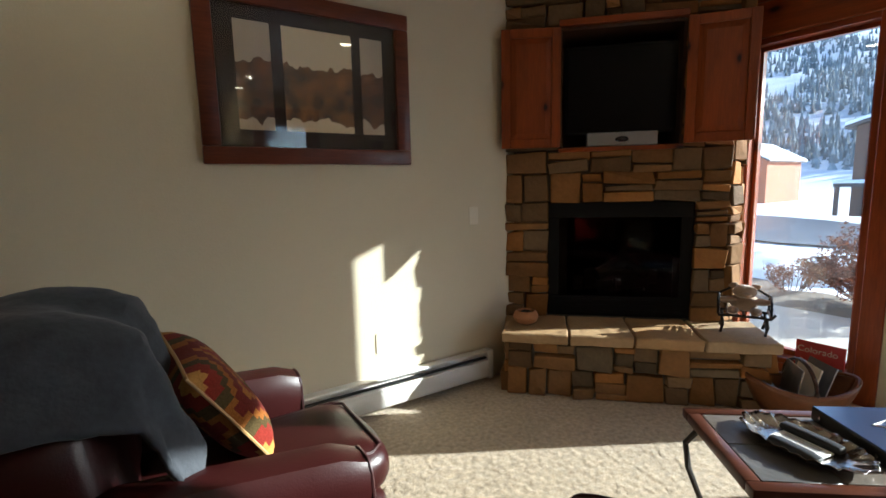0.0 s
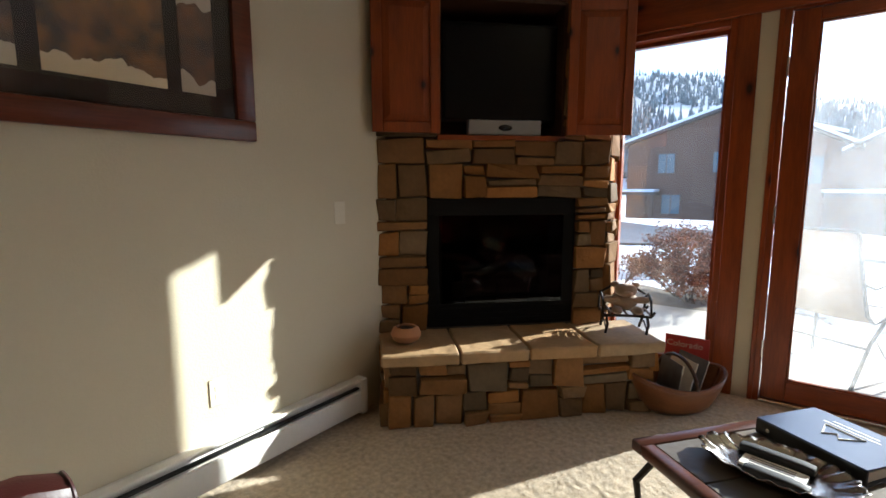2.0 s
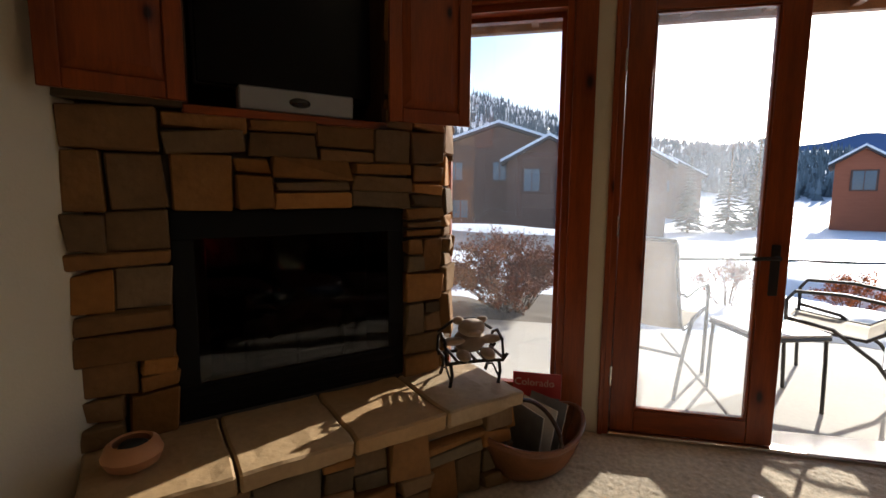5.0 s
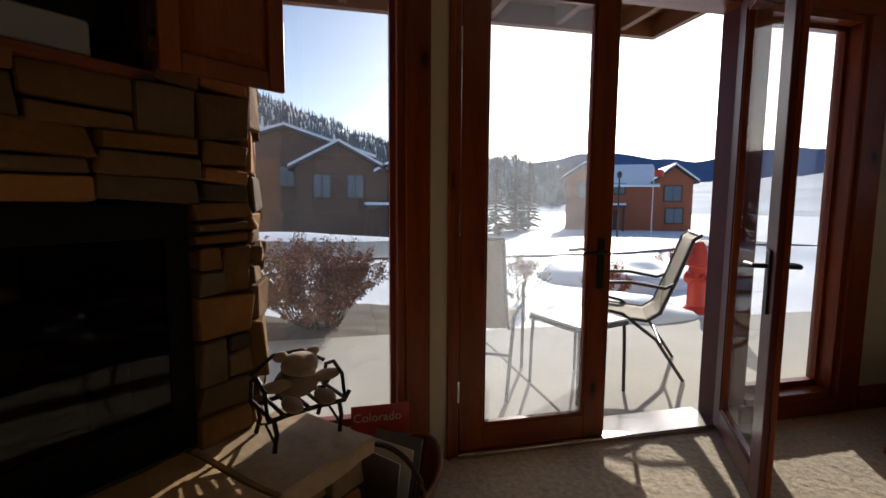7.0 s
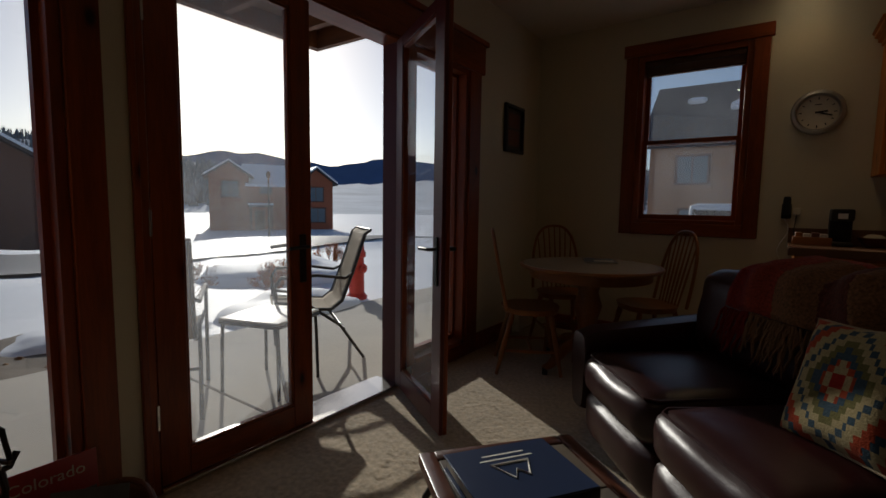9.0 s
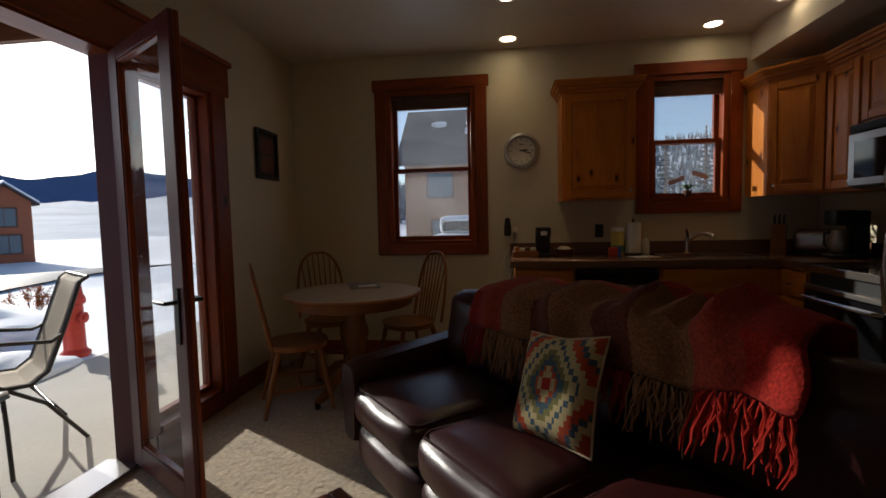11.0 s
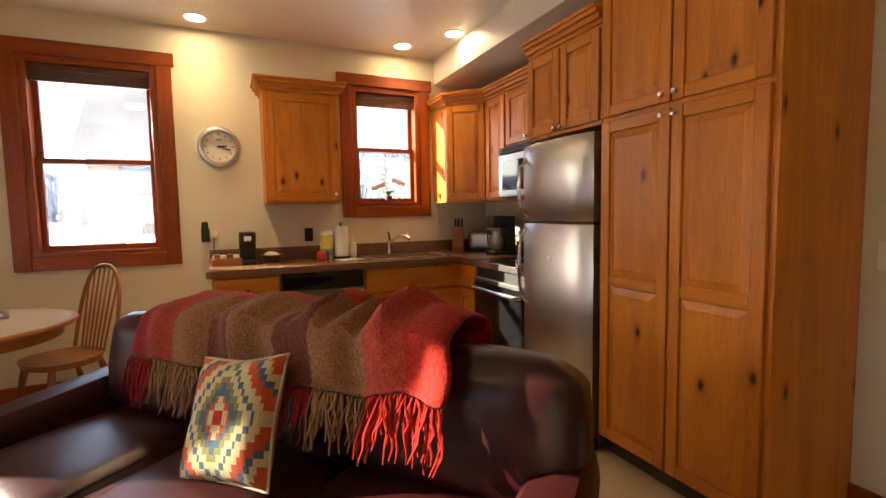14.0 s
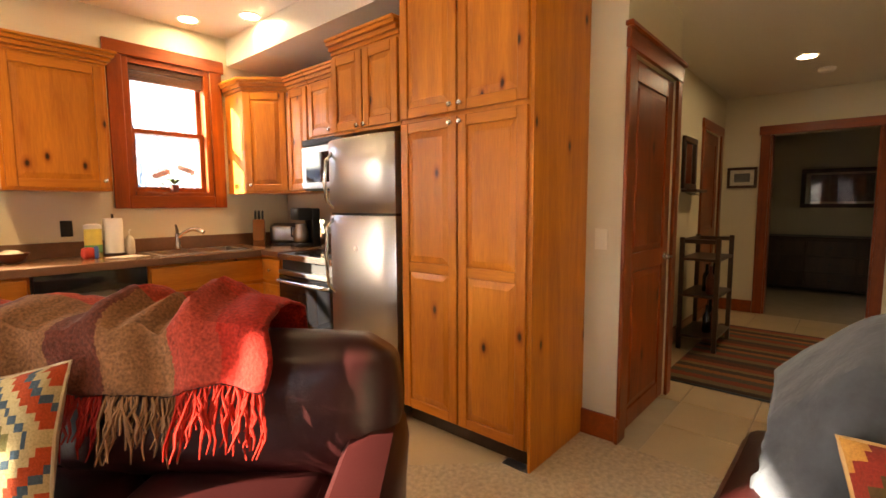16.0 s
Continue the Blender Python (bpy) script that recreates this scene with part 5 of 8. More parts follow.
# corner cabinet with a diagonal front
cc = thing("corner_cabinet", pose(0, 0, 0), "knotty wooden corner wall cabinet with angled front", "cabinet")
bm = bmesh.new()
foot = [(-0.43, YS + 0.002), (-0.43, YS + 0.32), (-0.68, YS + 0.60), (XW + 0.002, YS + 0.60), (XW + 0.002, YS + 0.002)]
a, b = [bm.verts.new((x, y, ZU)) for x, y in foot], [bm.verts.new((x, y, ZT)) for x, y in foot]
bm.faces.new(a)
bm.faces.new(b)
for k in range(5):
    bm.faces.new((a[k], a[(k + 1) % 5], b[(k + 1) % 5], b[k]))
part("body", bm, PINE, cc, smooth=False)
dg = math.degrees(math.atan2(-0.28, 0.25))
dl = math.hypot(0.25, 0.28)
cd = panel_door("door", dl - 0.03, ZT - ZU - 0.04, cc, Matrix.Translation((-0.68 + 0.011, YS + 0.60 - 0.011, ZU + 0.02)) @ pose(0, 0, 0, 0, 0, dg) @ Matrix.Diagonal((1, -1, 1, 1)), PINE)
knob(cd, dl - 0.075, 0.05, -0.02)
bm = bmesh.new()
for o, lo, hi in ((0.012, 0.0, 0.25), (0.03, 0.25, 0.55), (0.05, 0.55, 0.8), (0.062, 0.8, 1.0)):
    ft = [(-0.43 + o, YS + 0.002), (-0.43 + o, YS + 0.32 + 0.4 * o), (-0.68 + 0.4 * o, YS + 0.60 + o), (XW + 0.002, YS + 0.60 + o), (XW + 0.002, YS + 0.002)]
    z0, z1 = ZT + 0.095 * lo, ZT + 0.095 * hi
    a, b = [bm.verts.new((x, y, z0)) for x, y in ft], [bm.verts.new((x, y, z1)) for x, y in ft]
    bm.faces.new(a)
    bm.faces.new(b)
    for k in range(5):
        bm.faces.new((a[k], a[(k + 1) % 5], b[(k + 1) % 5], b[k]))
part("crown_moulding", bm, PINE_X, cc, smooth=False)

cabinet("wall_cabinet", east(YS + 0.604, -0.68, ZU), 0.31, 0.318, ZT - ZU, [(0.01, 0.30, 0.02, ZT - ZU - 0.02)], (), "narrow knotty wooden wall cabinet beside the microwave", 0.095, [(0, 0.27, 0.06)])
cabinet("wall_cabinet", east(-1.482, -0.68, 1.80), 0.70, 0.318, ZT - 1.80, [(0.01, 0.345, 0.02, ZT - 1.82), (0.355, 0.69, 0.02, ZT - 1.82)], (), "short knotty wooden wall cabinet above the microwave", 0.095, [(0, 0.315, 0.05), (1, 0.385, 0.05)])
cabinet("fridge_cabinet", east(-0.778, -0.40, 1.735), 0.635, 0.596, 0.50, [(0.01, 0.312, 0.02, 0.48), (0.322, 0.625, 0.02, 0.48)], (), "knotty wooden cabinet above the refrigerator", 0.095, [(0, 0.285, 0.035), (1, 0.35, 0.035)])
PT = 1.745
pantry = cabinet("pantry_cabinet", east(-0.138, -0.40, 0.0), 0.836, 0.594, ZS - 0.005,
                 [(0.01, 0.413, 0.11, PT - 0.012, 0.83), (0.423, 0.826, 0.11, PT - 0.012, 0.83), (0.01, 0.413, PT + 0.012, ZS - 0.05), (0.423, 0.826, PT + 0.012, ZS - 0.05)], (),
                 "tall knotty alder pantry cabinet with four panelled doors", 0.0, [(0, 0.385, PT - 0.045), (1, 0.45, PT - 0.045), (2, 0.385, PT + 0.045), (3, 0.45, PT + 0.045)], toe=True)
part("toe_board", box(0.002, 0.055, 0.0, 0.834, 0.0598, 0.10), DARK_WOOD, pantry, "dark toe board")
part("side_panel", box(0.8365, -0.004, 0.0, 0.852, 0.594, ZS - 0.006, 0.002), PINE, pantry)

# base units
BT = 0.89
cabinet("base_cabinet", north(1.48, YS + 0.60, 0), 0.445, 0.597, BT, [(0.015, 0.43, 0.12, 0.66)], [(0.015, 0.43, 0.69, 0.86)], "knotty wooden base cabinet with a drawer", 0, [(0, 0.39, 0.60)], toe=True)
cabinet("sink_cabinet", north(0.425, YS + 0.60, 0), 0.86, 0.597, BT, [(0.015, 0.425, 0.12, 0.66), (0.435, 0.845, 0.12, 0.66)], (), "knotty wooden sink cabinet with two doors", 0, [(0, 0.39, 0.60), (1, 0.47, 0.60)], toe=True)
fp_s = part("false_front", box(0.015, -0.02, 0.69, 0.845, -0.001, 0.86, 0.006, 2), PINE_X, bpy.data.objects["sink_cabinet"])
cabinet("base_cabinet", east(YS + 0.605, -0.41, 0), 0.30, 0.588, BT, [(0.012, 0.288, 0.12, 0.66)], [(0.012, 0.288, 0.69, 0.86)], "narrow knotty wooden base cabinet beside the range", 0, toe=True)
part("filler", box(-0.41, YS + 0.02, 0.10, -0.437, YS + 0.604, BT), PINE, bpy.data.objects["sink_cabinet"], m=north(0.425, YS + 0.60, 0).inverted())

dw = thing("dishwasher", north(1.03, YS + 0.60, 0), "black and steel dishwasher under the worktop", "dishwasher")
part("tub", box(0.003, 0.002, 0.10, 0.597, 0.58, BT - 0.002), BLACK, dw)
part("door_panel", box(0.004, -0.022, 0.12, 0.596, -0.001, 0.745, 0.004), STEEL, dw, "brushed steel door")
part("control_panel", box(0.004, -0.03, 0.75, 0.596, -0.001, 0.885, 0.008, 2), BLACK_GLOSS, dw, "black control panel with a hand grip")
part("kickplate", box(0.004, 0.04, 0.0, 0.596, 0.055, 0.10), BLACK, dw)

wt = thing("worktop", pose(0, 0, 0), "brown speckled laminate worktop with backsplash", "worktop")
CZT = 0.93
bm = bmesh.new()
SK = (-0.33, 0.30, YS + 0.12, YS + 0.52)
for s, e, lo, hi in grid_cells(-1.0 + 0.002, 1.51, YS + 0.002, YS + 0.635, [SK]):
    box(s, lo, BT + 0.001, e, hi, CZT, bm=bm)
box(-0.998, YS + 0.635, BT + 0.001, -0.375, YS + 0.90, CZT, bm=bm)
part("slab", bm, COUNTER, wt, smooth=False)
bm = box(-0.38, YS + 0.63, BT - 0.01, 1.515, YS + 0.642, CZT + 0.002, 0.004)
part("edge_trim", bm, COUNTER, wt)
part("backsplash", box(-0.998, YS + 0.001, CZT, 1.51, YS + 0.02, CZT + 0.105, 0.003), COUNTER, wt)
part("backsplash", box(-0.9985, YS + 0.021, CZT, -0.98, YS + 0.90, CZT + 0.105, 0.003), COUNTER, wt)
sink = thing("kitchen_sink", pose(-0.015, YS + 0.32, CZT), "stainless steel double-bowl kitchen sink", "sink")
bm = bmesh.new()
for s, e, lo, hi in grid_cells(-0.335, 0.335, -0.215, 0.215, [(-0.295, -0.015, -0.17, 0.15), (0.015, 0.295, -0.17, 0.15)]):
    box(s, lo, 0.0005, e, hi, 0.006, bm=bm)
part("rim", bm, STEEL, sink)
for x0 in (-0.295, 0.015):
    bm = bmesh.new()
    for s, e, lo, hi in grid_cells(x0 - 0.004, x0 + 0.284, -0.174, 0.154, [(x0, x0 + 0.28, -0.17, 0.15)]):
        box(s, lo, -0.16, e, hi, 0.0, bm=bm)
    box(x0, -0.17, -0.164, x0 + 0.28, 0.15, -0.16, bm=bm)
    part("bowl", bm, STEEL, sink)
tap = thing("kitchen_faucet", pose(0.06, YS + 0.13, CZT + 0.006), "chrome pull-out kitchen faucet behind the sink", "faucet")
part("base", lathe([(0.028, 0), (0.03, 0.008), (0.022, 0.02), (0.019, 0.10), (0.021, 0.13), (0, 0.135)], 16), CHROME, tap)
part("spout", tube([(0, 0, 0.09), (-0.03, 0.05, 0.14), (-0.07, 0.10, 0.165), (-0.11, 0.15, 0.16), (-0.13, 0.18, 0.14)], [0.013, 0.013, 0.014, 0.018, 0.018], 10), CHROME, tap)
part("lever", tube([(0, 0, 0.135), (0.0, -0.01, 0.17), (0.0, -0.03, 0.20)], [0.013, 0.010, 0.008], 8), DARK_WOOD, tap, "dark lever")

# ---- refrigerator ----
fr = thing("refrigerator", east(-0.782, -0.40, 0), "stainless steel top-freezer refrigerator", "refrigerator")
FW, FH = 0.635, 1.70
part("body", box(0.004, 0.0, 0.03, FW - 0.004, 0.56, FH - 0.01, 0.004), material("grey_appliance_paint", (0.10, 0.10, 0.10), 0.5), fr)
def curved_door(z0, z1):
    bm = bmesh.new()
    n = 14
    rows = []
    for z in (z0, z0 + 0.012, z1 - 0.012, z1):
        ins = 0.008 if z in (z0, z1) else 0.0
        rows.append([bm.verts.new((0.004 + ins + (FW - 0.008 - 2 * ins) * k / n, -0.045 - 0.030 * (1 - (2 * k / n - 1) ** 4) + ins, z)) for k in range(n + 1)])
    back = [[bm.verts.new((x, -0.002, z)) for x in (0.004, FW - 0.004)] for z in (z0, z1)]
    for a, b in zip(rows, rows[1:]):
        for k in range(n):
            bm.faces.new((a[k], a[k + 1], b[k + 1], b[k]))
    for row, bk in ((rows[0], back[0]), (rows[-1], back[1])):
        bm.faces.new(row + [bk[1], bk[0]])
    bm.faces.new([r[0] for r in rows] + [back[1][0], back[0][0]])
    bm.faces.new([r[-1] for r in rows] + [back[1][1], back[0][1]])
    return bm
for z0, z1, nm in ((0.07, 1.222, "fridge_door"), (1.238, FH, "freezer_door")):
    d = part(nm, curved_door(z0, z1), STEEL, fr, "brushed steel door")
    za, zb = (0.72, 1.20) if nm == "fridge_door" else (1.27, FH - 0.08)
    pts = [(0.055, -0.05, za), (0.05, -0.10, za + 0.05), (0.047, -0.115, (za + zb) / 2), (0.05, -0.10, zb - 0.05), (0.055, -0.05, zb)]
    part("handle", tube(pts, 0.013, 10), CHROME, d, "curved steel handle")
part("gasket", box(0.01, -0.04, 1.222, FW - 0.01, -0.002, 1.238), BLACK, fr, "black door gap")
part("kickplate", box(0.01, -0.03, 0.0, FW - 0.01, 0.0, 0.065), BLACK, fr, "black kickplate")
part("magnet", lathe([(0.016, 0), (0.014, 0.006), (0, 0.008)], 16, m=pose(0.30, -0.0745, 1.02, 90)), WHITE, fr, "small round white magnet")

# ---- range and microwave ----
rg = thing("range", east(-1.488, -0.40, 0), "black electric range with glass oven door", "stove")
RW = 0.70
part("body", box(0.004, 0.0, 0.04, RW - 0.004, 0.56, 0.905, 0.004), BLACK, rg)
part("oven_door", box(0.006, -0.035, 0.22, RW - 0.006, -0.001, 0.76, 0.008, 2), DARKGLASS, rg, "black glass oven door")
part("oven_trim", box(0.006, -0.038, 0.765, RW - 0.006, -0.001, 0.80, 0.006), STEEL, rg, "steel trim strip")
part("handle", tube([(0.05, -0.035, 0.72), (0.06, -0.075, 0.725), (RW - 0.06, -0.075, 0.725), (RW - 0.05, -0.035, 0.72)], 0.012, 8), CHROME, rg, "chrome oven handle")
part("storage_drawer", box(0.006, -0.03, 0.06, RW - 0.006, -0.001, 0.21, 0.006), BLACK_GLOSS, rg)
part("cooktop", box(0.002, -0.03, 0.906, RW - 0.002, 0.57, 0.925, 0.006), BLACK_GLOSS, rg, "black glass cooktop")
part("cooktop_edge", box(0.002, -0.036, 0.88, RW - 0.002, -0.0305, 0.925, 0.004), CHROME, rg, "bright front edge")
part("backguard", box(0.004, 0.51, 0.926, RW - 0.004, 0.58, 1.10, 0.01), BLACK_GLOSS, rg, "black control backguard")
for x, y in ((0.18, 0.14), (0.52, 0.14), (0.18, 0.38), (0.52, 0.38)):
    part("burner", lathe([(0.06, 0.9255), (0.09, 0.9262), (0.092, 0.929), (0.058, 0.929)], 24, m=Matrix.Translation((x, y, 0))), IRON, rg, "dark burner ring")
for k in range(5):
    part("control_knob", lathe([(0.02, 0), (0.018, 0.018), (0, 0.02)], 12, m=pose(0.10 + 0.125 * k, 0.51, 1.03, 90)), BLACK, rg)
mw = thing("microwave", east(-1.482, -0.62, 1.40), "stainless over-the-range microwave with dark window", "microwave")
part("body", box(0.003, 0.0, 0.0, 0.697, 0.375, 0.395, 0.006), BLACK, mw)
part("door", box(0.004, -0.025, 0.012, 0.53, -0.001, 0.335, 0.006), STEEL, mw, "steel door frame")
part("door_window", box(0.06, -0.0265, 0.06, 0.44, -0.0245, 0.285), DARKGLASS, mw, "dark glass window")
part("vent_grille", box(0.004, -0.02, 0.34, 0.696, -0.001, 0.39, 0.004), BLACK, mw, "black top vent")
for k in range(7):
    part("slat", box(0.03, -0.024, 0.345 + 0.006 * k, 0.67, -0.0205, 0.348 + 0.006 * k), IRON, mw)
part("keypad", box(0.535, -0.025, 0.012, 0.696, -0.001, 0.335, 0.006), BLACK_GLOSS, mw, "black keypad")
part("handle", tube([(0.505, -0.024, 0.04), (0.505, -0.06, 0.07), (0.505, -0.06, 0.28), (0.505, -0.024, 0.31)], 0.009, 8), CHROME, mw, "steel bar handle")

# ---- ceiling lights ----
BULB = glow("warm_lamp_glow", (1.0, 0.80, 0.52), 14.0)
def downlight(x, y, z, power):
    d = thing("recessed_light", pose(x, y, z), "round recessed ceiling downlight, switched on", "ceiling light", "recessed ceiling lights")
    part("trim_ring", lathe([(0.062, -0.001), (0.085, -0.001), (0.086, -0.006), (0.078, -0.009), (0.064, -0.006)], 28), WHITE, d, "white trim ring")
    part("lens", lathe([(0, -0.0035), (0.0615, -0.0035), (0.0615, -0.002), (0, -0.002)], 28), BULB, d, "glowing lens")
    ld = bpy.data.lights.new("downlight_beam", "SPOT")
    ld.energy, ld.color, ld.spot_size, ld.spot_blend, ld.shadow_soft_size = power, (1.0, 0.66, 0.33), radians(110), 0.9, 0.06
    lo = new("downlight_beam", ld)
    lo.matrix_basis = look((x, y, z - 0.012), (x, y, 0))
    return d
LAMPS = [(1.51, -2.17, ZC), (1.52, -1.42, ZC), (-0.07, -2.17, ZC), (-0.36, -1.75, ZC), (2.07, 0.49, ZC), (0.05, 2.36, ZC), (-3.55, 1.44, ZS)]
for x, y, z in LAMPS:
    downlight(x, y, z, 1.2 if z == ZS else 1.2 if x == -0.36 else 0.5 if y > 2 else 1.4 if y > 0 else 4.6 if y < -2 else 8.5)
sd = thing("smoke_detector", pose(-4.1, 1.55, ZS), "white round smoke detector on the hall ceiling", "smoke detector")
part("case", lathe([(0.065, 0), (0.065, -0.02), (0.05, -0.035), (0, -0.038)], 24), WHITE, sd)

# ---- hall ----
hd = thing("closet_door", pose(-1.80, YD, 0), "red-brown knotty panelled closet door, closed", "door", kind="structure")
panel_door("slab", 0.756, 2.045, hd, pose(0.758, -0.045, 0.006, 0, 0, 180), TRIM, rails=(0.95,), t=0.035, st=0.11)
kn = part("lever_plate", lathe([(0.026, 0), (0.024, 0.008), (0.01, 0.012), (0.01, 0.045), (0, 0.046)], 16, m=pose(0.07, -0.01, 0.95, -90)), CHROME, hd, "nickel rose")
part("lever", tube([(0.07, 0.035, 0.95), (0.10, 0.04, 0.95), (0.17, 0.036, 0.948)], 0.008, 8), CHROME, hd, "nickel lever handle")
for x0, x1 in ((-0.09, 0.0), (0.76, 0.85)):
    part("casing", box(x0, -0.001, 0.0, x1, 0.02, 2.06, 0.004), TRIM, hd)
part("casing_top", box(-0.10, -0.001, 2.06, 0.86, 0.024, 2.16, 0.005), TRIM_X, hd)
part("cap", box(-0.12, -0.001, 2.16, 0.88, 0.04, 2.185, 0.004), TRIM_X, hd)
h2 = thing("hall_door", pose(-4.75, YH, 0), "red-brown door casing in the hall with a closed door", "door", kind="structure")
panel_door("slab", 0.75, 2.04, h2, pose(0.75, -0.05, 0, 0, 0, 180), TRIM, rails=(0.95,), t=0.035, st=0.11)
for x0, x1 in ((-0.09, 0.0), (0.75, 0.84)):
    part("casing", box(x0, -0.001, 0.0, x1, 0.022, 2.05, 0.004), TRIM, h2)
part("casing_top", box(-0.10, -0.001, 2.05, 0.85, 0.024, 2.15, 0.005), TRIM_X, h2)
h3 = thing("bedroom_doorway", pose(XF, 0, 0), "red-brown wooden casing of the open bedroom doorway", "doorway", kind="structure")
for y0, y1 in ((0.965, 1.06), (1.98, 2.075)):
    part("casing", box(-0.001, y0, 0.0, 0.022, y1, 2.05, 0.004), TRIM, h3)
for y0, y1 in ((1.06, 1.08), (1.96, 1.98)):
    part("jamb", box(-0.15, y0, 0.0, -0.002, y1, 2.05), TRIM, h3)
part("casing_top", box(-0.001, 0.95, 2.05, 0.024, 2.09, 2.15, 0.005), TRIM_Y, h3)

def picture(name, m, w, h, fw, art_mat, label, frame_mat=DARK_WOOD, mat_w=0.05, glass=True):
    """Framed picture: local x across, z up, hung with its back at y=0 and face at -y."""
    p = thing(name, m, label, "picture")
    for x0, x1, z0, z1 in ((-w / 2, w / 2, -h / 2, -h / 2 + fw), (-w / 2, w / 2, h / 2 - fw, h / 2), (-w / 2, -w / 2 + fw, -h / 2 + fw, h / 2 - fw), (w / 2 - fw, w / 2, -h / 2 + fw, h / 2 - fw)):
        part("frame_side", box(x0, -0.032, z0, x1, -0.002, z1, 0.006, 2), frame_mat, p)
    part("mount", box(-w / 2 + fw, -0.012, -h / 2 + fw, w / 2 - fw, -0.003, h / 2 - fw), art_mat[0], p)
    for x0, x1, z0, z1, mt in art_mat[1]:
        part("print", box(x0, -0.0155, z0, x1, -0.0125, z1), mt, p)
    if glass:
        part("glazing", box(-w / 2 + fw, -0.021, -h / 2 + fw, w / 2 - fw, -0.018, h / 2 - fw), pane_glass("picture_glass", 0.0003, 0.035), p, "reflecting picture glass")
    return p


# ---- outdoors ----
def ground_z(x, y):
    r = math.hypot(x - 1.5, y)
    s = min(1.0, max(0.0, (r - 7.0) / 26.0))
    s = s * s * (3 - 2 * s)
    near = min(1.0, max(0.0, (r - 4.6) / 2.5))
    bump = near * (0.10 * noise.noise(Vector((x * 0.35, y * 0.35, 3))) + 0.05 * noise.noise(Vector((x * 1.1, y * 1.1, 7))))
    bank = 0.75 * math.exp(-((r - 15.5) / 2.6) ** 2) * (0.65 + 0.6 * noise.noise(Vector((x * 0.22, y * 0.22, 1)))) if r < 26 else 0
    return -0.09 - 1.55 * s + bump + bank


bm = bmesh.new()
radii = [0.0] + [1.5 + 0.6 * k for k in range(50)] + [34, 40, 50, 65, 90, 130, 200, 320, 520, 900, 1500, 2600, 4200]
na = 120
rings = []
for r in radii:
    if r == 0:
        rings.append([bm.verts.new((1.5, 0, -0.09))])
        continue
    rings.append([bm.verts.new((1.5 + r * math.cos(2 * math.pi * k / na), r * math.sin(2 * math.pi * k / na), ground_z(1.5 + r * math.cos(2 * math.pi * k / na), r * math.sin(2 * math.pi * k / na)) if r < 60 else -1.64)) for k in range(na)])
for a, b in zip(rings, rings[1:]):
    for k in range(na):
        bm.faces.new(list(dict.fromkeys((a[k % len(a)], a[(k + 1) % len(a)], b[(k + 1) % len(b)], b[k % len(b)]))))
structure("ground", bm, SNOW, "snow covered ground with ploughed banks", "ground", smooth=True)

ROADM = material("wet_asphalt_slush", (0.10, 0.10, 0.11), 0.5, vary=0.35, scale=0.8, bump=0.3)
patio = structure("patio", box(XE + WT + 0.002, -6.0, -0.12, 5.62, 0.338, -0.03, 0.006), CONCRETE, "pale concrete patio slab with joints", "patio")
part("slab", box(XE + WT + 0.002, 0.35, -0.12, 5.66, 3.6, -0.031, 0.006), CONCRETE, patio)
bm = uv_sheet(40, 6, lambda u, v: (11.0 + 2.6 * v + 1.2 * math.sin(u * 3), -22 + 40 * u, 0))
for v in bm.verts:
    v.co.z = ground_z(v.co.x, v.co.y) + 0.05
structure("road", bm, ROADM, "wet grey driveway with melting snow", "road", smooth=True)

DIRT = material("damp_gravel_bed", (0.17, 0.14, 0.11), 0.95, vary=0.35, scale=1.8, fine=0.6, fine_scale=30, bump=1.0, bump_scale=26)
def bed_pt(u, v):
    x = 5.63 + (1.35 + 0.35 * math.sin(v * 9) + 0.2 * math.sin(v * 23 + 1)) * u
    y = 0.45 + 3.6 * v + 0.2 * math.sin(u * 7)
    return (x, y, ground_z(x, y) + 0.05 + 0.015 * noise.noise(Vector((x * 5, y * 5, 4))) - 0.09 * max(0.0, u - 0.8) / 0.2)
structure("garden_bed", uv_sheet(30, 50, bed_pt), DIRT, "bare gravel bed beside the patio", "garden bed", smooth=True)

BEAM = wood("porch_timber", (0.20, 0.075, 0.026), (0.09, 0.034, 0.014), axis=0, rough=0.6)
porch = thing("porch_roof", pose(0, 0, 0), "timber porch roof over the patio", "roof")
part("deck", box(XE + WT + 0.002, -0.745, 2.55, 4.78, 4.6, 2.61), BEAM, porch)
part("fascia", box(4.72, -0.80, 2.41, 4.78, 4.6, 2.65), BEAM, porch)
part("fascia", box(XE + WT + 0.002, -0.80, 2.41, 4.718, -0.75, 2.65), BEAM, porch)
for k in range(11):
    part("joist", box(XE + WT + 0.003, -0.5 + 0.5 * k, 2.43, 4.718, -0.45 + 0.5 * k, 2.549), BEAM, porch)
part("snow_cover", box(XE + WT + 0.05, -0.745, 2.655, 4.76, 4.6, 2.77, 0.04, 2), SNOW, porch, "snow on the porch roof")


# patio furniture
SLING = material("tan_mesh_sling", (0.34, 0.26, 0.16), 0.8, vary=0.1, scale=8, fine=0.25, fine_scale=260, bump=0.3, bump_scale=300)
FRAME = material("bronze_powder_coat", (0.035, 0.032, 0.03), 0.4, metal=0.3, vary=0.1)


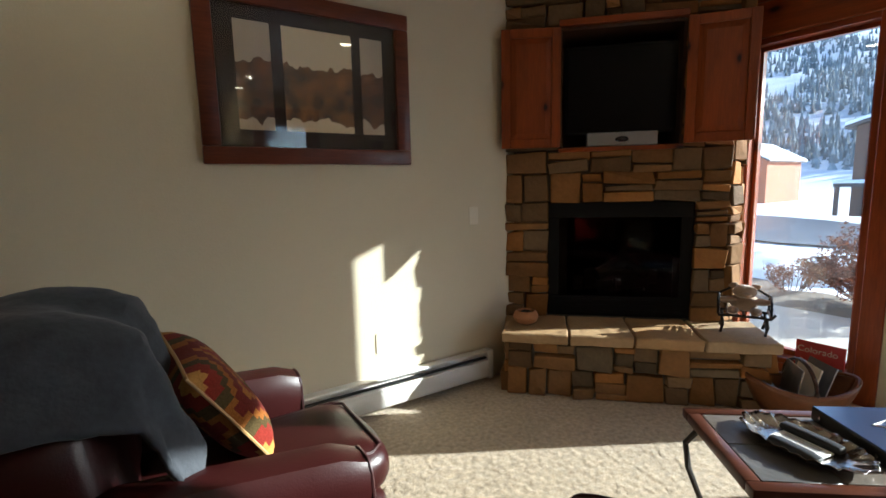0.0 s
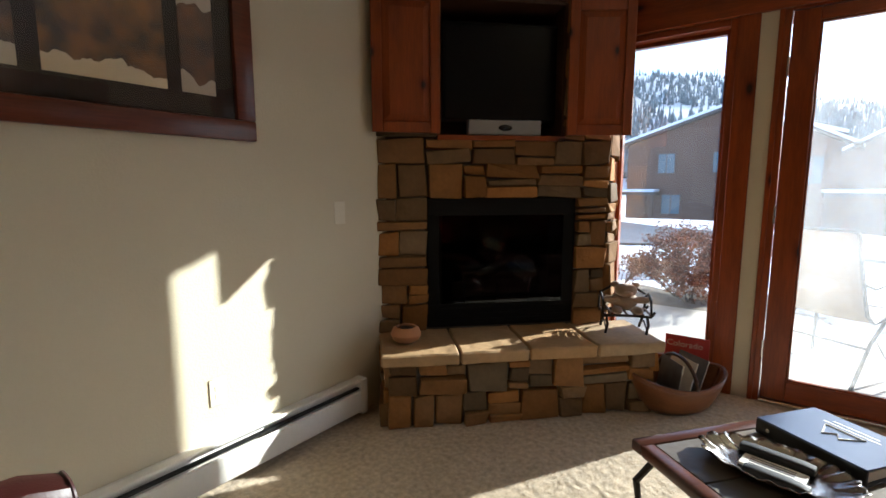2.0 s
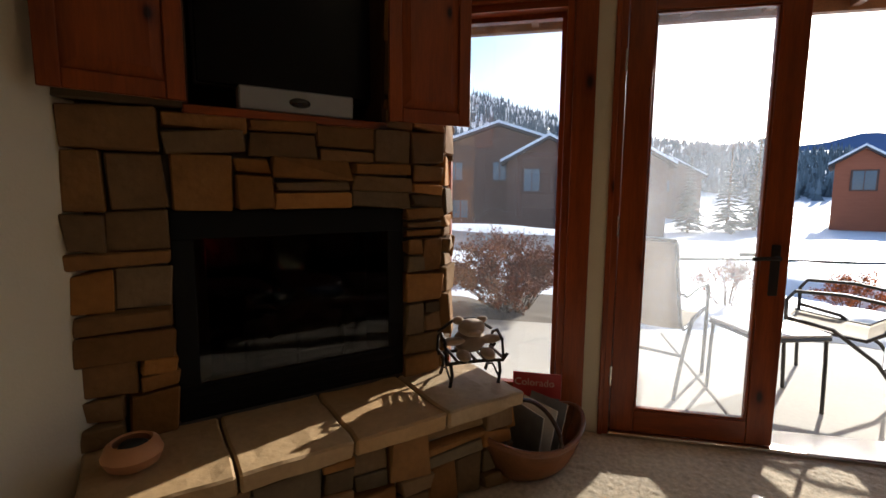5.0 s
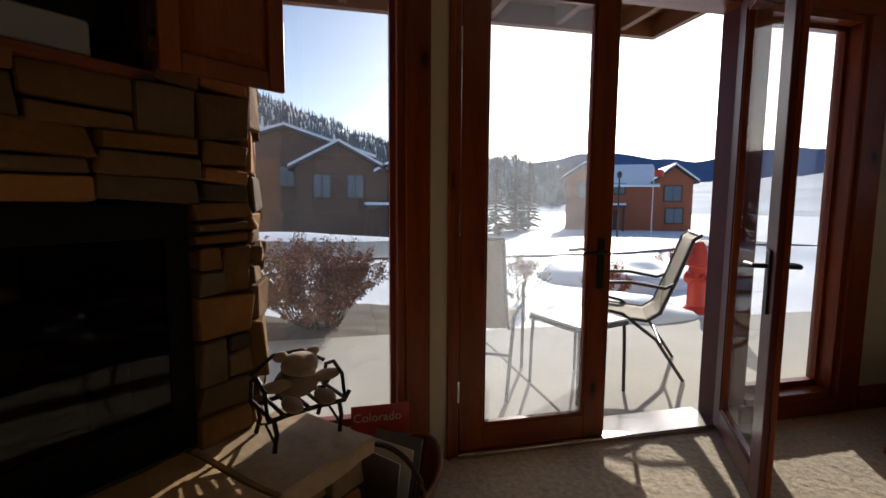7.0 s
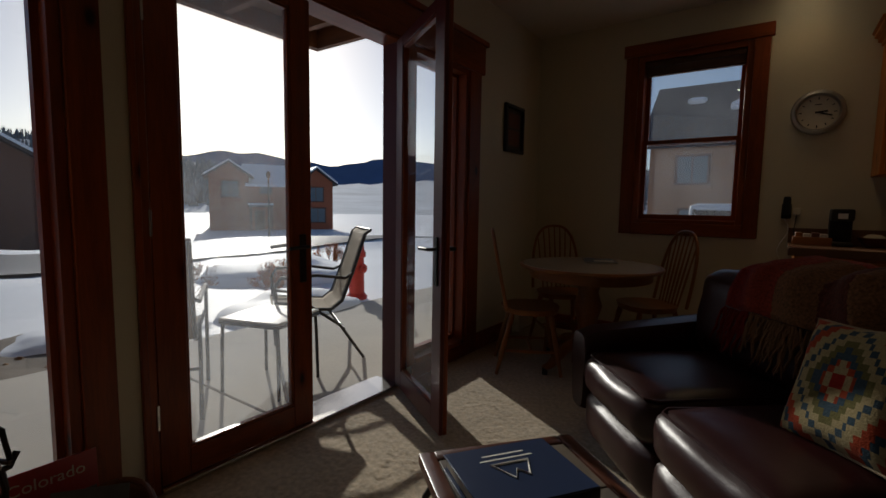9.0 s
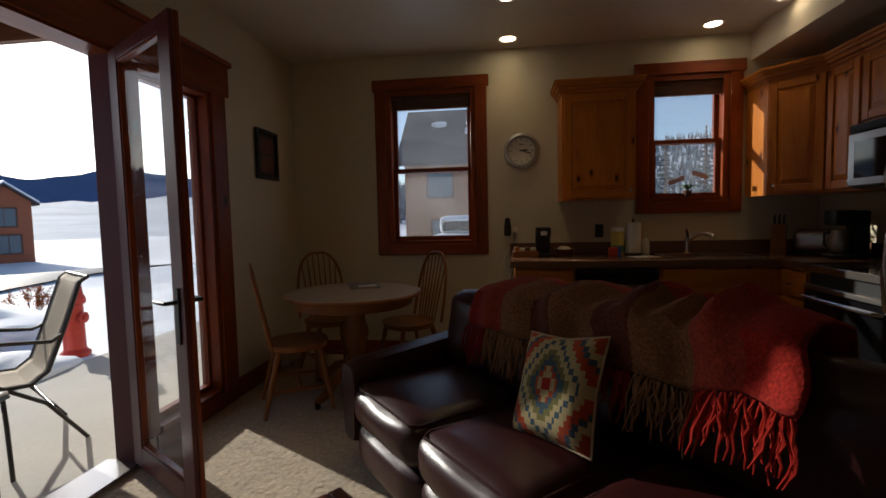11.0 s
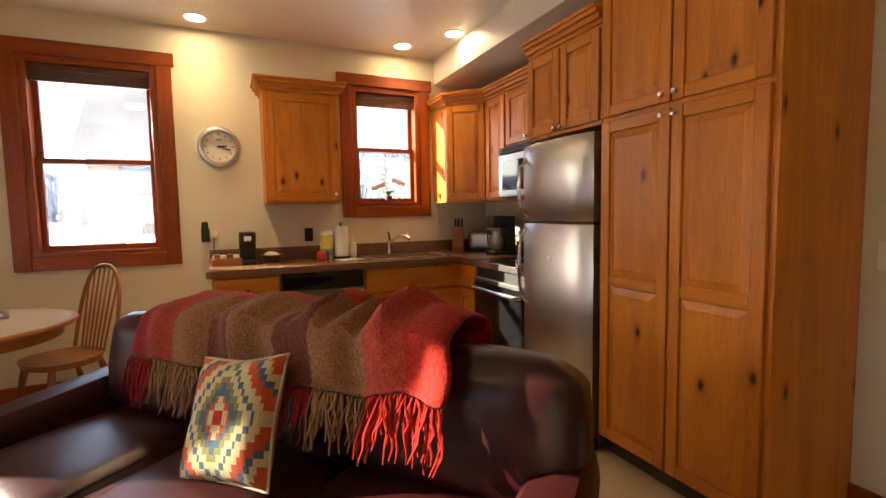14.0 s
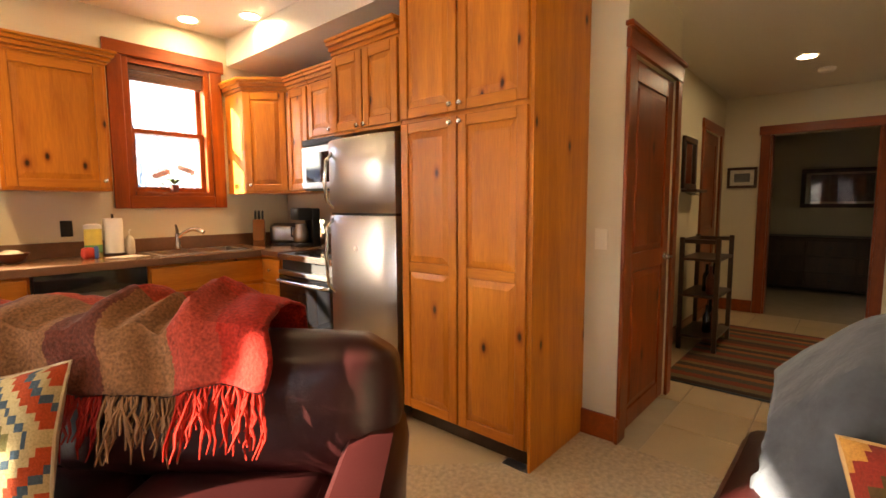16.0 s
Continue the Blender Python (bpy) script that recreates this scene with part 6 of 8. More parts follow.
def patio_chair(m, first=None):
    """Sling armchair; local +y is its front."""
    if first:
        return copy_thing(first, m)
    c = thing("patio_chair", m, "metal patio armchair with a tan mesh sling", "chair", "chairs on the patio")
    prof = [(0.26, 0.40), (0.05, 0.375), (-0.16, 0.36), (-0.24, 0.42), (-0.33, 0.66), (-0.42, 0.93), (-0.46, 0.96)]
    def sp(u, v):
        t = v * (len(prof) - 1)
        i = min(int(t), len(prof) - 2)
        f = t - i
        y, z = (prof[i][k] * (1 - f) + prof[i + 1][k] * f for k in (0, 1))
        x = -0.23 + 0.46 * u
        return (x, y, z - 0.012 * (1 - (2 * u - 1) ** 2))
    thicken(part("sling", uv_sheet(6, 24, sp), SLING, c, "tan woven mesh"), 0.004)
    for sxn in (-1, 1):
        x = sxn * 0.24
        part("side_rail", tube([(x, y, z) for y, z in prof], 0.012, 8), FRAME, c)
        part("front_leg", tube([(sxn * 0.28, 0.22, -0.03), (sxn * 0.28, 0.235, 0.3), (sxn * 0.28, 0.24, 0.56), (sxn * 0.28, 0.20, 0.62), (sxn * 0.28, -0.05, 0.63), (sxn * 0.27, -0.26, 0.60), (x, -0.32, 0.63)], 0.012, 8), FRAME, c)
        part("rear_leg", tube([(sxn * 0.27, -0.40, -0.03), (sxn * 0.265, -0.22, 0.24), (sxn * 0.25, 0.0, 0.40), (sxn * 0.27, 0.23, 0.44)], 0.012, 8), FRAME, c)
    part("cross_bar", rod((-0.24, 0.24, 0.385), (0.24, 0.24, 0.385), 0.011), FRAME, c)
    part("top_bar", rod((-0.24, -0.46, 0.96), (0.24, -0.46, 0.96), 0.011), FRAME, c)
    part("back_bar", rod((-0.26, -0.25, 0.21), (0.26, -0.25, 0.21), 0.010), FRAME, c)
    return c


pc = patio_chair(pose(4.55, 0.64, 0, 0, 0, -120))
patio_chair(pose(4.57, -0.49, 0, 0, 0, -32), pc)
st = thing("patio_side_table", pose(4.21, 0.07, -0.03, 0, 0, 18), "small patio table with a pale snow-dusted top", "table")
part("tabletop", box(-0.22, -0.22, 0.455, 0.22, 0.22, 0.475, 0.03, 3), WHITE, st, "pale glass top")
part("rim", tube([(-0.2, -0.225, 0.45), (0.2, -0.225, 0.45), (0.225, -0.2, 0.45), (0.225, 0.2, 0.45), (0.2, 0.225, 0.45), (-0.2, 0.225, 0.45), (-0.225, 0.2, 0.45), (-0.225, -0.2, 0.45)], 0.011, 8, closed=True), FRAME, st)
for sxn in (-1, 1):
    for syn in (-1, 1):
        part("leg", tube([(sxn * 0.2, syn * 0.2, 0.45), (sxn * 0.205, syn * 0.205, 0.3), (sxn * 0.21, syn * 0.21, 0.0)], 0.011, 8), FRAME, st)

# red hydrant standing in the snow past the patio
REDP = material("red_paint", (0.50, 0.04, 0.02), 0.5, vary=0.2, scale=12)
hy = thing("fire_hydrant", pose(6.05, -2.47, -0.1), "red fire hydrant in the snow by the patio", "hydrant")
part("barrel", lathe([(0.13, 0), (0.14, 0.05), (0.10, 0.09), (0.095, 0.55), (0.12, 0.57), (0.12, 0.62), (0.10, 0.66), (0.09, 0.75), (0.05, 0.83), (0, 0.85)], 18), REDP, hy)
for a in (0, 90, 180):
    part("outlet_cap", lathe([(0.055, 0), (0.06, 0.05), (0.03, 0.055), (0.025, 0.08), (0, 0.08)], 12, m=pose(0, 0, 0.42, 0, 0, a) @ pose(0.085, 0, 0, 0, 90, 0)), REDP, hy)

# ---- shrubs: bare twigs with clinging russet leaves ----
TWIG = material("brown_twig_bark", (0.10, 0.065, 0.045), 0.9, vary=0.3, scale=20)
LEAF = material("russet_dry_leaf", (0.22, 0.075, 0.035), 0.85, vary=0.3, scale=9, per_island=0.4)
LEAF_O = material("orange_dry_leaf", (0.42, 0.12, 0.03), 0.85, vary=0.3, scale=9, per_island=0.35)


def shrub(name, x, y, radius, height, seed, leaf_mat, n_stem, n_leaf, label):
    rnd = random.Random(seed)
    z0 = ground_z(x, y) - 0.03
    s = thing(name, pose(x, y, z0), label, "shrub")
    verts, faces, lv, lf = [], [], [], []
    tips = []

    def limb(p, q, r0, r1):
        d = (q - p).normalized()
        a = d.cross(Vector((0.3, 0.2, 0.9))).normalized()
        b = d.cross(a)
        i = len(verts)
        for c, r in ((p, r0), (q, r1)):
            for k in range(3):
                t = 2 * math.pi * k / 3
                verts.append(c + r * (math.cos(t) * a + math.sin(t) * b))
        for k in range(3):
            faces.append((i + k, i + (k + 1) % 3, i + 3 + (k + 1) % 3, i + 3 + k))

    def grow(p, d, ln, r, depth):
        q = p + d * ln
        limb(p, q, r, r * 0.65)
        if depth <= 2:
            tips.append((p, q))
        if depth == 0:
            return
        for _ in range(rnd.choice((2, 3))):
            nd = (d + 0.55 * Vector((rnd.uniform(-1, 1), rnd.uniform(-1, 1), rnd.uniform(-0.4, 0.7)))).normalized()
            grow(q, nd, ln * rnd.uniform(0.6, 0.85), r * 0.62, depth - 1)
    for _ in range(n_stem):
        a = rnd.uniform(0, 2 * math.pi)
        lean = rnd.uniform(0.1, 1.45)
        d = Vector((lean * radius / height * math.cos(a), lean * radius / height * math.sin(a), 1)).normalized()
        grow(Vector((0.12 * radius * math.cos(a), 0.12 * radius * math.sin(a), 0)), d, height * (rnd.uniform(0.19, 0.28) if n_stem > 40 else rnd.uniform(0.24, 0.34)) / (1 + 0.25 * lean), 0.007, 4 if n_stem > 40 else 3)
    for _ in range(n_leaf):
        p, q = rnd.choice(tips)
        c = p.lerp(q, rnd.random()) + 0.035 * Vector((rnd.uniform(-1, 1), rnd.uniform(-1, 1), rnd.uniform(-1, 1)))
        a = Vector((rnd.uniform(-1, 1), rnd.uniform(-1, 1), rnd.uniform(-1, 1))).normalized() * rnd.uniform(0.008, 0.019)
        b = a.cross(Vector((rnd.uniform(-1, 1), rnd.uniform(-1, 1), 1))).normalized() * a.length * 0.6
        i = len(lv)
        lv.extend((c - a, c + b, c + a, c - b))
        lf.append((i, i + 1, i + 2, i + 3))
    for nm, vv, ff, mt in (("branches", verts, faces, TWIG), ("leaves", lv, lf, leaf_mat)):
        me = bpy.data.meshes.new(nm)
        me.from_pydata([tuple(v) for v in vv], [], ff)
        me.materials.append(mt)
        ob = new(nm, me)
        ob.parent = s
        tagged(ob, kind="stuff")
    return s


shrub("shrub", 6.2, 1.75, 1.15, 1.25, 3, LEAF, 54, 26000, "dense leafless shrub with russet dry leaves")
shrub("shrub", 6.55, 2.75, 0.5, 0.6, 8, LEAF, 16, 1500, "low russet shrub beside the patio")
shrub("shrub", 7.2, -0.75, 0.55, 0.80, 4, LEAF, 18, 1900, "sparse twiggy shrub with snow between its stems")
shrub("shrub", 7.1, -2.0, 0.50, 0.62, 5, LEAF_O, 18, 2600, "orange-leaved low shrub by the patio")
shrub("shrub", 9.4, 2.0, 0.8, 0.9, 6, LEAF, 16, 1500, "twiggy brown shrub in the snow")
shrub("shrub", 9.0, -4.6, 0.6, 0.6, 7, LEAF_O, 14, 1500, "orange-leaved low shrub in the snow")
for k, (x, y, sx2, sy2, h) in enumerate(((6.1, -1.5, 0.6, 0.8, 0.24), (6.5, 0.35, 0.6, 0.7, 0.16), (8.2, 3.2, 1.2, 1.0, 0.3), (8.4, -3.0, 1.3, 1.2, 0.35))):
    bm = bmesh.new()
    bmesh.ops.create_icosphere(bm, subdivisions=4, radius=1.0)
    for v in bm.verts:
        v.co *= 1 + 0.25 * noise.noise(v.co * 1.6 + Vector((k * 9, 0, 0))) + 0.06 * noise.noise(v.co * 6)
        v.co = Vector((v.co.x * sx2, v.co.y * sy2, max(-0.1, v.co.z * h)))
    obj("snow_mound", bm, SNOW, "rounded heap of shovelled snow", "snow heap", "snow heaps", m=pose(x, y, ground_z(x, y) - 0.02))
bm = bmesh.new()
rr = random.Random(21)
for _ in range(36):
    x, y = rr.uniform(5.75, 6.6), rr.uniform(0.6, 3.2)
    s = rr.uniform(0.02, 0.05)
    tmp = bmesh.new()
    bmesh.ops.create_icosphere(tmp, subdivisions=1, radius=s)
    for v in tmp.verts:
        v.co *= 1 + 0.3 * noise.noise(v.co * 20 + Vector((x * 7, y * 5, 0)))
    merge(tmp, bm, Matrix.Translation((x, y, ground_z(x, y) + 0.3 * s)))
obj("garden_rocks", bm, STONE, "grey-brown garden stones round the shrub", "stones", kind="stuff", smooth=False)


# ---- houses ----
SIDING = material("red_brown_wood_siding", (0.34, 0.11, 0.055), 0.85, vary=0.12, scale=1.5, fine=0.25, fine_scale=6, stretch=(0.3, 0.3, 4.0))
SIDING_D = material("dark_brown_siding", (0.13, 0.065, 0.045), 0.85, vary=0.12, scale=1.5, fine=0.25, fine_scale=6, stretch=(0.3, 0.3, 4.0))
SIDING_T = material("tan_brown_siding", (0.30, 0.16, 0.085), 0.85, vary=0.12, scale=1.5, fine=0.25, fine_scale=6, stretch=(0.3, 0.3, 4.0))
ROOFM = material("dark_shingle", (0.07, 0.06, 0.06), 0.9, vary=0.2, scale=3)
HGLASS = material("far_window_glass", (0.10, 0.14, 0.17), 0.1, vary=0.1)
HTRIM = material("house_trim_paint", (0.10, 0.05, 0.035), 0.7, vary=0.1)


def side_gable(parent, x0, x1, d, h, rise, wall_mat, over=0.5, snowy=False):
    """A long block whose roof slopes towards the front at y=0, ridge along x."""
    bm = bmesh.new()
    sec = [(0, 0), (d, 0), (d, h), (d / 2, h + rise), (0, h)]
    a, b = [bm.verts.new((x0, y, z)) for y, z in sec], [bm.verts.new((x1, y, z)) for y, z in sec]
    bm.faces.new(a)
    bm.faces.new(b)
    for k in range(5):
        bm.faces.new((a[k], a[(k + 1) % 5], b[(k + 1) % 5], b[k]))
    part("wall", bm, wall_mat, parent, smooth=False)
    sl = rise / (d / 2)
    for sgn in (-1, 1):
        bm = bmesh.new()
        e = d / 2 + over
        pts = [(d / 2, h + rise + 0.02), (d / 2 + sgn * e, h + rise - sl * e + 0.02), (d / 2 + sgn * e, h + rise - sl * e + 0.22), (d / 2, h + rise + 0.22)]
        a, b = [bm.verts.new((x0 - over, y, z)) for y, z in pts], [bm.verts.new((x1 + over, y, z)) for y, z in pts]
        bm.faces.new(a)
        bm.faces.new(b)
        for k in range(4):
            bm.faces.new((a[k], a[(k + 1) % 4], b[(k + 1) % 4], b[k]))
        part("roof", bm, SNOW if snowy else ROOFM, parent, "snow-covered roof slope" if snowy else "", smooth=False)
    if snowy:
        return
    for cx, cy, r in ((1.9, 0.32, 0.45), (4.4, 0.24, 0.7), (6.6, 0.3, 1.1), (8.2, 0.36, 1.2)):
        z = h + rise * 2 * cy + 0.25
        part("snow_patch", soft_box(x0 + cx - r, d * cy - 0.5 * r, z - 0.35 * r, x0 + cx + r, d * cy + 0.5 * r, z + 0.35 * r, 0.2 * r, 0.05, 6, 0.1), SNOW, parent, "snow left on the roof")


def gable(parent, x0, x1, d, h, rise, wall_mat, snow=0.18, over=0.45):
    """A gabled block: x across the front, front at y=0, depth d, ridge along y."""
    bm = bmesh.new()
    xm = (x0 + x1) / 2
    sec = [(x0, 0), (x1, 0), (x1, h), (xm, h + rise), (x0, h)]
    a, b = [bm.verts.new((x, 0, z)) for x, z in sec], [bm.verts.new((x, d, z)) for x, z in sec]
    bm.faces.new(a)
    bm.faces.new(b)
    for k in range(5):
        bm.faces.new((a[k], a[(k + 1) % 5], b[(k + 1) % 5], b[k]))
    part("wall", bm, wall_mat, parent, smooth=False)
    sl = rise / ((x1 - x0) / 2)
    for nm, lift, th, mt in (("roof", 0.02, 0.18, ROOFM), ("roof_snow", 0.21, snow, SNOW)):
        if th <= 0:
            continue
        bm = bmesh.new()
        for sgn in (-1, 1):
            e = (x1 - x0) / 2 + over
            pts = [(xm, h + rise + lift), (xm + sgn * e, h + rise - sl * e + lift), (xm + sgn * e, h + rise - sl * e + lift + th), (xm, h + rise + lift + th)]
            a, b = [bm.verts.new((x, -over, z)) for x, z in pts], [bm.verts.new((x, d + over, z)) for x, z in pts]
            bm.faces.new(a)
            bm.faces.new(b)
            for k in range(4):
                bm.faces.new((a[k], a[(k + 1) % 4], b[(k + 1) % 4], b[k]))
        part(nm, bm, mt, parent, "snow on the roof" if nm == "roof_snow" else "", smooth=False)


def house_window(parent, x, z, w, h, y=0.0):
    wd = part("window", box(x - w / 2 - 0.12, y - 0.06, z - 0.12, x + w / 2 + 0.12, y - 0.002, z + h + 0.12), HTRIM, parent, "dark framed window", smooth=False)
    for k in range(2):
        part("pane", box(x - w / 2 + k * w / 2 + 0.03, y - 0.075, z, x - w / 2 + (k + 1) * w / 2 - 0.03, y - 0.061, z + h), HGLASS, wd)


def far_house(name, x, y, turn, blocks, windows, porch_at, mat, label):
    hs = thing(name, pose(x, y, ground_z(x, y) - 0.15, 0, 0, turn), label, "house")
    for b in blocks:
        gable(hs, *b, mat)
    for wdw in windows:
        house_window(hs, *wdw)
    if porch_at is not None:
        px, pw = porch_at
        part("porch_canopy", box(px - pw / 2, -1.6, 2.5, px + pw / 2, -0.01, 2.7), ROOFM, hs)
        part("porch_snow", box(px - pw / 2 - 0.05, -1.65, 2.705, px + pw / 2 + 0.05, -0.01, 2.9, 0.05), SNOW, hs, "snow on the porch")
        for sgn in (-1, 1):
            part("porch_post", box(px + sgn * (pw / 2 - 0.15) - 0.1, -1.5, 0, px + sgn * (pw / 2 - 0.15) + 0.1, -1.3, 2.5), HTRIM, hs)
        part("front_door", box(px - 0.5, -0.06, 0.1, px + 0.5, -0.005, 2.2), HTRIM, hs)
    return hs


# local x of a house faced from the west runs towards -y with turn -90
far_house("house", 36.0, 10.7, -90, [(0, 11.6, 9, 6.0, 1.9)],
          [(2.6, 4.0, 1.1, 1.3), (5.9, 4.0, 1.0, 1.3), (3.0, 1.2, 1.2, 1.3)], (0.9, 2.6), SIDING_D, "two-storey brown townhouse with snowy gable")
far_house("house", 34.2, 4.1, -90, [(0, 5.6, 6, 5.2, 1.5), (5.6, 10.4, 6, 5.0, 1.4)],
          [(1.7, 3.2, 1.1, 1.5), (3.9, 3.2, 1.1, 1.5), (8.0, 3.2, 1.1, 1.4)], (6.3, 3.6), SIDING_D, "brown townhouse with two snow-edged gables")
red_house = far_house("house", 46.5, -22.0, -118, [(0, 3.6, 9, 5.6, 1.2), (8.6, 12.0, 9, 5.2, 1.3)],
          [(1.9, 3.5, 1.5, 1.5), (5.2, 3.9, 1.0, 0.9), (10.2, 3.2, 1.5, 1.4), (10.4, 1.0, 1.5, 1.4)], (4.6, 2.2), SIDING, "two-storey red-brown house with a snow-laden roof")
side_gable(red_house, 3.6, 8.6, 8.8, 4.7, 2.2, SIDING, over=0.35, snowy=True)
south_house = far_house("house", 7.7, -27.0, 180, [], [(2.2, 4.2, 1.5, 1.4), (6.2, 4.2, 1.2, 1.4), (2.4, 1.4, 1.4, 1.3)], None, SIDING_T, "tan wooden house with a dark snow-patched roof")
side_gable(south_house, 0, 11.5, 8, 6.5, 3.6, SIDING_T)
far_house("house", 60.0, 32.2, -90, [(0, 7, 9, 5.0, 1.9)], [(2, 3.0, 1.4, 1.4), (5, 3.0, 1.4, 1.4)], None, SIDING, "distant red-brown house among trees")
far_house("house", 62.0, -2.0, -100, [(0, 7, 9, 5.0, 1.8), (8, 14, 9, 5.2, 1.7)], [(2, 3.3, 1.4, 1.4), (5, 3.3, 1.4, 1.4), (10, 3.3, 1.4, 1.4)], None, SIDING_D, "distant brown house below the wooded hill")

# parked pickup seen through the kitchen window
tk = thing("pickup_truck", pose(3.25, -17.5, ground_z(3.25, -17.5), 0, 0, 0), "white pickup truck parked in the snow", "truck")
PAINT = material("white_car_paint", (0.75, 0.75, 0.76), 0.25, vary=0.02, coat=0.5)
part("body", box(-0.95, -2.6, 0.45, 0.95, 2.6, 1.05, 0.10, 3), PAINT, tk)
part("cab", soft_box(-0.85, -0.6, 1.0, 0.85, 1.3, 1.75, 0.22, 0.0, 5), PAINT, tk)
part("windshield", box(-0.72, 1.22, 1.12, 0.72, 1.30, 1.55, 0.03), DARKGLASS, tk, "dark windshield")
part("bumper", box(-0.95, 2.55, 0.40, 0.95, 2.72, 0.62, 0.04), STEEL, tk)
for sgn in (-1, 1):
    part("headlight", box(sgn * 0.7 - 0.16, 2.58, 0.72, sgn * 0.7 + 0.16, 2.63, 0.9, 0.02), CHROME, tk)
    for yy in (-1.7, 1.7):
        wh = part("wheel", rod((sgn * 0.78, yy, 0.38), (sgn * 0.98, yy, 0.38), 0.38, n=24), BLACK, tk, "black tyre")
        part("rim", rod((sgn * 0.98, yy, 0.38), (sgn * 1.0, yy, 0.38), 0.22, n=20), CHROME, wh)

fl = thing("flag_pole", pose(37.0, -25.2, -1.7), "white pole with a red flag", "flag")
part("pole", rod((0, 0, 0), (0, 0, 5.9), 0.05, 0.03), WHITE, fl)
thicken(part("flag", uv_sheet(10, 4, lambda u, v: (0.3 * math.sin(u * 6) * 0.3, -0.05 - 0.9 * u, 5.1 + 0.6 * v)), REDP, fl, "red cloth"), 0.01)
sl = thing("street_lamp", pose(21.0, -11.3, ground_z(21, -11.3)), "dark street lamp post in the snow", "street lamp")
part("post", rod((0, 0, 0), (0, 0, 3.3), 0.045, 0.035), FRAME, sl)
part("lantern", lathe([(0.04, 3.3), (0.09, 3.35), (0.11, 3.55), (0.03, 3.62), (0, 3.66)], 12), FRAME, sl)

# ---- wooded hill, far mountain ----
HILL = material("snowy_hillside", (0.60, 0.63, 0.68), 0.9, vary=0.4, scale=0.02, fine=0.3, fine_scale=0.2)
# the ridge's blue is air haze put into its base colour
BLUE = material("hazed_far_mountain", (0.075, 0.13, 0.27), 1.0, vary=0.25, scale=0.004, fine=0.2, fine_scale=0.02)
PROFILE = ((-180, 4), (-130, 6), (-112, 8), (-104, 8), (-90, 5), (-60, 3.0), (-40, 2.2), (-28, 3.8), (-20, 4.8), (-12, 5.6), (-3.6, 7.4), (7, 11.0), (15, 12.2), (26, 13), (45, 13), (90, 8), (180, 4))


def hill_el(az):
    for (a, e), (b, f) in zip(PROFILE, PROFILE[1:]):
        if a <= az <= b:
            t = (az - a) / (b - a)
            return e + (f - e) * t
    return 4.0


def hill_z(r, az):
    t = (r - 130) / 420
    top = 1.2 + 550 * math.tan(radians(hill_el(az)))
    return -1.7 + (top + 1.7) * t ** 1.15 + (6 * noise.noise(Vector((az * 0.35, r * 0.01, 0))) + 3 * noise.noise(Vector((az * 1.3, r * 0.03, 5)))) * t


bm = bmesh.new()
rings = [[bm.verts.new((r * math.cos(radians(az)), r * math.sin(radians(az)), hill_z(r, az))) for az in range(-180, 181, 2)] for r in (130, 180, 240, 310, 400, 480, 550)]
for a, b in zip(rings, rings[1:]):
    for k in range(len(a) - 1):
        bm.faces.new((a[k], a[k + 1], b[k + 1], b[k]))
structure("backdrop_hill", bm, HILL, "snow covered hillside", "hill", smooth=True)
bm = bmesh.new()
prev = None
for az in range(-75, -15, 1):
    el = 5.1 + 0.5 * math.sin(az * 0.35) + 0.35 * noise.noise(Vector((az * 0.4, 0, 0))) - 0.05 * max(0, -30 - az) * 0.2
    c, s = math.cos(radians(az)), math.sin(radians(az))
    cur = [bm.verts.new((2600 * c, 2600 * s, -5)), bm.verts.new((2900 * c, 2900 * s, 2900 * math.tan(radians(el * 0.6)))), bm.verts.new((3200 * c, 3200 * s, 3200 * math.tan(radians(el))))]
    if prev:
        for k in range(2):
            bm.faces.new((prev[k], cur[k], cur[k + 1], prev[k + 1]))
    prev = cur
structure("backdrop_mountain", bm, BLUE, "distant wooded mountain ridge, coloured blue for haze", "mountain", smooth=True)

CONIFER = material("conifer_needles", (0.045, 0.065, 0.06), 0.9, vary=0.3, scale=0.05, per_island=0.5)
rf = random.Random(31)
verts, faces = [], []


def cone_tree(x, y, z, h, w):
    tiers = 3
    for k in range(tiers):
        z0, z1 = z + h * (0.08 + 0.27 * k), z + h * (0.48 + 0.26 * k)
        rr2 = w * (1 - 0.27 * k)
        i = len(verts)
        n = 6
        off = rf.uniform(0, 6)
        for q in range(n):
            a = off + 2 * math.pi * q / n
            rad = rr2 * rf.uniform(0.7, 1.15)
            verts.append((x + rad * math.cos(a), y + rad * math.sin(a), z0 + rf.uniform(-0.03, 0.03) * h))
        verts.append((x, y, min(z1, z + h)))
        for q in range(n):
            faces.append((i + q, i + (q + 1) % n, i + n))


for _ in range(15000):
    az = rf.choice((rf.uniform(-30, 60), rf.uniform(-30, 60), rf.uniform(-125, -60)))
    r = rf.uniform(150, 545)
    if noise.noise(Vector((az * 0.16, r * 0.02, 9))) < -0.3:
        continue
    cone_tree(r * math.cos(radians(az)), r * math.sin(radians(az)), hill_z(r, az) - 0.5, rf.uniform(4, 9), rf.uniform(0.8, 1.5))
# paler and bluer than CONIFER: distance haze mixed into the needle colour
FOREST = material("haze_paled_conifers", (0.13, 0.165, 0.19), 0.9, vary=0.3, scale=0.05, per_island=0.5)
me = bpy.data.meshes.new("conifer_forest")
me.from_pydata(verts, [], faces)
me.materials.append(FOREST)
tagged(new("conifer_forest", me), "conifer forest on the snowy hillside, its colour paled for haze", "forest", kind="stuff")


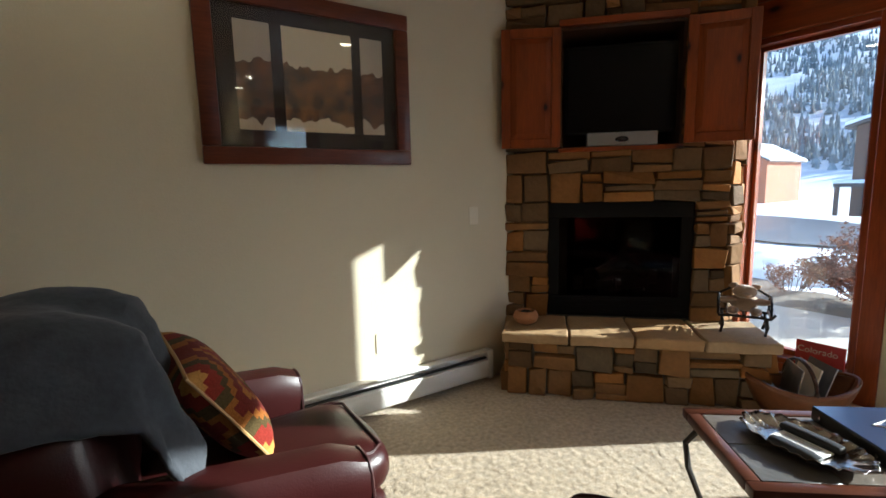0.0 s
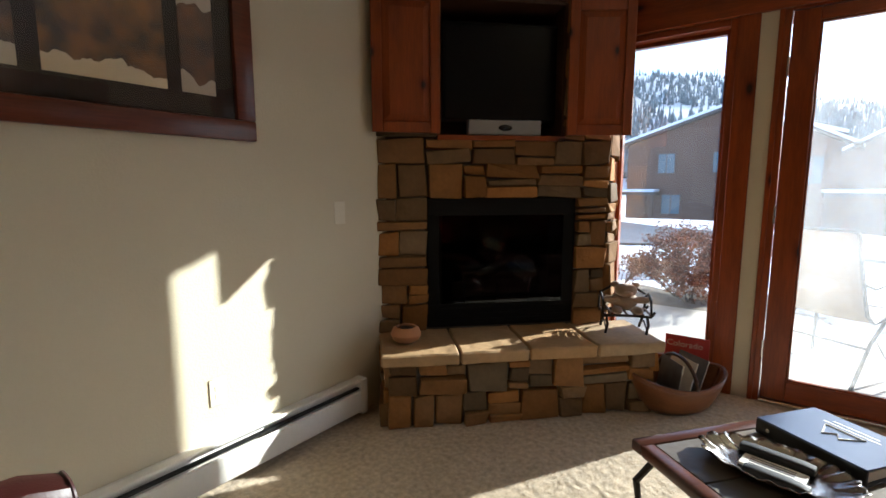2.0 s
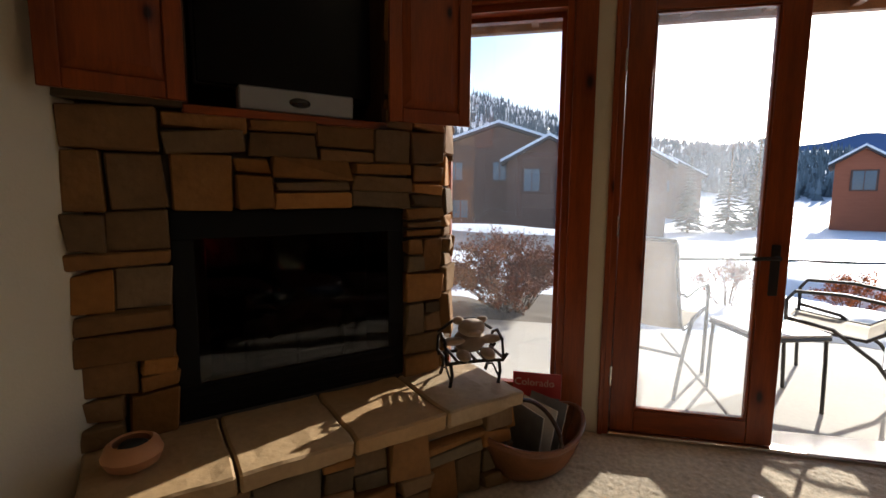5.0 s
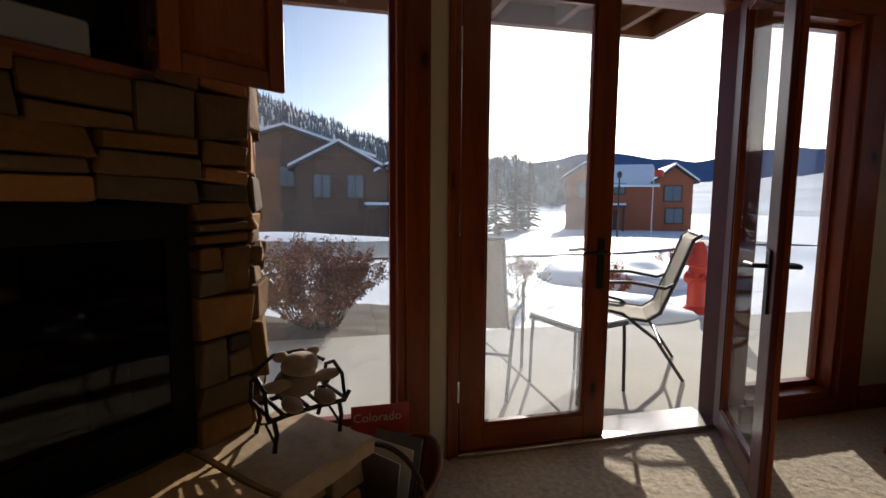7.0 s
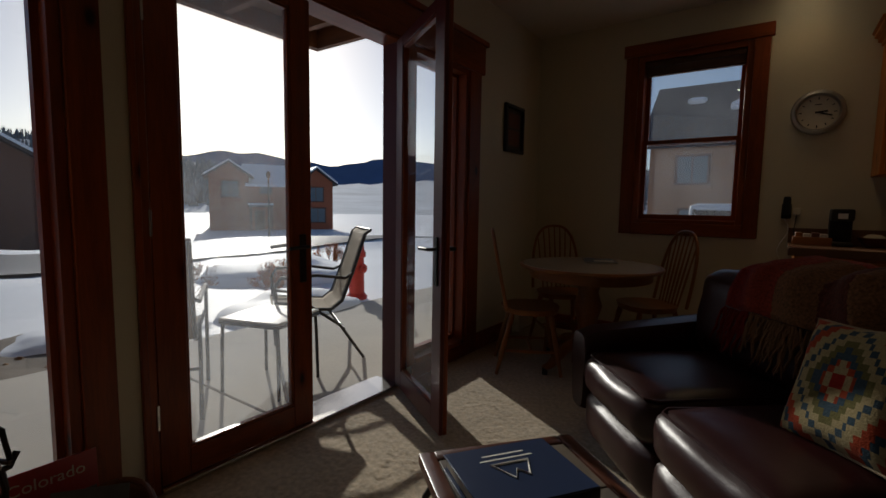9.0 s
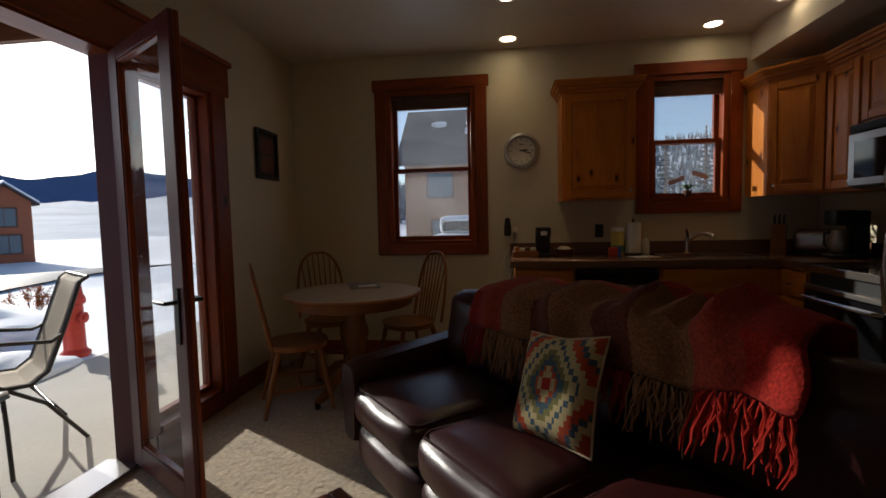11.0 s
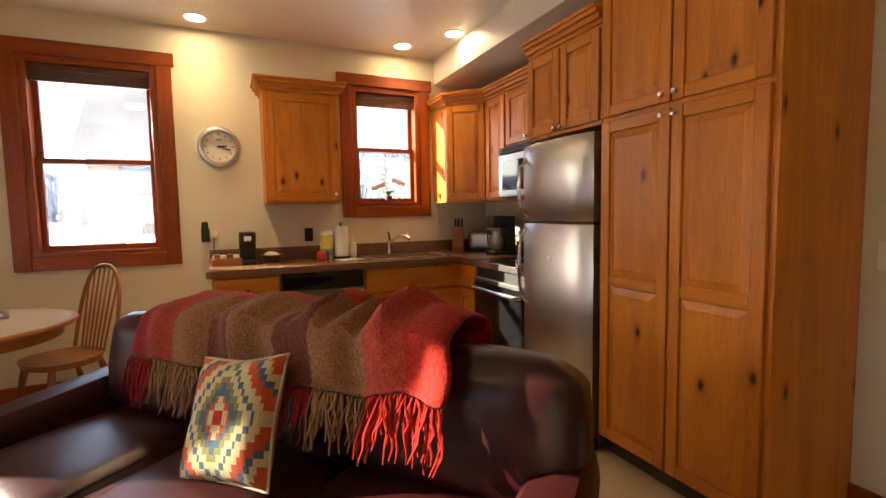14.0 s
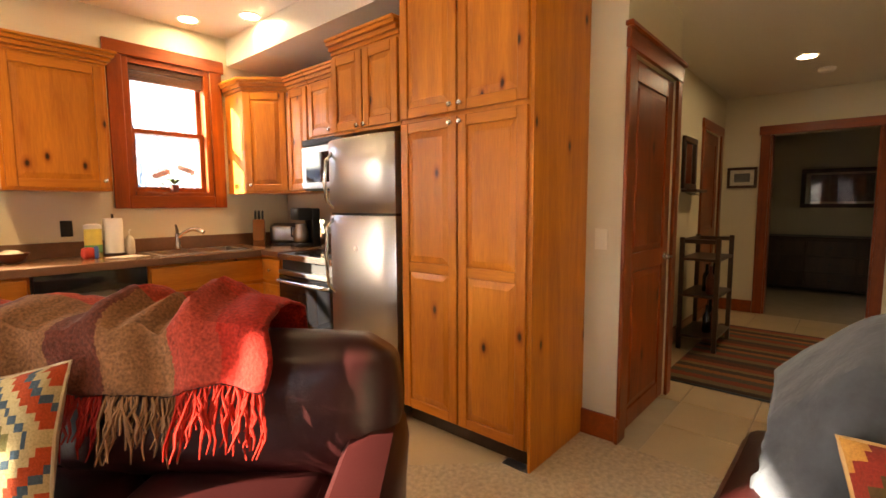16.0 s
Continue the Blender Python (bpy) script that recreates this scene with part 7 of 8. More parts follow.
def conifer(x, y, h, w, seed):
    """Spruce: tapered trunk and whorls of drooping branch sprays."""
    rnd = random.Random(seed)
    t = thing("conifer", pose(x, y, ground_z(x, y) - 0.1), "dark green spruce dusted with snow", "tree", "spruces near the houses")
    part("trunk", rod((0, 0, 0), (0, 0, h * 0.95), 0.02 * h, 0.005 * h), TWIG, t)
    vv, ff = [], []
    for k in range(26):
        f = k / 25
        z = h * (0.08 + 0.9 * f)
        for q in range(9):
            a = rnd.uniform(0, 2 * math.pi)
            ln = w * (1 - f) * rnd.uniform(0.6, 1.1) + 0.1
            d, s2 = Vector((math.cos(a), math.sin(a), -0.25)), Vector((-math.sin(a), math.cos(a), 0))
            p = Vector((0, 0, z))
            i = len(vv)
            vv.extend((p, p + d * ln * 0.55 + s2 * ln * 0.22, p + d * ln, p + d * ln * 0.55 - s2 * ln * 0.22, p + d * ln * 0.5 + Vector((0, 0, 0.10 * ln))))
            ff.extend(((i, i + 1, i + 4), (i + 1, i + 2, i + 4), (i + 2, i + 3, i + 4), (i + 3, i, i + 4)))
    me = bpy.data.meshes.new("crown")
    me.from_pydata([tuple(v) for v in vv], [], ff)
    me.materials.append(CONIFER)
    ob = new("crown", me)
    ob.parent = t


for k, (x, y, h, w) in enumerate(((40, -12, 7, 1.6), (43, -15, 8, 1.8), (39, -9, 6, 1.5), (44, -31, 5, 1.6), (48, -18.5, 9, 2.0), (-10, -34, 9, 1.9), (-13.5, -36, 10, 2.1), (-8, -38, 8, 1.8), (-6.2, -33, 7, 1.7), (-16, -33, 9, 2), (-3, -42, 10, 2.2))):
    conifer(x, y, h, w, 50 + k)


# ---- pictures ----
def lake_art(name, low, high, tree, warm_tree):
    """Painting of an autumn lake: pale sky, dark uneven trees and their mirror image."""
    m = bpy.data.materials.new(name)
    m.use_nodes = True
    nt = m.node_tree
    b = nt.nodes["Principled BSDF"]
    b.inputs["Roughness"].default_value = 0.6
    tc, sep = nt.nodes.new("ShaderNodeTexCoord"), nt.nodes.new("ShaderNodeSeparateXYZ")
    nt.links.new(tc.outputs["Object"], sep.inputs[0])

    def mn(op, a, c=0.0):
        n = nt.nodes.new("ShaderNodeMath")
        n.operation = op
        for k, val in enumerate((a, c)):
            if isinstance(val, (int, float)):
                n.inputs[k].default_value = val
            else:
                nt.links.new(val, n.inputs[k])
        return n.outputs[0]
    comb = nt.nodes.new("ShaderNodeCombineXYZ")
    nt.links.new(sep.outputs[0], comb.inputs[0])
    tall = nt.nodes.new("ShaderNodeTexNoise")
    tall.inputs["Scale"].default_value, tall.inputs["Detail"].default_value = 9.0, 4.0
    nt.links.new(comb.outputs[0], tall.inputs["Vector"])
    blot = nt.nodes.new("ShaderNodeTexNoise")
    blot.inputs["Scale"].default_value, blot.inputs["Detail"].default_value = 11.0, 5.0
    nt.links.new(tc.outputs["Object"], blot.inputs["Vector"])
    dist = mn("ABSOLUTE", mn("ADD", sep.outputs[2], 0.06))
    height = mn("MULTIPLY", tall.outputs["Fac"], 0.15)
    inside = mn("LESS_THAN", dist, mn("ADD", height, mn("MULTIPLY", blot.outputs["Fac"], 0.11)))
    grad = mn("MULTIPLY_ADD", sep.outputs[2], 1.6)
    skyc, treec, outc = (nt.nodes.new("ShaderNodeMix") for _ in range(3))
    for n in (skyc, treec, outc):
        n.data_type = "RGBA"
    skyc.inputs["A"].default_value, skyc.inputs["B"].default_value = (*low, 1), (*high, 1)
    nt.links.new(mn("ADD", grad, 0.5), skyc.inputs["Factor"])
    treec.inputs["A"].default_value, treec.inputs["B"].default_value = (*tree, 1), (*warm_tree, 1)
    nt.links.new(mn("MULTIPLY", mn("SUBTRACT", blot.outputs["Fac"], 0.35), 2.6), treec.inputs["Factor"])
    nt.links.new(mn("MULTIPLY", inside, 0.95), outc.inputs["Factor"])
    nt.links.new(skyc.outputs["Result"], outc.inputs["A"])
    nt.links.new(treec.outputs["Result"], outc.inputs["B"])
    nt.links.new(outc.outputs["Result"], b.inputs["Base Color"])
    return m


ART1 = lake_art("autumn_lake_print", (0.62, 0.46, 0.25), (0.72, 0.62, 0.42), (0.022, 0.018, 0.014), (0.34, 0.14, 0.025))
ART2 = lake_art("misty_lake_print", (0.45, 0.37, 0.26), (0.52, 0.45, 0.34), (0.022, 0.02, 0.018), (0.22, 0.09, 0.03))
MOUNT = material("dark_brown_mount", (0.025, 0.016, 0.012), 0.8, vary=0.1)
PALE = material("pale_paper", (0.62, 0.57, 0.46), 0.8, vary=0.05)
RUSTP = material("rust_print", (0.16, 0.05, 0.035), 0.7, vary=0.5, scale=9)
GREYP = material("grey_photo_print", (0.12, 0.12, 0.12), 0.6, vary=0.6, scale=14)
MAHOG = wood("mahogany_frame", (0.16, 0.038, 0.016), (0.06, 0.016, 0.008), axis=0, rough=0.3)
picture("framed_picture", pose(0.945, YN - 0.001, 1.815), 1.06, 0.80, 0.08, (MOUNT, [(-0.365, -0.205, -0.24, 0.25, ART2), (-0.15, 0.2, -0.24, 0.25, ART1), (0.25, 0.375, -0.24, 0.25, ART2)]),
        "large framed triptych of an autumn lake in mahogany frame", MAHOG)
picture("framed_picture", pose(XE - 0.001, -1.855, 1.82, 0, 0, -90), 0.34, 0.40, 0.03, (BLACK, [(-0.10, 0.10, 0.01, 0.13, RUSTP), (-0.10, 0.10, -0.14, -0.01, RUSTP)]), "small black framed picture with rust-coloured prints", BLACK)
picture("framed_picture", pose(XF + 0.001, 0.80, 1.58, 0, 0, 90), 0.30, 0.24, 0.03, (PALE, [(-0.08, 0.08, -0.05, 0.05, GREYP)]), "small framed photograph with pale mount in the hall", DARK_WOOD)
picture("framed_picture", pose(XF - 2.599, 1.65, 1.50, 0, 0, 90), 0.95, 0.58, 0.06, (PALE, [(-0.36, 0.36, -0.2, 0.2, GREYP)]), "dark framed picture on the bedroom wall", DARK_WOOD)

# ---- clock ----
ck = thing("wall_clock", pose(1.40, YS + 0.001, 1.845), "round silver wall clock with a cream dial", "clock")
part("rim", lathe([(0.118, 0.002), (0.152, 0.002), (0.155, 0.02), (0.145, 0.04), (0.128, 0.044), (0.12, 0.03), (0.116, 0.02)], 40, m=pose(0, 0, 0, -90)), material("satin_silver", (0.55, 0.53, 0.50), 0.3, metal=0.9), ck, "satin silver rim")
part("dial", lathe([(0, 0.012), (0.118, 0.012), (0.118, 0.003), (0, 0.003)], 40, m=pose(0, 0, 0, -90)), material("cream_dial", (0.66, 0.60, 0.48), 0.7), ck, "cream dial")
for k in range(12):
    a = radians(30 * k)
    part("hour_mark", box(-0.003, 0.0125, 0.088, 0.003, 0.0145, 0.108 if k % 3 == 0 else 0.102), BLACK, ck, m=pose(0, 0, 0, 0, 30 * k, 0))
for ang, ln, w in ((-84, 0.055, 0.006), (-108, 0.085, 0.0045)):
    part("hand", box(-w, 0.0155, -0.015, w, 0.0175, ln), BLACK, ck, m=pose(0, 0, 0, 0, ang, 0))
bm = box(-0.02, 0.0125, 0.052, 0.02, 0.0135, 0.058)
part("maker_mark", bm, BLACK, ck)

# ---- worktop clutter ----
def on_top(name, x, y, label, cat, rz=0, z=CZT):
    return thing(name, pose(x, y, z, 0, 0, rz), label, cat)


c1 = on_top("coffee_maker", 1.235, YS + 0.2, "small black single-cup coffee maker on the worktop", "coffee maker")
part("body", box(-0.06, -0.09, 0.0, 0.06, 0.0, 0.245, 0.012, 2), BLACK, c1)
part("head", box(-0.06, 0.0, 0.165, 0.06, 0.08, 0.245, 0.012, 2), BLACK, c1)
part("base", box(-0.06, 0.0, 0.0, 0.06, 0.09, 0.03, 0.008), BLACK, c1)
part("label_plate", box(-0.025, 0.0805, 0.18, 0.025, 0.082, 0.215), WHITE, c1, "pale label")
c2 = on_top("tea_tray", 1.385, YS + 0.22, "wooden tray with packets on the worktop", "tray")
part("tray", box(-0.10, -0.07, 0.0, 0.10, 0.07, 0.012, 0.004), OAK_X, c2)
for y0, y1 in ((-0.075, -0.067), (0.067, 0.075)):
    part("tray_side", box(-0.105, y0, 0.0, 0.105, y1, 0.055, 0.003), OAK_X, c2)
for k in range(4):
    part("packet", box(-0.085 + 0.045 * k, -0.05, 0.013, -0.045 + 0.045 * k, 0.05, 0.075 + 0.008 * (k % 2), 0.003), (PALE, RUSTP, PALE, OAK)[k], c2)
c3 = on_top("wooden_bowl", 1.06, YS + 0.2, "small red-brown wooden bowl of packets", "bowl")
part("bowl", lathe([(0.045, 0), (0.06, 0.01), (0.085, 0.05), (0.088, 0.062), (0.08, 0.06), (0.055, 0.02), (0, 0.014)], 24), MAHOG, c3)
part("packets", soft_box(-0.05, -0.05, 0.02, 0.05, 0.05, 0.075, 0.02, 0.01, 4, 0.008), PALE, c3)
c4 = on_top("paper_towel", 0.50, YS + 0.16, "upright white paper towel roll", "paper towel")
part("roll", lathe([(0.02, 0.02), (0.06, 0.02), (0.06, 0.27), (0.02, 0.27)], 28), WHITE, c4)
part("holder", lathe([(0.075, 0), (0.075, 0.015), (0.008, 0.02), (0.008, 0.30), (0, 0.305)], 20), DARK_WOOD, c4)
c5 = on_top("wipes_canister", 0.625, YS + 0.17, "yellow and white cleaning wipes canister", "canister")
YEL = material("yellow_label", (0.62, 0.50, 0.10), 0.5, vary=0.2, scale=20)
part("can", lathe([(0.05, 0), (0.052, 0.01), (0.052, 0.19), (0.046, 0.20), (0, 0.2)], 24), YEL, c5)
part("lid", lathe([(0.053, 0.2), (0.053, 0.225), (0.03, 0.235), (0, 0.236)], 24), WHITE, c5, "white lid")
part("label_band", lathe([(0.0525, 0.03), (0.053, 0.031), (0.053, 0.085), (0.0525, 0.086)], 24), material("green_label", (0.12, 0.30, 0.08), 0.5), c5)
c6 = on_top("soap_bottle", 0.40, YS + 0.15, "clear soap bottle with white pump", "bottle")
part("bottle", lathe([(0.03, 0), (0.034, 0.01), (0.034, 0.10), (0.02, 0.13), (0.012, 0.14), (0, 0.14)], 20), PALE, c6)
part("pump", tube([(0, 0, 0.14), (0, 0, 0.18), (0, 0.035, 0.182)], 0.006, 8), WHITE, c6)
c7 = on_top("sponge_pack", 0.70, YS + 0.30, "small red and blue packet beside the canister", "packet")
part("packet", soft_box(-0.05, -0.03, 0.0, 0.02, 0.03, 0.075, 0.012, 0.006, 4, 0.004), REDP, c7)
part("blue_packet", soft_box(-0.07, -0.02, 0.0, -0.045, 0.035, 0.085, 0.01, 0.004, 4, 0.004), material("blue_wrap", (0.05, 0.12, 0.35), 0.4), c7, "blue wrapper")
c8 = on_top("paper_sheet", 0.46, YS + 0.36, "loose white sheets of paper on the worktop", "paper", 14)
for k in range(3):
    part("sheet", box(-0.105, -0.07, 0.0008 + 0.0016 * k, 0.105, 0.07, 0.0018 + 0.0016 * k), WHITE, c8, m=pose(0.01 * k, 0, 0, 0, 0, 6 * k))
c9 = on_top("knife_block", -0.57, YS + 0.24, "wooden knife block with black handled knives", "knife block", -30)
part("block", merge(box(-0.05, -0.08, 0, 0.05, 0.06, 0.20, 0.006), None, pose(0, 0, 0.03, 18)), OAK, c9)
part("foot", box(-0.05, -0.09, 0.0, 0.05, 0.05, 0.05, 0.004), OAK_X, c9)
for i in range(3):
    for j in range(2):
        part("knife_handle", merge(box(-0.008, -0.012, 0.0, 0.008, 0.012, 0.10, 0.004), None, pose(-0.03 + 0.03 * i, -0.095 + 0.06 * j, 0.215 - 0.015 * j, 18)), BLACK, c9)
c10 = on_top("drip_coffee_maker", -0.80, YS + 0.62, "black drip coffee maker with a steel jug", "coffee maker", -100)
part("tower", box(-0.09, -0.10, 0.0, 0.09, -0.03, 0.33, 0.012, 2), BLACK, c10)
part("base", box(-0.09, -0.03, 0.0, 0.09, 0.11, 0.035, 0.01), BLACK, c10)
part("brew_head", box(-0.09, -0.03, 0.23, 0.09, 0.10, 0.335, 0.015, 2), BLACK, c10)
jug = part("jug", lathe([(0.05, 0.036), (0.065, 0.06), (0.066, 0.13), (0.045, 0.18), (0.048, 0.2), (0, 0.2)], 24, m=pose(0, 0.04, 0)), STEEL, c10, "steel jug")
part("jug_handle", tube([(0.05, 0.06, 0.18), (0.095, 0.09, 0.17), (0.095, 0.09, 0.09), (0.06, 0.065, 0.07)], 0.009, 8), BLACK, jug)
c11 = on_top("toaster", -0.80, YS + 0.30, "black and steel toaster in the corner", "toaster", -45)
part("shell", soft_box(-0.13, -0.08, 0.015, 0.13, 0.08, 0.19, 0.04, 0.004, 6), STEEL, c11)
for y in (-0.03, 0.03):
    part("slot", box(-0.10, y - 0.012, 0.186, 0.10, y + 0.012, 0.1935), BLACK, c11, "dark slot")
part("base", box(-0.12, -0.075, 0.0, 0.12, 0.075, 0.02, 0.005), BLACK, c11)


def plate_on(name, m, label, holes=2, mat=PLASTIC):
    p = thing(name, m, label, "wall plate")
    part("plate", box(-0.035, -0.004, -0.057, 0.035, 0.0, 0.057, 0.002), mat, p)
    for k in range(holes):
        part("insert", box(-0.013, -0.0055, -0.03 + 0.035 * k, 0.013, -0.0042, -0.008 + 0.035 * k, 0.0005), mat, p)
    return p


plate_on("wall_outlet", pose(1.256, YN - 0.0005, 0.40), "ivory electrical outlet on the wall")
plate_on("light_switch", pose(1.93, YN - 0.0005, 1.10), "ivory wall switch beside the fireplace", 1)
plate_on("light_switch", pose(-0.9645, 0.80, 1.10, 0, 0, 90), "ivory wall switch beside the pantry", 1)
plate_on("wall_outlet", pose(0.74, YS + 0.0005, 1.13, 0, 0, 180), "dark electrical outlet above the worktop", 2, BLACK)
ph = thing("wall_phone", pose(1.53, YS + 0.0005, 1.16, 0, 0, 180), "black cordless phone on a wall mount", "telephone")
part("cradle", box(-0.03, -0.03, -0.06, 0.03, 0.0, 0.05, 0.006), BLACK, ph)
part("handset", soft_box(-0.024, -0.055, -0.03, 0.024, -0.028, 0.10, 0.012, 0.0, 4), BLACK, ph)
part("adapter", box(0.04, -0.04, -0.03, 0.085, 0.0, 0.02, 0.005), PLASTIC, ph, "ivory power adapter")
cord = [(-0.01 + 0.03 * math.sin(k * 0.9), -0.012 - 0.01 * math.cos(k * 1.3), -0.06 - 0.045 * k) for k in range(11)]
part("cord", tube(cord, 0.003, 6), WHITE, ph, "hanging pale cord")
part("cord", tube([(0.06, -0.02, -0.03), (0.05, -0.02, -0.15), (0.08, -0.02, -0.28), (0.03, -0.02, -0.42), (0.05, -0.02, -0.55)], 0.003, 6), BLACK, ph)

orch = thing("potted_orchid", pose(0.0, YS - 0.05, W2[2] + 0.031), "small potted orchid with pale flowers on the window sill", "plant")
part("pot", lathe([(0.025, 0), (0.035, 0.05), (0.037, 0.06), (0.03, 0.055), (0, 0.05)], 18), RUSTP, orch)
GREEN = material("green_leaf", (0.06, 0.13, 0.04), 0.5, vary=0.2)
PETAL = material("pale_pink_petal", (0.60, 0.38, 0.36), 0.7, vary=0.2)
ro = random.Random(3)
for k in range(6):
    a = k * 1.05
    thicken(part("leaf", uv_sheet(8, 3, lambda u, v, a=a: ((0.09 * u) * math.cos(a) - 0.018 * math.sin(u * math.pi) * (v - 0.5) * 2 * math.sin(a), (0.09 * u) * math.sin(a) * 0.5 + 0.018 * math.sin(u * math.pi) * (v - 0.5) * 2 * math.cos(a), 0.055 + 0.05 * math.sin(u * 2.4))), GREEN, orch), 0.002)
for sgn in (-1, 1):
    part("stem", tube([(0, 0, 0.05), (0.02 * sgn, 0, 0.14), (0.07 * sgn, 0, 0.19 - 0.02 * sgn), (0.14 * sgn, 0, 0.17 - 0.03 * sgn)], 0.003, 6), GREEN, orch)
    for k in range(4):
        c = Vector((sgn * (0.05 + 0.03 * k), 0.005, 0.185 - 0.012 * k - 0.02 * sgn))
        bm = bmesh.new()
        for q in range(5):
            a = 2 * math.pi * q / 5
            bmesh.ops.create_uvsphere(bm, u_segments=8, v_segments=5, radius=1.0, matrix=Matrix.Translation(c + Vector((0.013 * math.cos(a), 0.004, 0.013 * math.sin(a)))) @ Matrix.Diagonal((0.011, 0.003, 0.011, 1)))
        part("flower", bm, PETAL, orch, "pale pink flower")

# ---- on the tables ----
mg = thing("magazine", pose(2.66, -1.72, 0.752, 0, 0, 25), "glossy magazine lying on the dining table", "magazine")
part("pages", box(-0.11, -0.14, 0.0, 0.11, 0.14, 0.008, 0.002), PALE, mg)
part("cover", box(-0.112, -0.142, 0.0083, 0.112, 0.142, 0.0095), GREYP, mg, "dark glossy cover")
part("cover_block", box(-0.09, 0.02, 0.0097, 0.05, 0.11, 0.0104), PALE, mg, "pale cover picture")
CTM = ct.matrix_basis
ty = thing("silver_tray", CTM @ pose(-0.115, -0.01, CZ - 0.002, 0, 0, -63), "ornate oval silver tray with wavy rim and cards", "tray")
SILVER = material("tarnished_silver", (0.40, 0.38, 0.36), 0.25, metal=1.0, vary=0.2, scale=14, bump=0.5, bump_scale=60)
def tray_pt(u, v):
    a = 2 * math.pi * u
    wob = 1 + 0.035 * math.sin(14 * a) * (v > 0.72) + 0.015 * math.sin(31 * a) * (v > 0.8)
    x, y = 0.185 * v * wob * math.cos(a), 0.115 * v * wob * math.sin(a)
    z = 0.002 if v < 0.6 else 0.002 + 0.03 * ((v - 0.6) / 0.4) ** 1.5 + 0.003 * math.sin(28 * a) * (v > 0.8)
    return (x, y, z)
tb = uv_sheet(112, 12, lambda u, v: tray_pt(u, max(v, 0.03)))
bmesh.ops.remove_doubles(tb, verts=tb.verts[:], dist=0.0004)
thicken(part("dish", tb, SILVER, ty, "polished silver dish"), 0.002)
part("card", box(-0.08, -0.035, 0.004, 0.07, 0.03, 0.012, 0.002), WHITE, ty, "white printed card")
for k in range(4):
    part("card_line", box(-0.06, -0.022 + 0.012 * k, 0.0122, 0.045, -0.017 + 0.012 * k, 0.0126), GREYP, ty)
part("case", soft_box(-0.10, 0.035, 0.004, 0.08, 0.075, 0.03, 0.01, 0.0, 4), BLACK, ty, "black case")
part("pouch", soft_box(-0.06, -0.085, 0.004, 0.09, -0.045, 0.03, 0.012, 0.0, 4), BLACK, ty, "black pouch")
NAVY = material("navy_cover", (0.02, 0.035, 0.085), 0.3, vary=0.1, coat=0.3)
bk = thing("guide_binder", CTM @ pose(0.165, 0.035, CZ - 0.002, 0, 0, 94), "navy blue ring binder with white print on the coffee table", "book")
part("cover", box(-0.15, -0.13, 0.0, 0.15, 0.13, 0.004, 0.002), NAVY, bk)
part("page_block", box(-0.14, -0.125, 0.0045, 0.14, 0.105, 0.034, 0.002), PALE, bk)
part("spine", box(-0.15, 0.122, 0.002, 0.15, 0.132, 0.046, 0.004, 2), BLACK, bk, "black binder spine")
for x in (-0.11, 0.11):
    part("rivet", lathe([(0.006, 0), (0.006, 0.002), (0, 0.003)], 10, m=pose(x, 0.132, 0.024, -90)), CHROME, bk, "bright rivet")
lid = part("top_cover", box(-0.15, -0.13, 0.0, 0.15, 0.13, 0.005, 0.002), NAVY, bk, m=pose(0, 0, 0.041, 1.8))
part("emblem", tube([(-0.05, -0.035, 0.0055), (-0.02, 0.03, 0.0055), (0.0, 0.0, 0.0055), (0.02, 0.035, 0.0055), (0.055, -0.035, 0.0055)], 0.0035, 6, closed=True), WHITE, lid, "white mountain emblem")
for k, w in enumerate((0.075, 0.06)):
    part("print_line", box(-w, -0.062 - 0.022 * k, 0.005, w, -0.056 - 0.022 * k, 0.0058), WHITE, lid)

# ---- hearth things ----
pot = thing("clay_bowl", FP @ pose(-0.30, -0.19, HZ + 0.004), "small round orange clay bowl on the hearth", "bowl")
CLAY = material("orange_clay", (0.42, 0.19, 0.08), 0.7, vary=0.15, scale=12)
part("bowl", lathe([(0.045, 0), (0.07, 0.015), (0.082, 0.045), (0.07, 0.075), (0.055, 0.085), (0.05, 0.08), (0.062, 0.05), (0.04, 0.015), (0, 0.012)], 28), CLAY, pot)
part("filling", soft_box(-0.04, -0.04, 0.02, 0.04, 0.04, 0.085, 0.03, 0.0, 4, 0.02), BLACK, pot, "dark dried contents")

SL = FP @ pose(0.965, -0.17, HZ + 0.002, 0, 0, -18)
sled = thing("toy_bench", SL, "small rustic twig bench on the hearth", "bench")
for y in (-0.075, 0.075):
    part("runner", tube([(-0.13, y, 0.10), (-0.06, y, 0.105), (0.06, y, 0.105), (0.13, y, 0.10), (0.15, y, 0.13)], 0.008, 7), IRON, sled)
for x in (-0.11, 0.11):
    for y in (-0.075, 0.075):
        part("leg", tube([(x, y, 0.105), (x + 0.008, y, 0.05), (x - 0.004, y * 1.1, 0.0)], 0.008, 7), IRON, sled)
    part("leg_brace", tube([(x, -0.075, 0.03), (x, 0.0, 0.06), (x, 0.075, 0.03)], 0.005, 6), IRON, sled)
for k in range(7):
    part("slat", rod((-0.125 + 0.042 * k, -0.085, 0.113), (-0.125 + 0.042 * k, 0.085, 0.113), 0.007, n=7), DARK_WOOD, sled)
for x in (-0.13, 0.13):
    part("side_hoop", tube([(x, -0.08, 0.11), (x, -0.06, 0.19), (x, 0.0, 0.215), (x, 0.06, 0.19), (x, 0.08, 0.11)], 0.007, 7), IRON, sled)
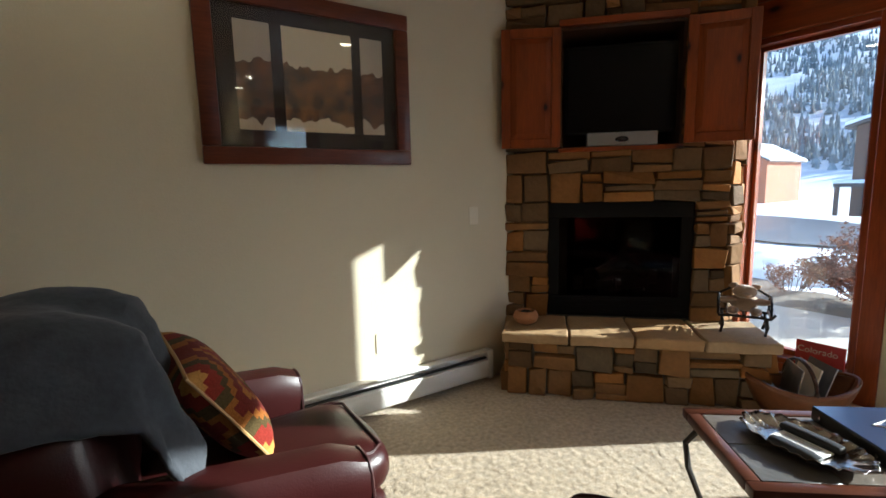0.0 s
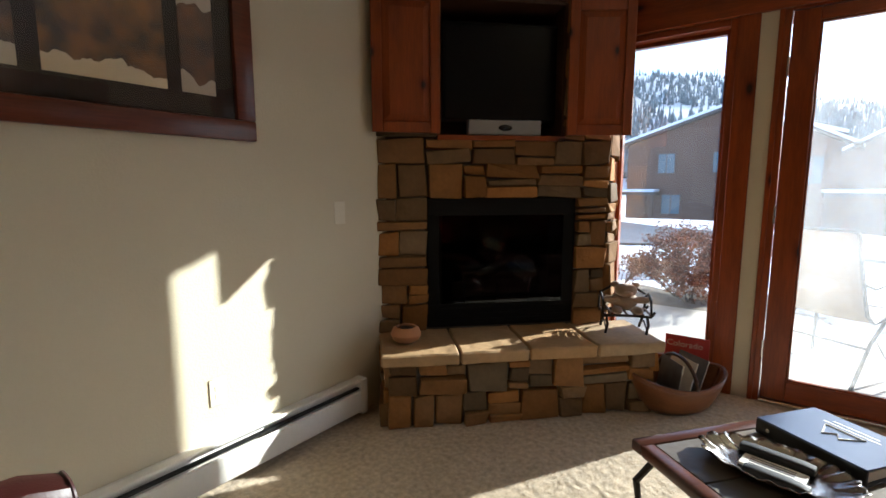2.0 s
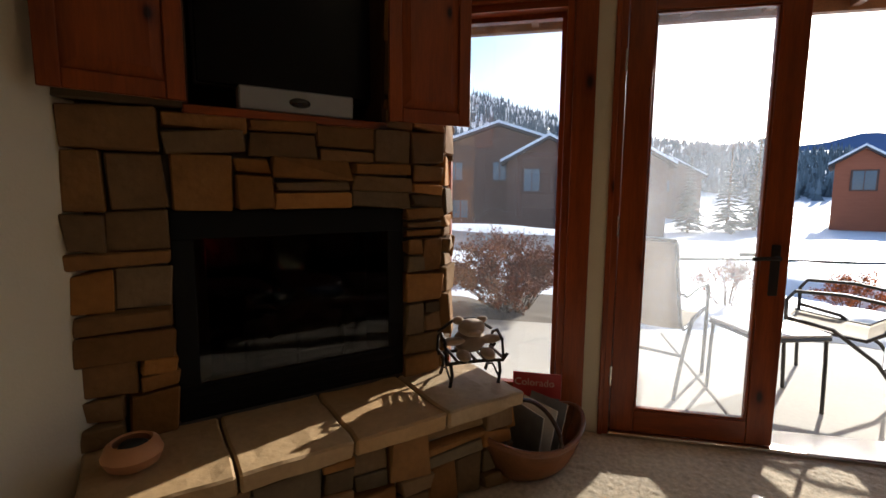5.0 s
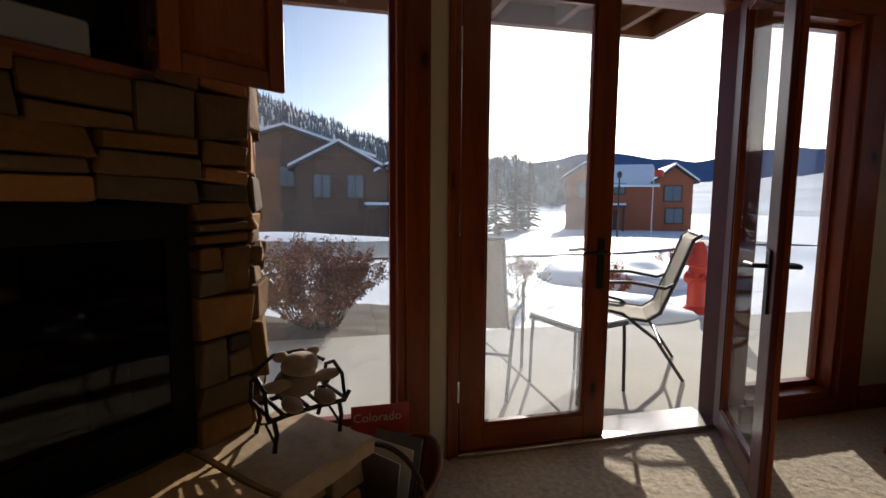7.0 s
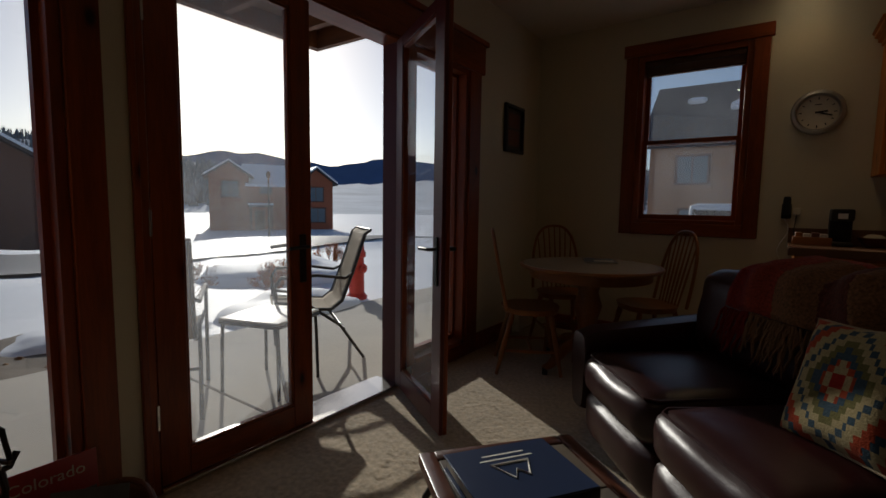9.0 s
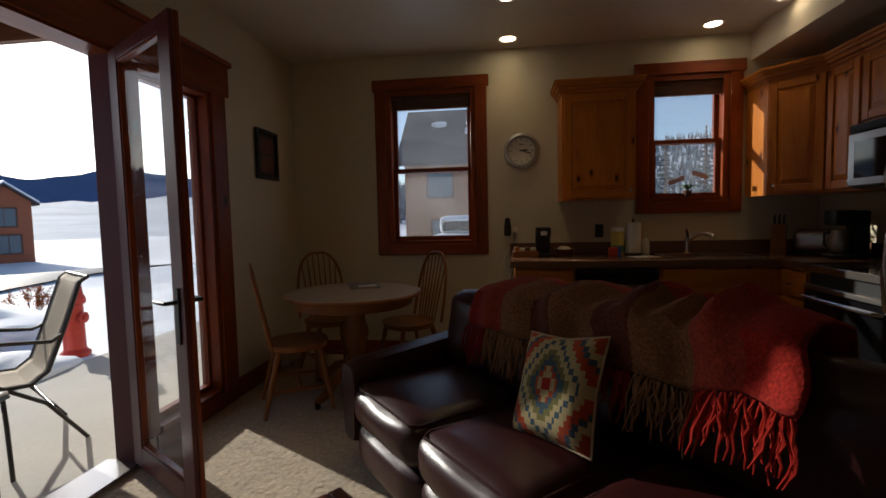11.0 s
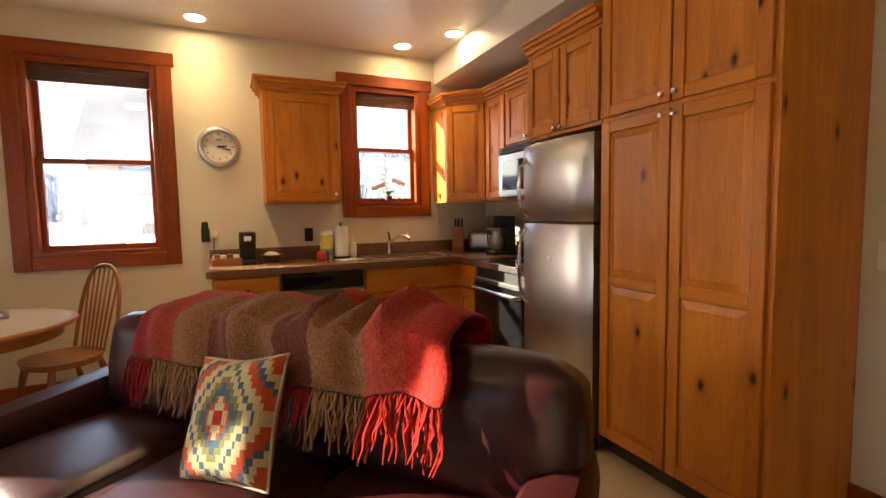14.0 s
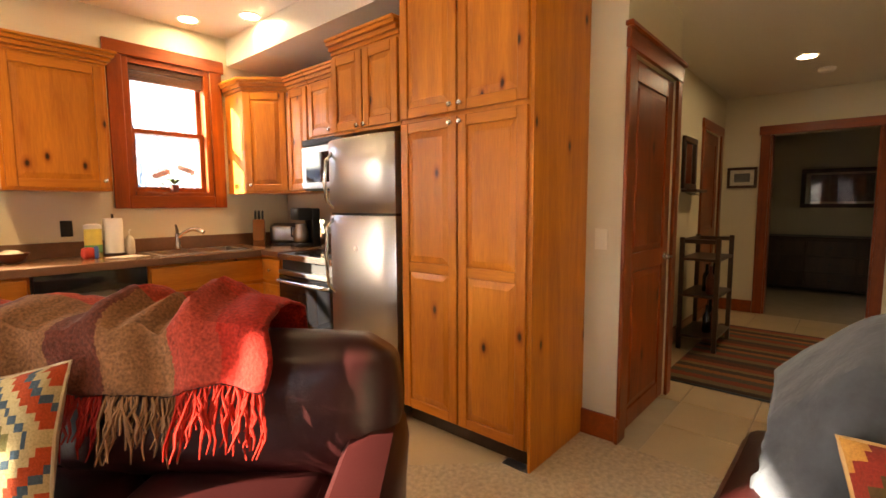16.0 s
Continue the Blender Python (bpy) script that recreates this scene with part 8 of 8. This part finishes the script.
part("back_rail", tube([(-0.13, 0.075, 0.20), (-0.05, 0.085, 0.25), (0.05, 0.085, 0.25), (0.13, 0.075, 0.20)], 0.007, 7), IRON, sled)
bm = bmesh.new()
for c, r in (((0, 0.01, 0.19), (0.075, 0.06, 0.075)), ((0.0, -0.02, 0.285), (0.062, 0.056, 0.055)), ((-0.055, 0.0, 0.325), (0.024, 0.014, 0.024)), ((0.055, 0.0, 0.325), (0.024, 0.014, 0.024)), ((0.0, -0.07, 0.27), (0.03, 0.026, 0.022)),
             ((-0.085, -0.03, 0.21), (0.05, 0.028, 0.026)), ((0.085, -0.03, 0.21), (0.05, 0.028, 0.026)), ((-0.055, -0.085, 0.145), (0.03, 0.055, 0.028)), ((0.055, -0.085, 0.145), (0.03, 0.055, 0.028))):
    tmp = bmesh.new()
    bmesh.ops.create_icosphere(tmp, subdivisions=3, radius=1.0)
    for v in tmp.verts:
        v.co = Vector([v.co[k] * r[k] for k in range(3)]) + Vector(c)
        v.co.z = 0.125 + 0.72 * (v.co.z - 0.125)
        v.co += 0.004 * noise.noise_vector(v.co * 40)
    merge(tmp, bm)
obj("plush_toy", bm, material("brown_plush", (0.36, 0.25, 0.17), 0.95, vary=0.6, scale=14, bump=0.8, bump_scale=90, sheen=0.4), "small brown plush toy sitting on the twig bench", "toy", m=SL)

# ---- basket and magazines ----
BK = pose(3.12, 1.43, 0, 0, 0, -43)
bsk = thing("magazine_basket", BK, "oval brown wooden basket holding magazines, with a handle", "basket")
BASKET = wood("basket_bentwood", (0.20, 0.075, 0.026), (0.09, 0.032, 0.012), axis=0, rough=0.35)
def basket_pt(u, v):
    a = 2 * math.pi * u
    k = 0.55 + 0.45 * v ** 0.55
    z = 0.15 * v + 0.06 * v * math.cos(a) ** 2 + 0.006
    return (0.275 * k * math.cos(a), 0.165 * k * math.sin(a), z)
thicken(part("shell", uv_sheet(48, 8, basket_pt), BASKET, bsk), 0.010)
part("bottom", lathe([(0, 0.004), (1.0, 0.004), (1.0, 0.014), (0, 0.014)], 40, m=Matrix.Diagonal((0.158, 0.096, 1, 1))), BASKET, bsk)
part("rim", tube([basket_pt(k / 40, 1.0) for k in range(40)], 0.010, 8, closed=True), BASKET, bsk)
part("handle", tube([(0.0, 0.165 * math.cos(a), 0.15 + 0.15 * math.sin(a)) for a in [math.pi * k / 16 for k in range(17)]], 0.010, 8), DARK_WOOD, bsk, "dark hooped handle")
for k, (x, mt, tilt) in enumerate(((-0.05, GREYP, 8), (0.0, PALE, 14), (0.045, GREYP, 18))):
    mz = thing("magazine", BK @ pose(x, 0.02, 0.02, 0, tilt, 6 * k - 6), "worn magazine standing in the basket", "magazine", "magazines in the basket")
    part("pages", box(-0.004, -0.10, 0.0, 0.004, 0.10, 0.25 + 0.012 * k, 0.001), PALE, mz)
    part("cover", box(-0.0065, -0.102, 0.0, -0.0042, 0.102, 0.252 + 0.012 * k), mt, mz, "printed cover")
CV = pose(3.345, 1.425, 0.0, 0, 0, -90) @ pose(0, 0, 0, -4)
cm = thing("colorado_magazine", CV, "red-covered magazine titled Colorado leaning by the window", "magazine")
COVER = material("red_cover", (0.42, 0.035, 0.03), 0.35, vary=0.12, coat=0.3)
part("cover", box(-0.118, -0.006, 0.0, 0.118, 0.0, 0.345, 0.001), COVER, cm)
part("pages", box(-0.115, 0.0002, 0.003, 0.115, 0.008, 0.342), PALE, cm)
part("cover_photo", box(-0.112, -0.0072, 0.02, 0.112, -0.0062, 0.225), GREYP, cm, "dark cover photograph")
add_text(cm, "Colorado", 0.05, pose(-0.012, -0.0066, 0.295, 90, 0, 0), PALE, "title", "pale title lettering")

# ---- hall things ----
STR = [(0.0, (0.10, 0.03, 0.015)), (0.12, (0.24, 0.06, 0.025)), (0.22, (0.20, 0.13, 0.05)), (0.3, (0.06, 0.035, 0.02)), (0.42, (0.28, 0.10, 0.03)), (0.52, (0.09, 0.07, 0.04)), (0.64, (0.22, 0.045, 0.02)), (0.76, (0.16, 0.11, 0.05)), (0.88, (0.05, 0.03, 0.02))]
rug = thing("striped_rug", pose(-3.15, 1.42, -0.006), "striped red, brown and gold woven rug in the hall", "rug")
thicken(part("weave", uv_sheet(40, 24, lambda u, v: (-1.02 + 2.04 * u, -0.62 + 1.5 * v, 0.004 + 0.002 * math.sin(u * 40))), banded("striped_rug_wool", STR, 0.34, 0, noise_amount=0.02), rug), 0.008)
part("binding", tube([(1.03, -0.63, 0.008), (1.03, 0.89, 0.008)], 0.008, 6), BLACK, rug, "dark end binding")
rk = thing("shelf_stand", pose(-3.28, 0.83, -0.01), "dark wooden shelf stand with bottles in the hall", "shelf")
for x in (-0.28, 0.28):
    for y in (-0.14, 0.14):
        part("post", box(x - 0.018, y - 0.018, 0, x + 0.018, y + 0.018, 1.0, 0.003), DARK_WOOD, rk)
for z in (0.12, 0.48, 0.80):
    part("shelf", box(-0.30, -0.155, z, 0.30, 0.155, z + 0.022, 0.003), DARK_WOOD, rk)
part("top_rail", box(-0.26, -0.155, 0.95, 0.26, -0.125, 0.985, 0.003), DARK_WOOD, rk)
part("side_rail", box(0.262, -0.12, 0.95, 0.298, 0.12, 0.985, 0.003), DARK_WOOD, rk)
part("side_rail", box(-0.298, -0.12, 0.95, -0.262, 0.12, 0.985, 0.003), DARK_WOOD, rk)
for k in range(6):
    z = (0.142, 0.502)[k % 2]
    bt = thing("bottle", pose(-3.46 + 0.07 * k, 0.84 + 0.03 * (k % 3), z - 0.01), "dark bottle standing on the hall shelf", "bottle", "bottles on the hall shelf")
    part("glass", lathe([(0.03, 0), (0.035, 0.01), (0.035, 0.14), (0.014, 0.19), (0.013, 0.25), (0, 0.25)], 14), (BLACK_GLOSS, DARKGLASS, MAHOG)[k % 3], bt)
mir = thing("hall_mirror", pose(-3.42, YH + 0.001, 1.66, 0, 0, 180), "dark framed hall mirror with a small candle shelf", "mirror")
for x0, x1, z0, z1 in ((-0.22, 0.22, -0.24, -0.19), (-0.22, 0.22, 0.19, 0.24), (-0.22, -0.17, -0.19, 0.19), (0.17, 0.22, -0.19, 0.19)):
    part("frame_side", box(x0, -0.03, z0, x1, 0.0, z1, 0.005), DARK_WOOD, mir)
part("glass", box(-0.17, -0.012, -0.19, 0.17, -0.006, 0.19), material("mirror_silver", (0.85, 0.85, 0.85), 0.03, metal=1.0, vary=0.01), mir, "mirror glass")
part("candle_shelf", box(-0.20, -0.13, -0.27, 0.20, 0.0, -0.245, 0.004), DARK_WOOD, mir)
for x in (-0.1, 0.1):
    part("hook", tube([(x, -0.02, -0.275), (x, -0.09, -0.30), (x, -0.10, -0.26)], 0.005, 6), IRON, mir)
bed = thing("bedroom_dresser", pose(XF - 2.3, 1.6, -0.012), "long dark wooden dresser in the bedroom", "dresser")
part("carcass", box(-0.28, -0.85, 0.06, 0.28, 0.85, 0.78, 0.006), DARK_WOOD, bed)
part("top", box(-0.29, -0.88, 0.78, 0.31, 0.88, 0.81, 0.006), DARK_WOOD, bed)
for i in range(3):
    for j in range(3):
        dr = part("drawer", box(0.281, -0.83 + 0.56 * i, 0.09 + 0.23 * j, 0.30, -0.29 + 0.56 * i, 0.30 + 0.23 * j, 0.005), DARK_WOOD, bed)
        part("pull", rod((0.30, -0.56 + 0.56 * i, 0.2 + 0.23 * j), (0.325, -0.56 + 0.56 * i, 0.2 + 0.23 * j), 0.014), IRON, dr)
for x in (-0.25, 0.25):
    for y in (-0.8, 0.8):
        part("foot", box(x - 0.03, y - 0.03, 0, x + 0.03, y + 0.03, 0.06), DARK_WOOD, bed)

# ---- hall floor tiles, each a piece of the floor ----
TS = 0.405
tile_me = bpy.data.meshes.new("floor_tile")
tbm = box(-TS / 2 + 0.004, -TS / 2 + 0.004, -0.010, TS / 2 - 0.004, TS / 2 - 0.004, 0.0, 0.003)
tbm.to_mesh(tile_me)
tbm.free()
tile_me.materials.append(TILE)
for i in range(10):
    for j in range(6):
        x, y = -0.957 - TS / 2 - i * TS, 0.62 + TS / 2 + j * TS * 0.9 * 1.0
        if j * TS * 0.9 + 0.62 > YN - 0.2 or (x > -1.95 and y < YD + 0.1 + TS / 2):
            if not (x > -1.95 and y > YD):
                continue
        share("floor_tile", tile_me, floor_hall, pose(x, 0.62 + TS / 2 + j * TS, -0.004))
